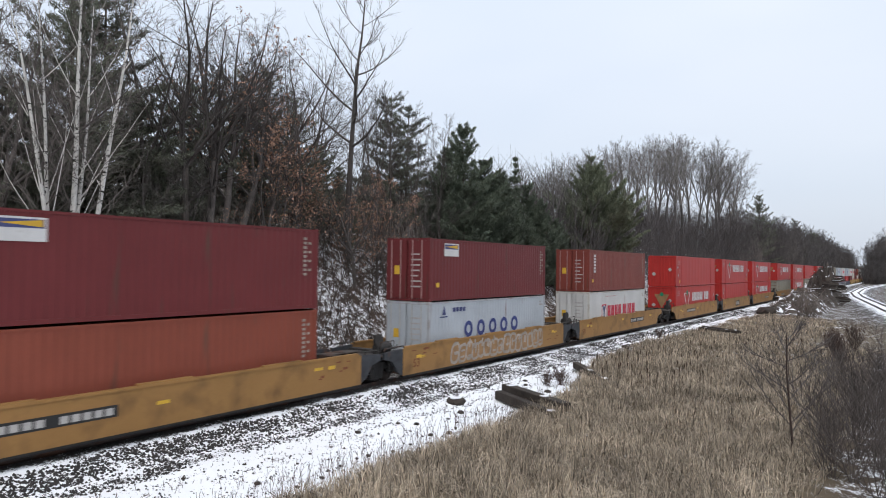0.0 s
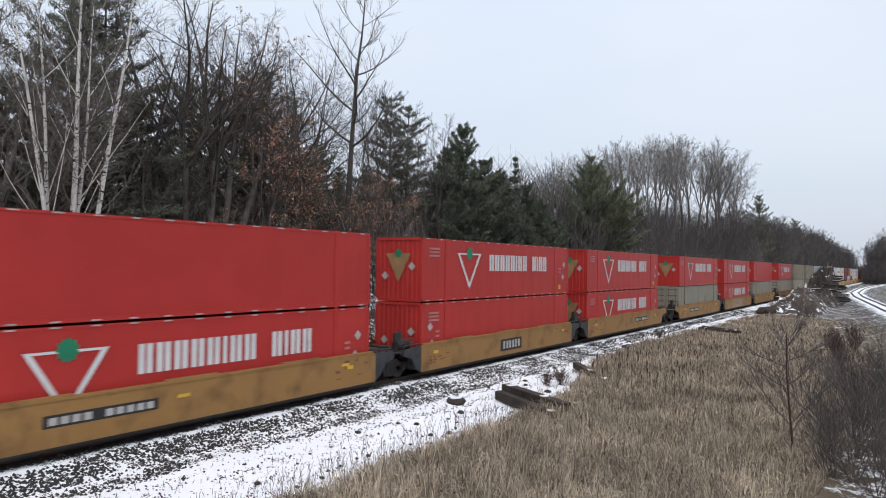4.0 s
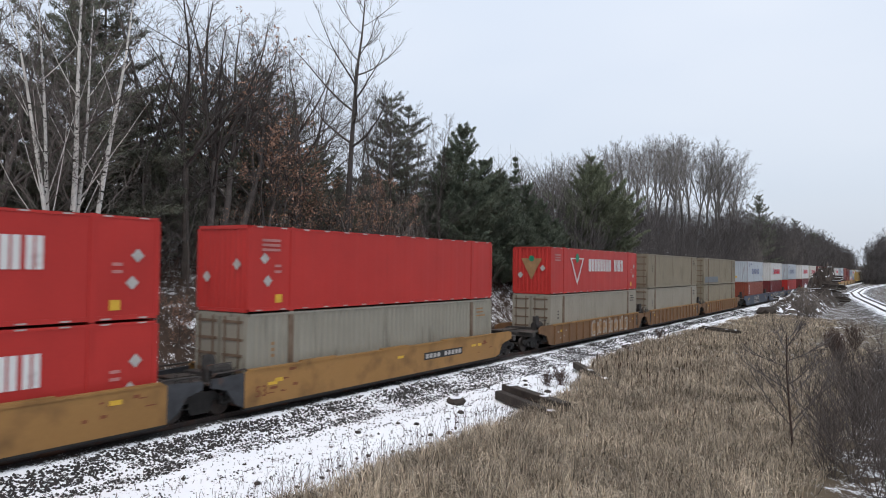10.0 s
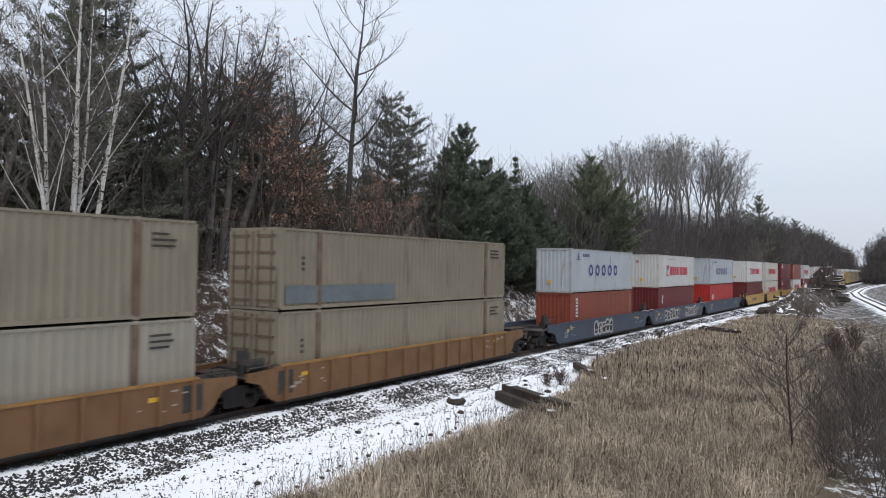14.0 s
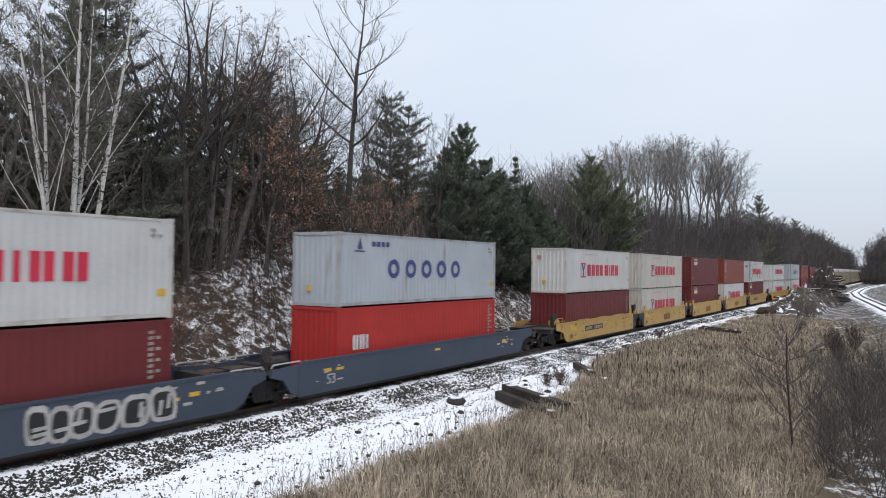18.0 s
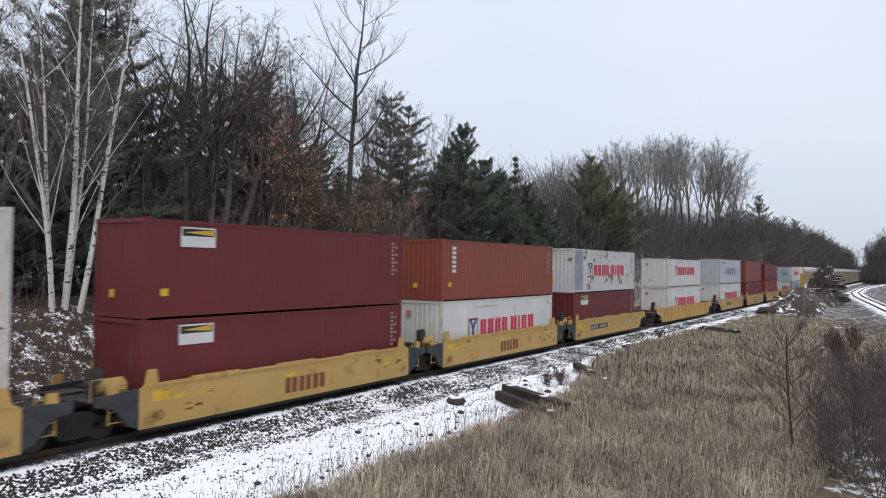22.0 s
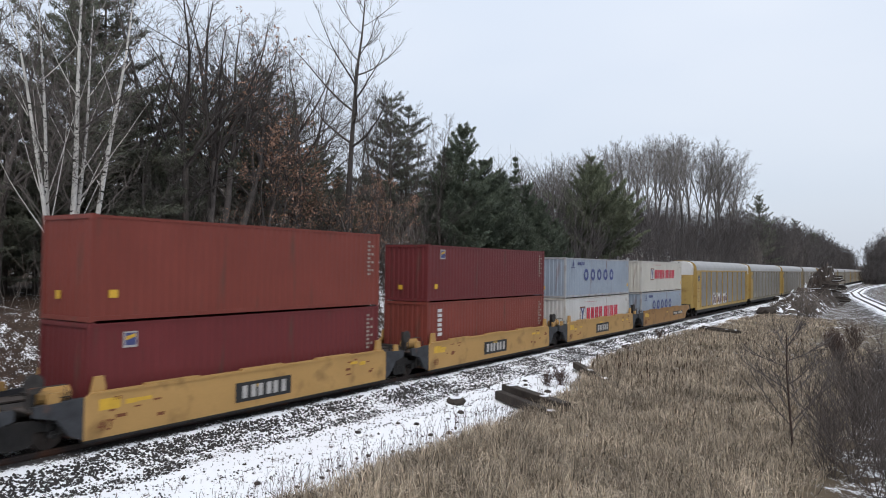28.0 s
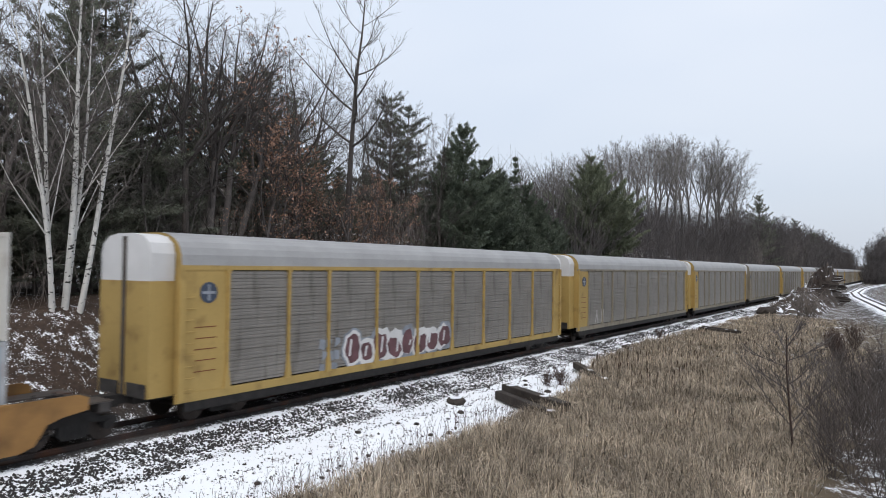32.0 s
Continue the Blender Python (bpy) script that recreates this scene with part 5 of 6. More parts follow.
def conifer_meshes(seed, H, r, base=0.12, width=0.24, whorls=24, per=6, droop=0.15, ragged=0.25, top=0.8, needle=(0.2, 0.034, 14), step=0.17, upturn=0.03, gaps=0.12):
    """A straight trunk with whorls of limbs that carry side shoots in a flat fan; every shoot is set with needles."""
    rnd = random.Random(seed)
    trunk, places = Mesh(), []
    stem = limb(trunk, rnd, (0, 0, -0.35), (0, 0, 1), H + 0.35, r, 0.02, 9, 7, 0.015)
    for w in range(whorls):
        f = base + (0.985 - base) * (w + rnd.uniform(0, 0.6)) / whorls
        p, d = along(stem, f)
        shape = (1.03 - f) ** top * (0.6 + 0.4 * min(1, (f - base) * 4 + 0.3))
        turn = rnd.uniform(0, 6.283)
        for k in range(per):
            if rnd.random() < gaps:
                continue
            a = turn + 6.283 * k / per + rnd.uniform(-0.4, 0.4)
            ln = max(0.2, H * width * shape * rnd.uniform(1 - ragged * 2, 1 + ragged))
            b = limb(trunk, rnd, p, (math.cos(a), math.sin(a), rnd.uniform(0.0, 0.35) + f * 0.6 - droop), ln, 0.03 * (1.1 - f) + 0.006, 0.006, 5, 3, 0.10, upturn)
            n = max(3, int(ln / step))
            for j in range(n):
                f2 = 0.14 + 0.86 * (j + rnd.random()) / n
                c, d2 = along(b, f2)
                places.append((c, d2 + Vector((0, 0, 0.25))))
                across = Vector((-d2.y, d2.x, 0)).normalized()
                side = ln * 0.42 * (1.08 - f2) * min(1.0, f2 * 2.2) * rnd.uniform(0.5, 1.2)
                for sign in (-1, 1):
                    way = (d2 * 0.7 + across * sign + Vector((0, 0, rnd.uniform(-0.15, 0.2)))).normalized()
                    m = max(1, int(side / (step * 1.1)))
                    for i in range(m):
                        q = c + way * side * (i + rnd.random()) / m + Vector((0, 0, rnd.gauss(0, 0.03)))
                        places.append((q, way + Vector((0, 0, 0.25))))
    leaf = flakes(rnd, places, needle[2], needle[0], needle[1], step * 0.32)
    return trunk.mesh("trunk"), leaf, None


def tree(meshes, x, y, scale, label, category, group, mats, turn=None, name="tree", z=None):
    t = tagged(new(name), label, category, group)
    trunk, crown, leaf = meshes
    part("trunk", trunk, M[mats[0]], t)
    part("crown", crown, M[mats[1]], t)
    if leaf:
        part("foliage", leaf, M[mats[2]], t, "dry brown leaves")
    t.matrix_basis = pose(x, y, ground_z(x, y) if z is None else z, 0, 0, random.uniform(0, 360) if turn is None else turn) @ Matrix.Diagonal((scale, scale, scale, 1))
    return t


# mature bare trees on the bank (x, y, height)
BARE = [bare_tree(s, 15.0, 0.22, 0.38, 5, 0.74, (9, 7, 5), (0.52, 0.52, 0.5), 0.80, 0.035, 0.0095, leader_len=0.62) for s in (11, 12, 13, 14)]
for i, (x, y, h) in enumerate([(-11.0, 13.6, 12.0), (-10.5, 22.0, 14.6), (-12.0, 30.8, 12.6), (-13.0, 25.4, 14.8), (-16.0, 35.0, 12.0), (-15.0, 14.6, 13.0), (-11.4, 12.9, 12.6), (-11.0, 28.0, 13.2), (-12.5, 21.0, 14.0)]):
    tree(BARE[i % 4], x, y, h / 15.0, "bare grey-barked broadleaf tree", "tree", "bare trees on the bank", ("bark", "twig"), name="bare_tree")
# the tallest, with upswept heavy limbs
tree(bare_tree_meshes(33, 17.6, 0.24, 0.40, 17, 6, 5, 0.5, 0.46, twig_r=0.010, crook=0.17, lift=0.12, heavy=1.15), -10.5, 34.0, 1.0, "tall bare tree with heavy upswept limbs", "tree", "", ("twig", "twig"), name="bare_tree", turn=40)
THIN = [bare_tree(s, 11.0, 0.085, 0.26, 2, 0.30, (12, 7, 5), (0.42, 0.48, 0.5), 0.7, 0.07, 0.0075) for s in (21, 22, 23)]
for i, (x, y, h) in enumerate([(-11.0, 37.2, 12.2), (-10.5, 38.8, 12.0), (-11.0, 42.2, 11.0), (-12.0, 46.0, 11.2), (-9.2, 36.2, 8.0), (-9.0, 40.5, 7.0), (-9.6, 33.0, 9.0), (-8.6, 18.6, 7.5), (-9.0, 21.0, 8.0), (-10.0, 44.0, 10.5), (-13.0, 40.0, 12.5), (-9.6, 27.5, 8.0), (-14.0, 44.5, 11.5), (-9.2, 42.8, 6.0)]):
    tree(THIN[i % 3], x, y, h / 11.0, "slender bare young tree", "tree", "slender bare trees", ("bark", "twig"), name="young_tree")
# three dark oak trunks from one foot, two of them leaning along the track
for k, (x, y, h, ly, seed) in enumerate([(-10.5, 23.25, 14.6, 0.07, 43), (-10.3, 23.7, 14.2, 0.25, 44), (-10.2, 24.2, 11.6, 0.52, 45)]):
    tree(bare_tree(seed, h, 0.24 - 0.02 * k, 0.42, 4, 0.6, (8, 6, 4), (0.5, 0.48, 0.5), 0.8, 0.045, 0.0095, lean=(0.0, ly), leaves=1 if k else 0, leaf_low=0.1), x, y, 1.0, "dark-trunked oak, leaning, with some brown leaves", "tree", "oaks on the slope", ("twig", "twig", "oakleaf"), name="oak_tree", turn=0)
# oaks that keep their brown leaves
OAK = [bare_tree(s, 9.0, 0.13, 0.22, 3, 0.6, (7, 6, 5), (0.46, 0.46, 0.5), 0.85, 0.02, 0.009, lean=(0.0, 0.1), leaves=2, low_limbs=6) for s in (41, 42)]
for i, (x, y, h) in enumerate([(-9.5, 26.4, 8.4), (-10.0, 29.2, 8.6), (-8.6, 32.6, 7.4), (-8.8, 34.9, 6.4)]):
    tree(OAK[i % 2], x, y, h / 9.0, "oak holding dry brown leaves", "tree", "brown-leaved oaks", ("twig", "twig", "oakleaf"), name="oak_tree")


for x, y, h in [(-6.0, 18.4, 1.5), (-6.6, 18.9, 1.7), (-5.4, 19.2, 1.2), (-7.2, 18.2, 1.6)]:
    tree(OAK[0], x, y, h / 9.0, "low dark bush on the bank", "shrub", "bushes on the bank", ("twig", "brush", "oakleaf"), name="bush")


# white birches: stems that lean out of a common foot; (foot y, lean, bow, height, thickness)
def birch(x, y, stems, seed):
    rnd = random.Random(seed)
    t = tagged(new("birch_tree"), "clump of white-barked bare birch stems", "tree", "birches on the bank")
    for k, (step, ay, bow, h, r) in enumerate(stems):
        g, c = Mesh(), Mesh()
        pts, n = [], 18
        wob = rnd.uniform(0, 6)
        for i in range(n + 1):
            f = i / n
            pts.append(Vector((-0.12 * k + 0.06 * math.sin(5 * f + wob), step + ay * f * h + bow * f * f * h + 0.07 * math.sin(9 * f + wob) * f, -0.3 + f * (h + 0.3))))
        g.tube(pts, [r * (1 - i / n) ** 0.8 + 0.010 for i in range(n + 1)], 8, cap=False)
        part("stem", g.mesh("stem", True), M["birch"], t, "white birch stem with dark scars")
        pale = Mesh()
        for j in range(26):
            f = 0.22 + 0.76 * (j + rnd.random()) / 26
            q, d = along(pts, f)
            a = rnd.uniform(0, 6.283)
            long = j % 4 == 0
            ln = (h * 0.26 * (1.1 - f) * rnd.uniform(0.6, 1.2) + 0.5) * (1.5 if long else 0.8)
            b = limb(pale if long else c, rnd, q, (0.6 * math.cos(a), math.sin(a), rnd.uniform(0.8, 1.7)), ln, (0.026 if long else 0.016) * (1.1 - f) + 0.007, 0.006, 6, 5, 0.09, 0.05)
            for i in range(9):
                q2, d2 = along(b, rnd.uniform(0.2, 1))
                e = limb(c, rnd, q2, turned_from(rnd, d2, rnd.uniform(0.35, 0.9)), ln * rnd.uniform(0.2, 0.42), 0.008, 0.005, 3, 3, 0.18, 0.03)
                for _ in range(4):
                    q3, d3 = along(e, rnd.uniform(0.2, 1))
                    limb(c, rnd, q3, turned_from(rnd, d3, rnd.uniform(0.3, 0.9)), ln * 0.16, 0.007, 0.004, 2, 2, 0.2)
        part("limb", pale, M["birch"], t, "pale rising branches")
        part("crown", c, M["birchtwig"], t, "crown of thin pale branches")
    t.matrix_basis = pose(x, y, ground_z(x, y))


birch(-8.0, 14.25, [(-0.03, -0.055, -0.115, 12.0, 0.105), (0.10, -0.075, 0.005, 12.6, 0.095)], 1)
birch(-8.0, 14.73, [(0.0, 0.055, -0.035, 14.5, 0.135), (0.10, 0.115, -0.05, 12.2, 0.09)], 2)
birch(-7.9, 15.2, [(0.0, 0.185, -0.03, 14.0, 0.115)], 3)

# conifers
PINE = [conifer_meshes(s, 11.0, 0.15, 0.12, 0.36, 17, 6, 0.15, 0.30, 0.6, (0.20, 0.036, 10), 0.19, 0.03, 0.24) for s in (51, 52, 53)]
for i, (x, y, h) in enumerate([(-13.0, 14.8, 9.6), (-12.5, 15.8, 7.5), (-14.0, 18.9, 14.2), (-13.0, 20.6, 9.2), (-12.5, 23.4, 9.8), (-13.0, 25.9, 9.8), (-15.0, 24.0, 8.6), (-17.0, 23.6, 9.0), (-13.0, 29.2, 10.0), (-14.0, 32.5, 9.0), (-15.0, 29.6, 9.8), (-13.5, 42.4, 11.0), (-16.0, 47.6, 11.4), (-13.0, 33.7, 5.7), (-15.0, 38.1, 4.8), (-17.0, 43.7, 5.7), (-12.0, 27.2, 5.0), (-12.6, 21.6, 6.0), (-12.0, 12.4, 7.0), (-12.6, 14.4, 9.0), (-11.8, 16.2, 7.0), (-15.0, 12.0, 9.5), (-11.6, 31.4, 4.4), (-12.4, 17.4, 15.5), (-13.6, 19.6, 15.0), (-15.0, 17.6, 12.0), (-17.0, 14.0, 10.0)]):
    tree(PINE[i % 3], x, y, h / 11.0, "dark green conifer in the wood's edge", "tree", "conifers on the bank", ("bark", "needles"), name="conifer_tree")
LUSH = [conifer_meshes(s, 10.0, 0.15, 0.03, 0.42, 22, 7, 0.0, 0.3, 0.75, (0.24, 0.042, 12), 0.19, 0.07) for s in (61, 62)]
for i, (x, y, h) in enumerate([(-9.5, 46.4, 11.6), (-11.0, 46.1, 8.6), (-9.0, 48.9, 9.8), (-8.5, 50.4, 9.2), (-9.0, 56.5, 8.6), (-8.0, 56.8, 8.0), (-10.0, 53.0, 7.6), (-8.0, 60.5, 6.6), (-7.6, 53.5, 6.4)]):
    tree(LUSH[i % 2], x, y, h / 10.0, "dense blue-green pine beside the track", "tree", "dense pines", ("bark", "needles_b"), name="pine_tree")
tree(conifer_meshes(71, 9.6, 0.1, 0.1, 0.17, 16, 6, 0.0, 0.2, 0.8, (0.22, 0.045, 12), 0.2), -11.0, 57.8, 1.0, "narrow spruce with a thin top", "tree", "", ("bark", "needles_b"), name="spruce_tree")
tree(conifer_meshes(72, 12.4, 0.2, 0.03, 0.80, 15, 8, 0.0, 0.12, 1.05, (0.34, 0.05, 12), 0.24, 0.09, 0.05), -11.0, 77.0, 1.0, "broad pine with tiers of upswept limbs", "tree", "", ("bark", "needles_c"), name="pine_tree")
# the dark wood behind
rnd = random.Random(7)
DEEP = [conifer_meshes(s, 12.0, 0.15, 0.03, 0.30, 14, 6, 0.1, 0.3, 0.7, (0.34, 0.07, 9), 0.30) for s in (81, 82)]
for i in range(38):
    x = -18 - 17 * rnd.random()
    y = 6 + i * 1.39 + rnd.uniform(-2, 2)
    tree(DEEP[i % 2], x, y, rnd.uniform(0.42, 0.70) * (1.0 if y < 42 else 0.9), "dark conifer deep in the wood", "tree", "conifers deep in the wood", ("bark", "needles"), name="conifer_tree")
for i in range(16):
    x, y = -10.5 - 6 * rnd.random(), 9 + i * 2.4 + rnd.uniform(-1, 1)
    tree(DEEP[i % 2], x, y, rnd.uniform(0.22, 0.42), "small dark conifer under the trees", "tree", "undergrowth conifers", ("bark", "needles"), name="conifer_tree")
for i in range(5):
    x, y = -15 - 8 * rnd.random(), 30 + i * 4.6 + rnd.uniform(-1, 1)
    tree(BARE[i % 4], x, y, rnd.uniform(0.65, 0.92), "bare broadleaf tree deep in the wood", "tree", "bare trees in the wood", ("bark", "twig"), name="bare_tree")

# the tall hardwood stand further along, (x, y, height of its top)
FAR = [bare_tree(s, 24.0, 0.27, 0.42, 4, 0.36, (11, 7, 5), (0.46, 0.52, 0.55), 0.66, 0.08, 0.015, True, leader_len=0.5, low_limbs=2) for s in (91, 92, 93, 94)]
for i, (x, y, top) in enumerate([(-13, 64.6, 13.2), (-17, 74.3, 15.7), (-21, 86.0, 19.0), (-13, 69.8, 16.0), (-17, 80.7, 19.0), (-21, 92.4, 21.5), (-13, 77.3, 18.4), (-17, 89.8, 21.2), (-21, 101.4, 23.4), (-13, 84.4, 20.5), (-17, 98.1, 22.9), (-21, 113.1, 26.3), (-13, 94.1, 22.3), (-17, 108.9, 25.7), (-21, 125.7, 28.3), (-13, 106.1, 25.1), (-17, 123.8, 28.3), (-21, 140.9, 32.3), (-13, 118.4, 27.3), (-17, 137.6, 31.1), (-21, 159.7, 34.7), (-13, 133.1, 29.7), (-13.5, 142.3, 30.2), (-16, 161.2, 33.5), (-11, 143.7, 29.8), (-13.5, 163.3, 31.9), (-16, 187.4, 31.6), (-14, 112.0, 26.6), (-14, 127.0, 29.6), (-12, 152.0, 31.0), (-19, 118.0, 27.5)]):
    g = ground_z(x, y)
    # the stand's bark and twig colours carry the haze of distance
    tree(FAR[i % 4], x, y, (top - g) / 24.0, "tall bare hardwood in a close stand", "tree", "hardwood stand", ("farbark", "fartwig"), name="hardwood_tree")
# the lower woods beyond it: their tops keep to a line that falls away along the track
def wood_top(x, y):
    return 4.84 + y * float(np.interp((EYE.x - x) / y, [0.04, 0.06, 0.09, 0.123, 0.16, 0.184, 0.265, 0.347, 0.5], [0.0246, 0.0316, 0.053, 0.068, 0.082, 0.094, 0.095, 0.096, 0.10]))


WOOD = [bare_tree(s, 24.0, 0.24, 0.30, 4, 0.42, (8, 6, 5), (0.42, 0.48, 0.5), 0.66, 0.09, 0.03, True, low_limbs=2) for s in (95, 96, 97)]
for i in range(210):
    y = 72 + 480 * ((i + rnd.random()) / 210) ** 1.5
    x = -8 - (24 if y < 200 else 18) * rnd.random() ** 1.2
    h = max(4.0, (wood_top(x, y) - ground_z(x, y)) * rnd.uniform(0.78, 1.02))
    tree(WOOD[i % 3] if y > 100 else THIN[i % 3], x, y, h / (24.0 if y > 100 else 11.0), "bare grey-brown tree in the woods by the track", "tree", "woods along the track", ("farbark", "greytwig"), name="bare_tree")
for i, (x, y, h) in enumerate([(-12.0, 195.0, 20.5), (-14.0, 285.0, 19.0), (-12.0, 320.0, 17.0), (-15.0, 350.0, 15.0)]):
    tree(PINE[i % 3], x, y, h / 11.0, "dark pine among bare woods", "tree", "pines among the woods", ("bark", "needles"), name="pine_tree")
for i, (x, y, s) in enumerate([(-6.5, 106.0, 0.55), (-6.8, 118.0, 0.6), (-7.2, 124.0, 0.5), (-7.5, 150.0, 0.9), (-7.0, 158.0, 0.8), (-7.5, 164.0, 1.0), (-7.5, 171.0, 1.1), (-8.0, 215.0, 1.1), (-8.5, 222.0, 1.2), (-9.0, 228.0, 1.1), (-8.0, 240.0, 1.2)]):
    t = tree(THIN[i % 3], x, y, s, "slender white birch by the track", "tree", "far birches", ("birch", "birchtwig"), name="birch_tree")
# woods beyond the branch track
for i in range(90):
    y = 372 + 110 * rnd.random()
    x = 4.0 + (y - 372) * 0.03 + 36 * rnd.random() ** 1.3
    if abs(x - float(branch_x(y))) < 4:
        x += 8
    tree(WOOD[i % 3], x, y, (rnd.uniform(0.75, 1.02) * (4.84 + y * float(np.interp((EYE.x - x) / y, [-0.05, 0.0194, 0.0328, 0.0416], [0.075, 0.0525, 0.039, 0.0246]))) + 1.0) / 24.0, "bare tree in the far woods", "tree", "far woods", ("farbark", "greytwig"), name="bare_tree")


# low brush under the woods: dense thin stems nobody could count
def brush(name, label, count, place, tall, mat, thick=0.012, kinks=3, forks=3):
    r = random.Random(count)
    g = Mesh()
    for _ in range(count):
        x, y = place(r)
        z = ground_z(x, y) - 0.05
        h = tall * r.uniform(0.5, 1.1)
        b = limb(g, r, (x, y, z), (r.uniform(-0.3, 0.3), r.uniform(-0.3, 0.3), 1), h, thick, 0.004, kinks, 3, 0.16, 0.03)
        for _ in range(forks):
            p, d = along(b, r.uniform(0.3, 0.9))
            limb(g, r, p, d + Vector((r.uniform(-1, 1), r.uniform(-1, 1), r.uniform(0, 0.6))), h * r.uniform(0.25, 0.5), thick * 0.5, thick * 0.25, 2, 2, 0.2)
    ob = tagged(new(name, g.mesh(name)), label, "brush", kind="stuff")
    ob.data.materials.append(M[mat])


brush("bank_brush", "bare dark saplings along the wooded bank", 760, lambda r: (-5.0 - 9 * r.random() ** 0.8, 19 + 47 * r.random()), 2.4, "brush", 0.013, 5, 6)
brush("slope_saplings", "dark upright saplings on the snowy slope", 150, lambda r: (-4.6 - 7.5 * r.random(), 22 + 24 * r.random()), 3.6, "tie", 0.036, 6, 6)
brush("wood_edge_brush", "bare grey-brown saplings and brush under the trees", 460, lambda r: (-9.0 - 8.0 * r.random(), 12 + 36 * r.random()), 4.2, "sapling", 0.011, 6, 9)
brush("far_thicket", "dim brown thicket of the distant woods", 1900, lambda r: (-5.5 - 22 * r.random(), 230 + 300 * r.random()), 12.0, "greytwig", 0.075, 4, 8)
brush("woodside_brush", "bare brown brush in front of the far woods", 1500, lambda r: (-6 - 12 * r.random(), 66 + 300 * r.random() ** 1.6), 4.5, "greytwig", 0.03)
brush("wood_thicket", "close grey-brown thicket of saplings on the wooded slope", 3600, lambda r: (-8 - 34 * r.random(), 68 + 380 * r.random() ** 1.5), 8.5, "greytwig", 0.045, 4, 8)
brush("far_brush", "grey-brown brush below the far woods", 1300, lambda r: (3.0 + 34 * r.random() ** 1.3, 366 + 70 * r.random()), 9.0, "greytwig", 0.085, 4, 7)
brush("snow_weeds", "dead brown weeds poking through the snow", 900, lambda r: (3.0 + 4.2 * r.random() ** 0.6, 9 + 34 * r.random() ** 1.4), 0.2, "brush", 0.008, 2, 4)
brush("edge_weeds", "dark dead stalks along the edge of the grass", 420, lambda r: (6.4 + r.gauss(0, 0.45), 10 + 18 * r.random()), 0.55, "brush", 0.006, 3, 3)


# ---- dry grass ----
def make_grass():
    r = np.random.RandomState(4)
    spots = []
    # thick near the camera, thinner with distance
    for y0, y1, n, h, w in ((9, 26, 66000, 0.80, 0.0105), (26, 45, 48000, 0.80, 0.015), (45, 96, 38000, 0.42, 0.022)):
        y = y0 + (y1 - y0) * r.rand(n)
        right = np.where(y < 60, 17.2 - (y < 30) * 0.4, 12.5)
        edge = grass_edge(y)
        x = edge + (right - edge) * r.rand(n) + r.randn(n) * 0.22
        spots.append(np.stack([x, y, np.full(n, h), np.full(n, w)], -1))
    for y0, y1, n, h, w in ((9, 30, 16000, 1.0, 0.007), (30, 60, 9000, 0.85, 0.012)):
        y = y0 + (y1 - y0) * r.rand(n)
        edge = grass_edge(y)
        x = edge + (17.3 - edge) * r.rand(n)
        spots.append(np.stack([x, y, np.full(n, h), np.full(n, w)], -1))
    s = np.concatenate(spots)
    # blades stand in tufts and lean out of them
    share = 16
    m = len(s) // share
    pick = r.randint(0, len(s), m)
    own = np.minimum((np.arange(len(s)) * m / len(s)).astype(int), m - 1)
    order = np.sort(pick)
    heart = s[order][own]
    off = r.randn(len(s), 2) * (0.05 + 2.2 * heart[:, 3:4])
    loose = r.rand(len(s)) < 0.25
    s[:, :2] = np.where(loose[:, None], s[:, :2], heart[:, :2] + off)
    s[:, 2:] = np.where(loose[:, None], s[:, 2:], heart[:, 2:])
    tone = r.rand(m)[own]
    away = np.where(loose, r.rand(len(s)) * 6.283, np.arctan2(off[:, 1], off[:, 0]) + r.randn(len(s)) * 0.7)
    clump = np.array([noise.noise(Vector((a * 0.6, b * 0.6, 1.5))) for a, b in s[:, :2]])
    patch = np.array([noise.noise(Vector((a * 0.16, b * 0.16, 9.5))) for a, b in s[:, :2]])
    keep = (clump + r.rand(len(s)) * 0.9 > 0.12) & (s[:, 0] - grass_edge(s[:, 1]) + clump * 0.8 > -0.1)
    s, clump, patch, away, tone = s[keep], clump[keep], patch[keep], away[keep], tone[keep]
    n = len(s)
    z = np.array([ground_z(a, b) for a, b in s[:, :2]]) - 0.03
    edge_fade = np.clip((s[:, 0] - grass_edge(s[:, 1])) / 1.2 + 0.45, 0.35, 1)
    h = s[:, 2] * (0.55 + 0.55 * r.rand(n)) * (1 + 0.45 * clump + 0.35 * patch) * (0.7 + 0.55 * tone) * edge_fade
    w = s[:, 3] * (0.7 + 0.6 * r.rand(n))
    lean = 0.12 + r.rand(n) ** 1.1 * 1.3
    a = away
    dx, dy = np.cos(a), np.sin(a)
    fa = r.rand(n) * 6.283
    ux, uy = np.cos(fa) * w, np.sin(fa) * w
    base = np.stack([s[:, 0], s[:, 1], z], -1)
    u = np.stack([ux, uy, np.zeros(n)], -1)
    mid = base + np.stack([dx * lean * h * 0.38, dy * lean * h * 0.38, h * (0.66 - 0.16 * lean)], -1)
    tip = base + np.stack([dx * lean * h, dy * lean * h, h * (1 - 0.52 * lean)], -1)
    v = np.stack([base - u, base + u, mid + u * 0.8, mid - u * 0.8, tip], 1).reshape(-1, 3)
    k = np.arange(n)[:, None] * 5
    quads = (k + np.array([[0, 1, 2, 3]])).tolist()
    tris = (k + np.array([[3, 2, 4]])).tolist()
    me = bpy.data.meshes.new("dry_grass")
    me.from_pydata(v.tolist(), [], quads + tris)
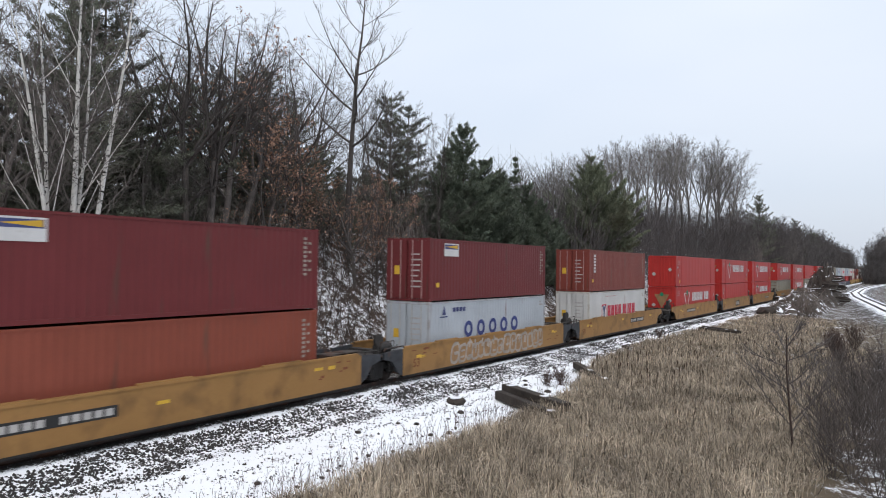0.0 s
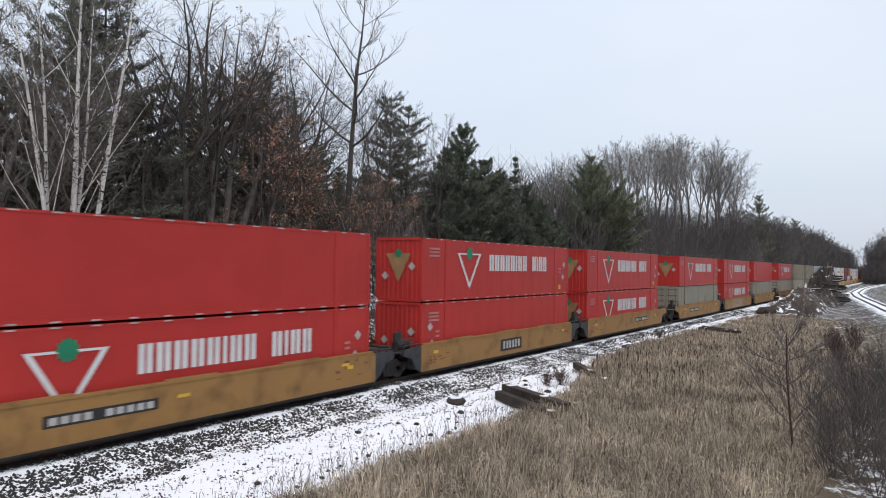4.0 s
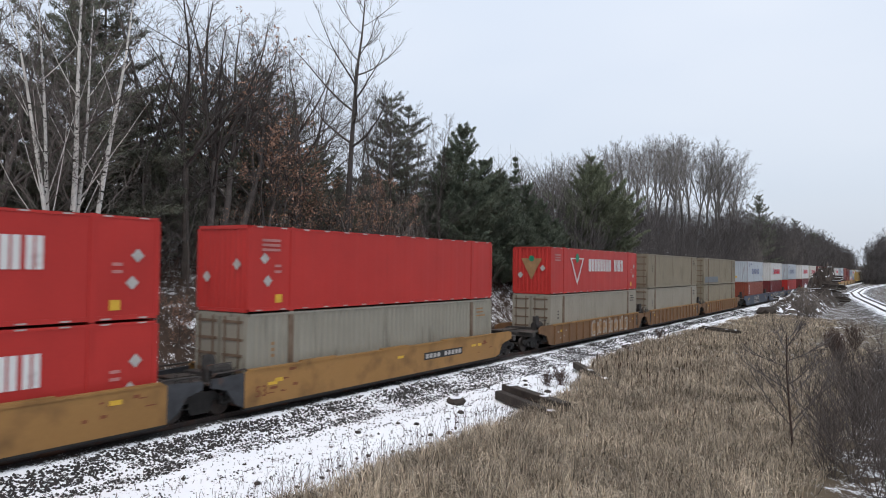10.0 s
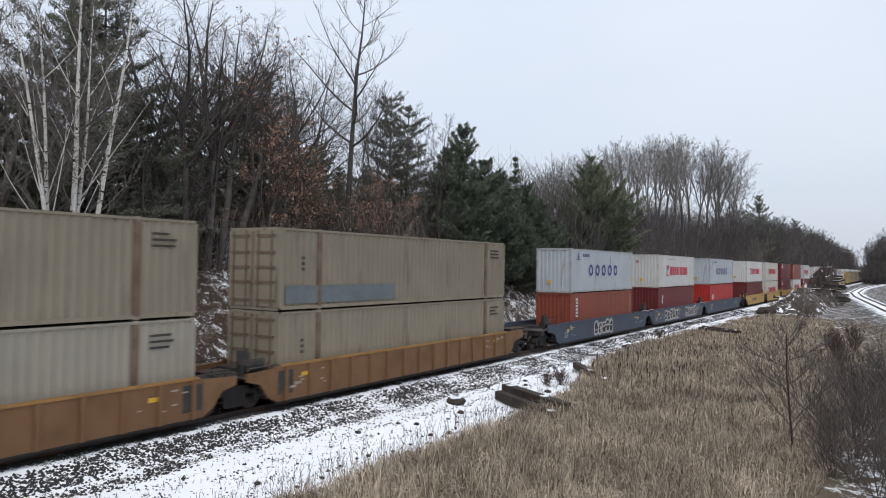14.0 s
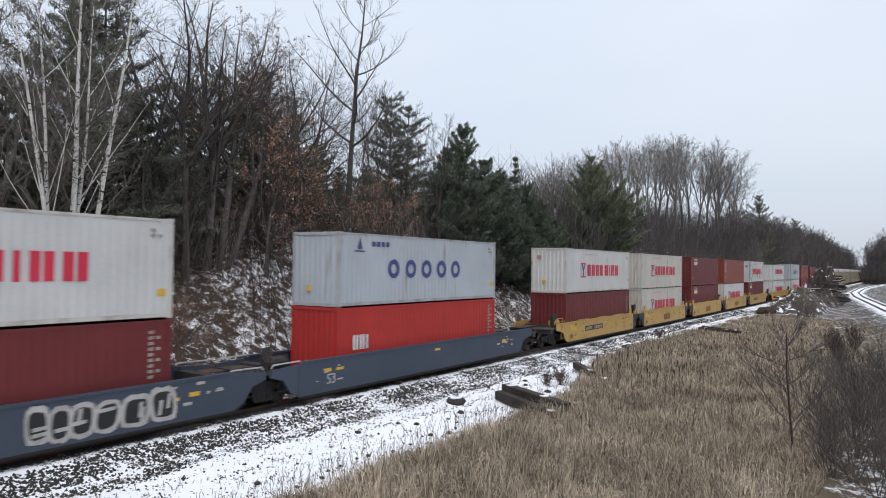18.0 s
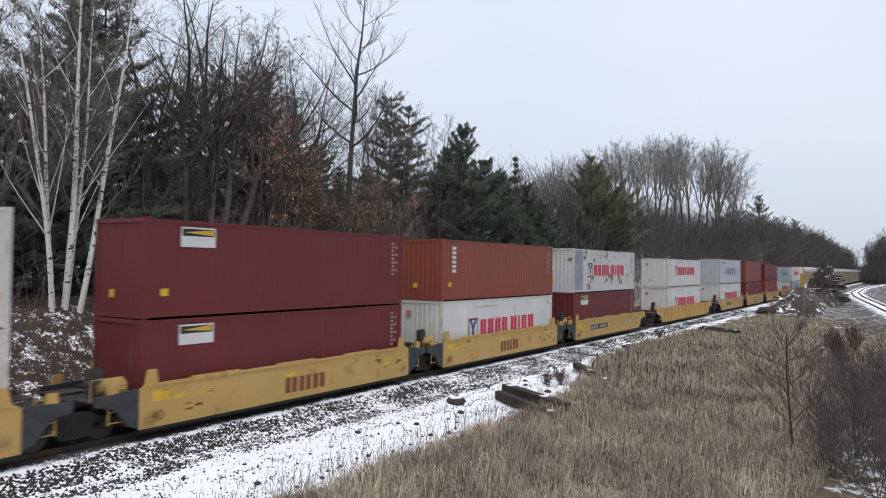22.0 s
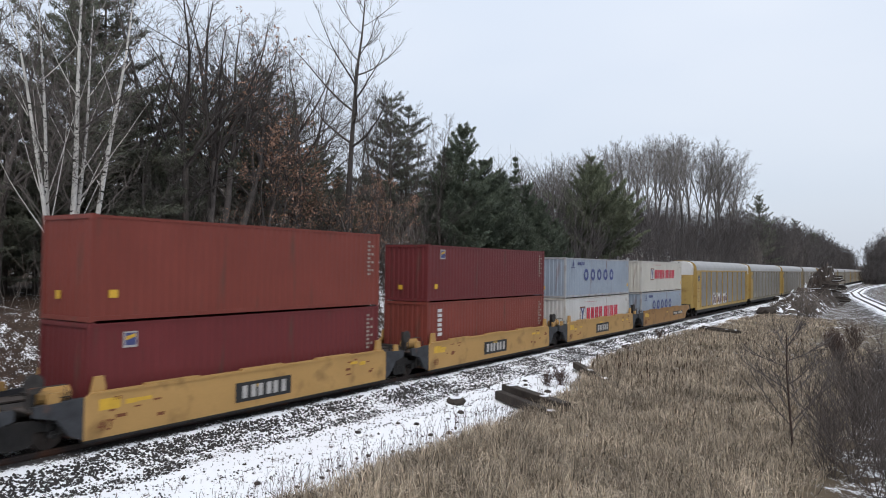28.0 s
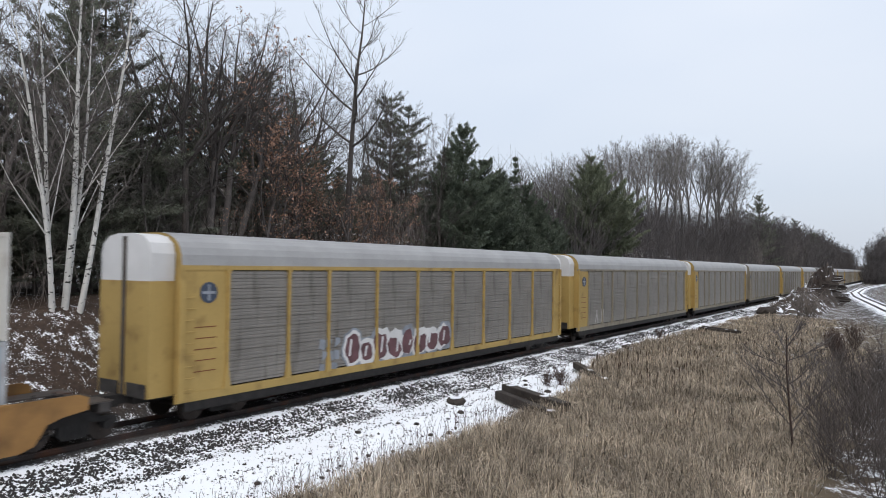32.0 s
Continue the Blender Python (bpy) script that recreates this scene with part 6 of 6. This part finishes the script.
    m = material("dry_straw_grass", (0.31, 0.255, 0.192), 0.8, vary=0.45, scale=0.35, grain=2.2, bump=0.0)
    nt = m.node_tree
    b = nt.nodes["Principled BSDF"]
    src = b.inputs["Base Color"].links[0].from_socket
    geo = nt.nodes.new("ShaderNodeNewGeometry")
    hs = nt.nodes.new("ShaderNodeHueSaturation")
    mr = nt.nodes.new("ShaderNodeMapRange")
    mr.inputs[3].default_value, mr.inputs[4].default_value = 0.15, 2.0
    nt.links.new(geo.outputs["Random Per Island"], mr.inputs[0])
    nt.links.new(mr.outputs[0], hs.inputs["Value"])
    nt.links.new(src, hs.inputs["Color"])
    nt.links.new(hs.outputs[0], b.inputs["Base Color"])
    me.materials.append(m)
    tagged(new("dry_grass", me), "field of tall dry straw-coloured grass", "grass", kind="stuff")


make_grass()


def make_cattails():
    r = random.Random(21)
    g = Mesh()
    for _ in range(110):
        y = 30 + 26 * r.random()
        x = 6.0 + (9.5 * r.random() if y > 36 else 6.0 * r.random())
        z, h = ground_z(x, y), r.uniform(0.9, 1.35)
        tip = (x + r.gauss(0, 0.08), y + r.gauss(0, 0.08), z + h)
        g.tube([(x, y, z - 0.03), tip], [0.008, 0.006], 3)
        g.tube([tip, (tip[0], tip[1], tip[2] + r.uniform(0.14, 0.22))], [0.024, 0.02], 5)
    ob = tagged(new("cattails", g.mesh("cattails")), "dark brown seed heads of cattails among the grass", "reeds", kind="stuff")
    ob.data.materials.append(material("cattail_brown", (0.06, 0.036, 0.022), 0.9, vary=0.3, bump=0.2))


make_cattails()


# ---- loose stones on the ballast and snow ----
def make_stones():
    r = np.random.RandomState(8)
    n1, n2, n3, n4 = 20000, 5000, 340, 8200
    y = np.concatenate([4 + 92 * r.rand(n1) ** 1.5, 9 + 40 * r.rand(n2), 6 + 30 * r.rand(n3)])
    y4 = 8 + 34 * r.rand(n4) ** 1.2
    row = r.choice([3.05, 3.75, 4.5, 5.5, 6.3], n4, p=[0.36, 0.16, 0.22, 0.13, 0.13])
    x4 = row + 0.15 * np.sin(y4 * 0.35 + row) + r.randn(n4) * 0.13
    y = np.concatenate([y, y4])
    x = np.concatenate([1.45 + 1.2 * r.rand(n1), 2.6 + 0.9 * r.rand(n2), 2.8 + 4.2 * r.rand(n3), x4])
    size = np.concatenate([0.022 + 0.034 * r.rand(n1), 0.018 + 0.030 * r.rand(n2), 0.02 + 0.05 * r.rand(n3) ** 3, 0.012 + 0.03 * r.rand(n4) ** 2])
    oct_v = np.array([(1, 0, 0), (-1, 0, 0), (0, 1, 0), (0, -1, 0), (0, 0, 1), (0, 0, -1)], float)
    oct_f = np.array([(0, 2, 4), (2, 1, 4), (1, 3, 4), (3, 0, 4), (2, 0, 5), (1, 2, 5), (3, 1, 5), (0, 3, 5)])
    lumps = np.array([noise.noise(Vector((a * 1.3, b * 0.5, 5.0))) for a, b in zip(x, y)])
    keep = (lumps + 0.9 * r.rand(len(x)) > 0.30 + 0.5 * (x < 1.6) + 0.22 * (np.arange(len(x)) >= n1 + n2 + n3)) | ((np.arange(len(x)) > n1 + n2) & (np.arange(len(x)) < n1 + n2 + n3)) & True
    x, y, size = x[keep], y[keep], size[keep]
    n = len(x)
    zz = np.array([ground_z(a, b) for a, b in zip(x, y)]) + size * 0.25
    v = oct_v[None] * (size[:, None, None] * (0.7 + 0.6 * r.rand(n, 6, 1)))
    v[:, :, 2] *= 0.75
    t = r.rand(n) * 6.283
    c, s = np.cos(t)[:, None], np.sin(t)[:, None]
    v = np.stack([v[:, :, 0] * c - v[:, :, 1] * s, v[:, :, 0] * s + v[:, :, 1] * c, v[:, :, 2]], -1)
    v += np.stack([x, y, zz], -1)[:, None]
    f = (oct_f[None] + 6 * np.arange(n)[:, None, None]).reshape(-1, 3)
    me = bpy.data.meshes.new("ballast_stones")
    me.from_pydata(v.reshape(-1, 3).tolist(), [], f.tolist())
    m = material("dark_ballast_stone", (0.036, 0.033, 0.032), 0.85, vary=0.4, scale=2, grain=30, bump=0.2)
    me.materials.append(m)
    tagged(new("ballast_stones", me), "dark crushed stones on the snowy ballast", "stones", kind="stuff")


make_stones()


# ---- timbers, rocks and bushes beside the track ----
def timber(x0, y0, x1, y1, lift, label, thick=0.24):
    L = math.hypot(x1 - x0, y1 - y0)
    t = tagged(new("timber"), label, "timber", "old timbers beside the track")
    h = thick / 2
    g = Mesh()
    ch = 0.025
    g.prism([(-h, -h + ch), (-h + ch, -h), (h - ch, -h), (h, -h + ch), (h, h - ch), (h - ch, h), (-h + ch, h), (-h, h - ch)], -L / 2, L / 2)
    part("beam", g, M["tie"], t)
    g = Mesh()
    n = 14
    for k in range(n):
        a = -L / 2 + L * k / n
        if random.random() < 0.22:
            g.box(a, a + L / n * random.uniform(0.7, 1.0), -h * random.uniform(0.2, 0.9), h * random.uniform(0.2, 0.9), h - 0.005, h + 0.018)
    part("snow_cap", g, M["snow"], t, "thin crust of snow")
    z0, z1 = ground_z(x0, y0) + h + lift, ground_z(x1, y1) + h + lift
    t.matrix_basis = Matrix.Translation(((x0 + x1) / 2, (y0 + y1) / 2, (z0 + z1) / 2)) @ Euler((0, -math.atan2(z1 - z0, L), math.atan2(y1 - y0, x1 - x0))).to_matrix().to_4x4()


timber(5.0, 25.9, 8.3, 24.1, 0.0, "creosoted timber lying in snow and grass", 0.36)
timber(4.9, 26.7, 8.5, 24.8, 0.14, "creosoted timber leaning on another", 0.42)
timber(4.3, 35.8, 8.2, 31.2, 0.10, "dark timber half hidden in grass", 0.34)
timber(3.9, 64.4, 7.2, 65.4, 0.15, "weathered timber on the grass edge")
timber(3.9, 65.6, 7.0, 66.3, 0.15, "weathered timber on the grass edge")


def rock(x, y, size, label, snow=True):
    r = random.Random(int(x * 100))
    bm = bmesh.new()
    bmesh.ops.create_icosphere(bm, subdivisions=2, radius=size)
    for v in bm.verts:
        v.co *= 1 + 0.35 * noise.noise(v.co / size * 1.3 + Vector((x, y, 0)))
        v.co.z *= 0.6
    me = bpy.data.meshes.new("rock")
    bm.to_mesh(me)
    bm.free()
    me.materials.append(M["tie"])
    ob = tagged(new("rock", me), label, "rock", "dark lumps in the snow")
    ob.matrix_basis = pose(x, y, ground_z(x, y) + size * 0.2, 0, 0, r.uniform(0, 360))
    return ob


boulder = rock(4.15, 23.9, 0.36, "dark boulder with snow on top")
bm = bmesh.new()
bmesh.ops.create_icosphere(bm, subdivisions=2, radius=0.25)
for v in bm.verts:
    v.co = Vector((v.co.x * 1.25, v.co.y * 0.9, v.co.z * 0.2)) * (1 + 0.2 * noise.noise(v.co * 5))
cap = bpy.data.meshes.new("snow_cap")
bm.to_mesh(cap)
bm.free()
part("snow_cap", cap, M["snow"], boulder, "patch of snow", at=(0.0, 0.0, 0.17))
for x, y, s in [(6.9, 13.2, 0.12), (6.3, 13.9, 0.07), (5.5, 12.4, 0.09), (3.9, 11.4, 0.06), (4.7, 15.1, 0.05), (5.0, 20.0, 0.10), (6.2, 18.0, 0.06), (5.9, 16.3, 0.08), (5.2, 22.6, 0.13), (3.6, 27.5, 0.09), (5.8, 29.0, 0.15), (3.2, 47.0, 0.25), (3.4, 49.0, 0.2), (7.0, 14.6, 0.10), (6.7, 14.9, 0.08), (6.9, 15.3, 0.12), (6.5, 15.6, 0.07), (6.6, 14.2, 0.06), (7.1, 12.4, 0.09), (6.2, 17.1, 0.07), (6.0, 19.4, 0.09), (6.3, 20.1, 0.11), (6.1, 20.8, 0.06), (5.4, 21.4, 0.07), (4.4, 17.6, 0.10), (4.5, 19.6, 0.08), (3.9, 30.5, 0.12), (4.4, 29.6, 0.10), (3.8, 33.0, 0.14), (6.4, 12.9, 0.06), (5.1, 14.2, 0.05), (4.2, 13.1, 0.06)]:
    rock(x, y, s, "small dark lump in the snow")
rock(4.6, 96.0, 1.25, "dark mound of dirt beside the track")


def log_pile(x, y, z):
    r = random.Random(5)
    t = tagged(new("log_pile"), "pile of cut logs and branches under snow", "logs")
    log = Mesh().tube([(-2.2, 0, 0), (-0.6, 0.05, 0.04), (2.2, 0, 0)], [0.17, 0.16, 0.12], 7).mesh("log")
    crust = Mesh().prism([(-0.13, 0.10), (0.13, 0.10), (0.06, 0.19), (-0.06, 0.19)], -1.9, 1.9).mesh("snow_cap")
    for k in range(26):
        p = part("log", log, M["bark"], t, at=pose(r.gauss(0, 0.7), r.uniform(-16, 16), 0.2 + 0.5 * r.random(), r.uniform(-5, 5), r.uniform(-8, 8), r.uniform(50, 130)))
        part("snow_cap", crust, M["snow"], p, "crust of snow")
    t.matrix_basis = pose(x, y, z)


log_pile(-7.2, 130.0, ground_z(-7.2, 130.0) + 0.1)


def shrub(x, y, H, seed, label, stems=9, spread=0.7, mat="brush", thick=1.0):
    r = random.Random(seed)
    t = tagged(new("shrub"), label, "shrub", "bare shrubs in the grass")
    g = Mesh()
    for k in range(stems):
        a = r.uniform(0, 6.283)
        b = limb(g, r, (r.uniform(-0.15, 0.15) * spread, r.uniform(-0.15, 0.15) * spread, -0.1), (math.cos(a) * spread * r.random(), math.sin(a) * spread * r.random(), 1), H * r.uniform(0.6, 1.0), 0.016 * thick, 0.005 * thick, 5, 4, 0.13, 0.02)
        for j in range(9):
            p, d = along(b, r.uniform(0.2, 0.98))
            c = limb(g, r, p, d + Vector((r.uniform(-1, 1), r.uniform(-1, 1), r.uniform(-0.1, 0.8))), H * r.uniform(0.18, 0.38), 0.008 * thick, 0.005 * thick, 3, 2, 0.2, 0.03)
            for _ in range(4):
                p2, d2 = along(c, r.uniform(0.2, 1))
                limb(g, r, p2, d2 + Vector((r.uniform(-1, 1), r.uniform(-1, 1), r.uniform(-0.1, 0.8))), H * 0.14, 0.006 * thick, 0.004 * thick, 2, 2, 0.2)
    part("crown", g, M[mat], t)
    t.matrix_basis = pose(x, y, ground_z(x, y))


tree(bare_tree_meshes(131, 3.9, 0.045, 0.22, 14, 7, 6, 0.9, 0.55, twig_r=0.006, crook=0.1), 16.25, 24.4, 1.0, "small bare sapling in the dry grass", "tree", "", ("brush", "twig"), name="sapling", turn=70)
for i, (x, y, h) in enumerate([(17.3, 24.6, 3.1), (17.9, 25.6, 3.3), (17.6, 28.5, 3.0), (18.3, 29.5, 3.4), (18.6, 24.0, 2.8), (17.0, 27.0, 2.2), (18.2, 33.0, 3.2), (17.2, 36.0, 2.6), (17.9, 40.0, 3.2), (18.0, 22.5, 2.2), (18.9, 26.5, 3.0), (17.6, 31.5, 2.6), (18.4, 36.5, 3.0), (18.6, 21.0, 1.9), (17.4, 22.8, 1.7), (18.9, 23.0, 2.0), (18.8, 31.5, 2.8)]):
    shrub(x, y, h, 200 + i, "dense bare grey-brown shrub", 11, 0.8, "greyshrub")
for i, (x, y, h) in enumerate([(15.6, 52.0, 2.2), (14.9, 55.0, 1.9), (16.2, 57.5, 2.4), (15.9, 49.0, 1.5)]):
    shrub(x, y, h, 300 + i, "bare shrub at the edge of the grass", 16, 0.5, "brush", 1.1)
for i, (x, y, h) in enumerate([(8.9, 97.0, 3.4), (8.0, 98.0, 3.4), (9.8, 99.0, 3.2), (9.2, 95.0, 2.6), (4.6, 102.0, 1.6), (3.2, 55.0, 0.7), (5.2, 30.2, 0.8), (5.6, 31.0, 0.9)]):
    shrub(x, y, h, 400 + i, "low bare shrub near the track", 14 if y < 90 else 16, 0.7, "brush" if y < 90 else "sapling", 1.0 if y < 90 else 1.7)


# ---- the heap of old ties and brush between the tracks ----
def heap_top(x, y):
    high = 6.2 * math.exp(-(abs(x - 6.9) / 2.7) ** 4 - ((y - 142) / 9) ** 2) * (0.78 + 0.22 * min(1.0, max(0.0, (x - 4.5) / 2.5)))
    return high + 3.3 * math.exp(-((x - 7.2) / 2.0) ** 2 - ((y - 114) / 9) ** 2) + 1.3 * math.exp(-((x - 4.6) / 1.3) ** 2 - ((y - 112) / 12) ** 2)


def heap():
    r = random.Random(12)
    t = tagged(new("brush_heap"), "high heap of dirt, brush and discarded ties with snow", "heap")
    dark = material("dark_dirt_heap", (0.05, 0.039, 0.032), 0.9, vary=0.5, scale=1.0, grain=8, bump=0.5, dirt=(0.86, 0.88, 0.92), dirt_amount=0.25, dirt_edge=0.05)
    snowy = material("dirt_and_snow_patches", (0.06, 0.046, 0.037), 0.9, vary=0.5, scale=1.0, grain=8, bump=0.5, dirt=(0.86, 0.88, 0.92), dirt_amount=0.55, dirt_edge=0.06)
    for name, y0, y1, m, label in (("mound", 128, 174, dark, "dark heap of dirt and roots"), ("rubble", 92, 128, snowy, "low rubble patched with snow")):
        xs, ys = np.linspace(2.4, 12.0, 44), np.linspace(y0, y1, 50)
        g = Mesh()
        for y in ys:
            for x in xs:
                top = heap_top(x, y)
                n = noise.noise(Vector((x * 0.8, y * 0.35, 4.0))) * 0.5 + noise.noise(Vector((x * 2.2, y * 1.1, 2.0))) * 0.35
                g.v.append((x, y, float(terrain(np.float64(x), np.float64(y))) - 0.3 + top * (1 + n * 0.8) + (0.25 * n if top > 0.2 else 0)))
        k = len(xs)
        g.f += [(i * k + j, i * k + j + 1, (i + 1) * k + j + 1, (i + 1) * k + j) for i in range(len(ys) - 1) for j in range(k - 1)]
        part(name, g.mesh(name), m, t, label)
    beam = Mesh().box(-1.3, 1.3, -0.13, 0.13, -0.11, 0.11).mesh("old_tie")
    crust = Mesh().box(-1.1, 1.2, -0.10, 0.11, 0.10, 0.14).mesh("snow_cap")
    for i in range(30):
        y = r.gauss(138, 2) if i < 24 else r.gauss(112, 6)
        x = r.gauss(8.9, 0.6) if i < 24 else r.gauss(6.4, 1.4)
        tie = part("old_tie", beam, M["tie"], t, at=pose(x, y, -0.85 + heap_top(x, y) + r.uniform(-0.1, 0.35), r.uniform(-12, 12), r.uniform(-9, 9), r.uniform(-25, 25)))
        if i % 3 == 0:
            part("snow_cap", crust, M["snow"], tie, "crust of snow")
    g = Mesh()
    for i in range(620):
        y, x = r.gauss(139, 5), r.gauss(6.2, 1.5)
        limb(g, r, (x, y, -0.9 + heap_top(x, y)), (r.uniform(-1, 1), r.uniform(-1, 1), r.uniform(0.0, 0.9)), r.uniform(0.4, 1.1), 0.022, 0.008, 3, 3, 0.3)
    part("brushwood", g, M["brush"], t, "tangled dark brushwood")


heap()


# ---- what moves ----
def gone(t):
    """How far the train has run by t seconds."""
    return 15.1925 * t - 0.0175 * (t - 16) ** 2 / 10


def motions():
    """Keys the train's run and the turning of its wheels."""
    times = (0.0, 4.0, 8.0, 12.0, 16.0, 20.0, 24.0, 28.0, 32.0)
    for thing, S, z in MOVERS:
        walk(thing, [(t, pose(0, S - gone(t), z)) for t in times])
    turning = {}
    for w, y in WHEELS:
        if y not in turning:
            steps = [k / FPS for k in range(int(32 * FPS) + 1)]
            walk(w, [(t, pose(0, y, 0.42, math.degrees(gone(t) / 0.42))) for t in steps])
            turning[y] = w.animation_data
        else:
            w.rotation_mode = "QUATERNION"
            w.animation_data_create()
            w.animation_data.action = turning[y].action
            w.animation_data.action_slot = turning[y].action_slot


motions()
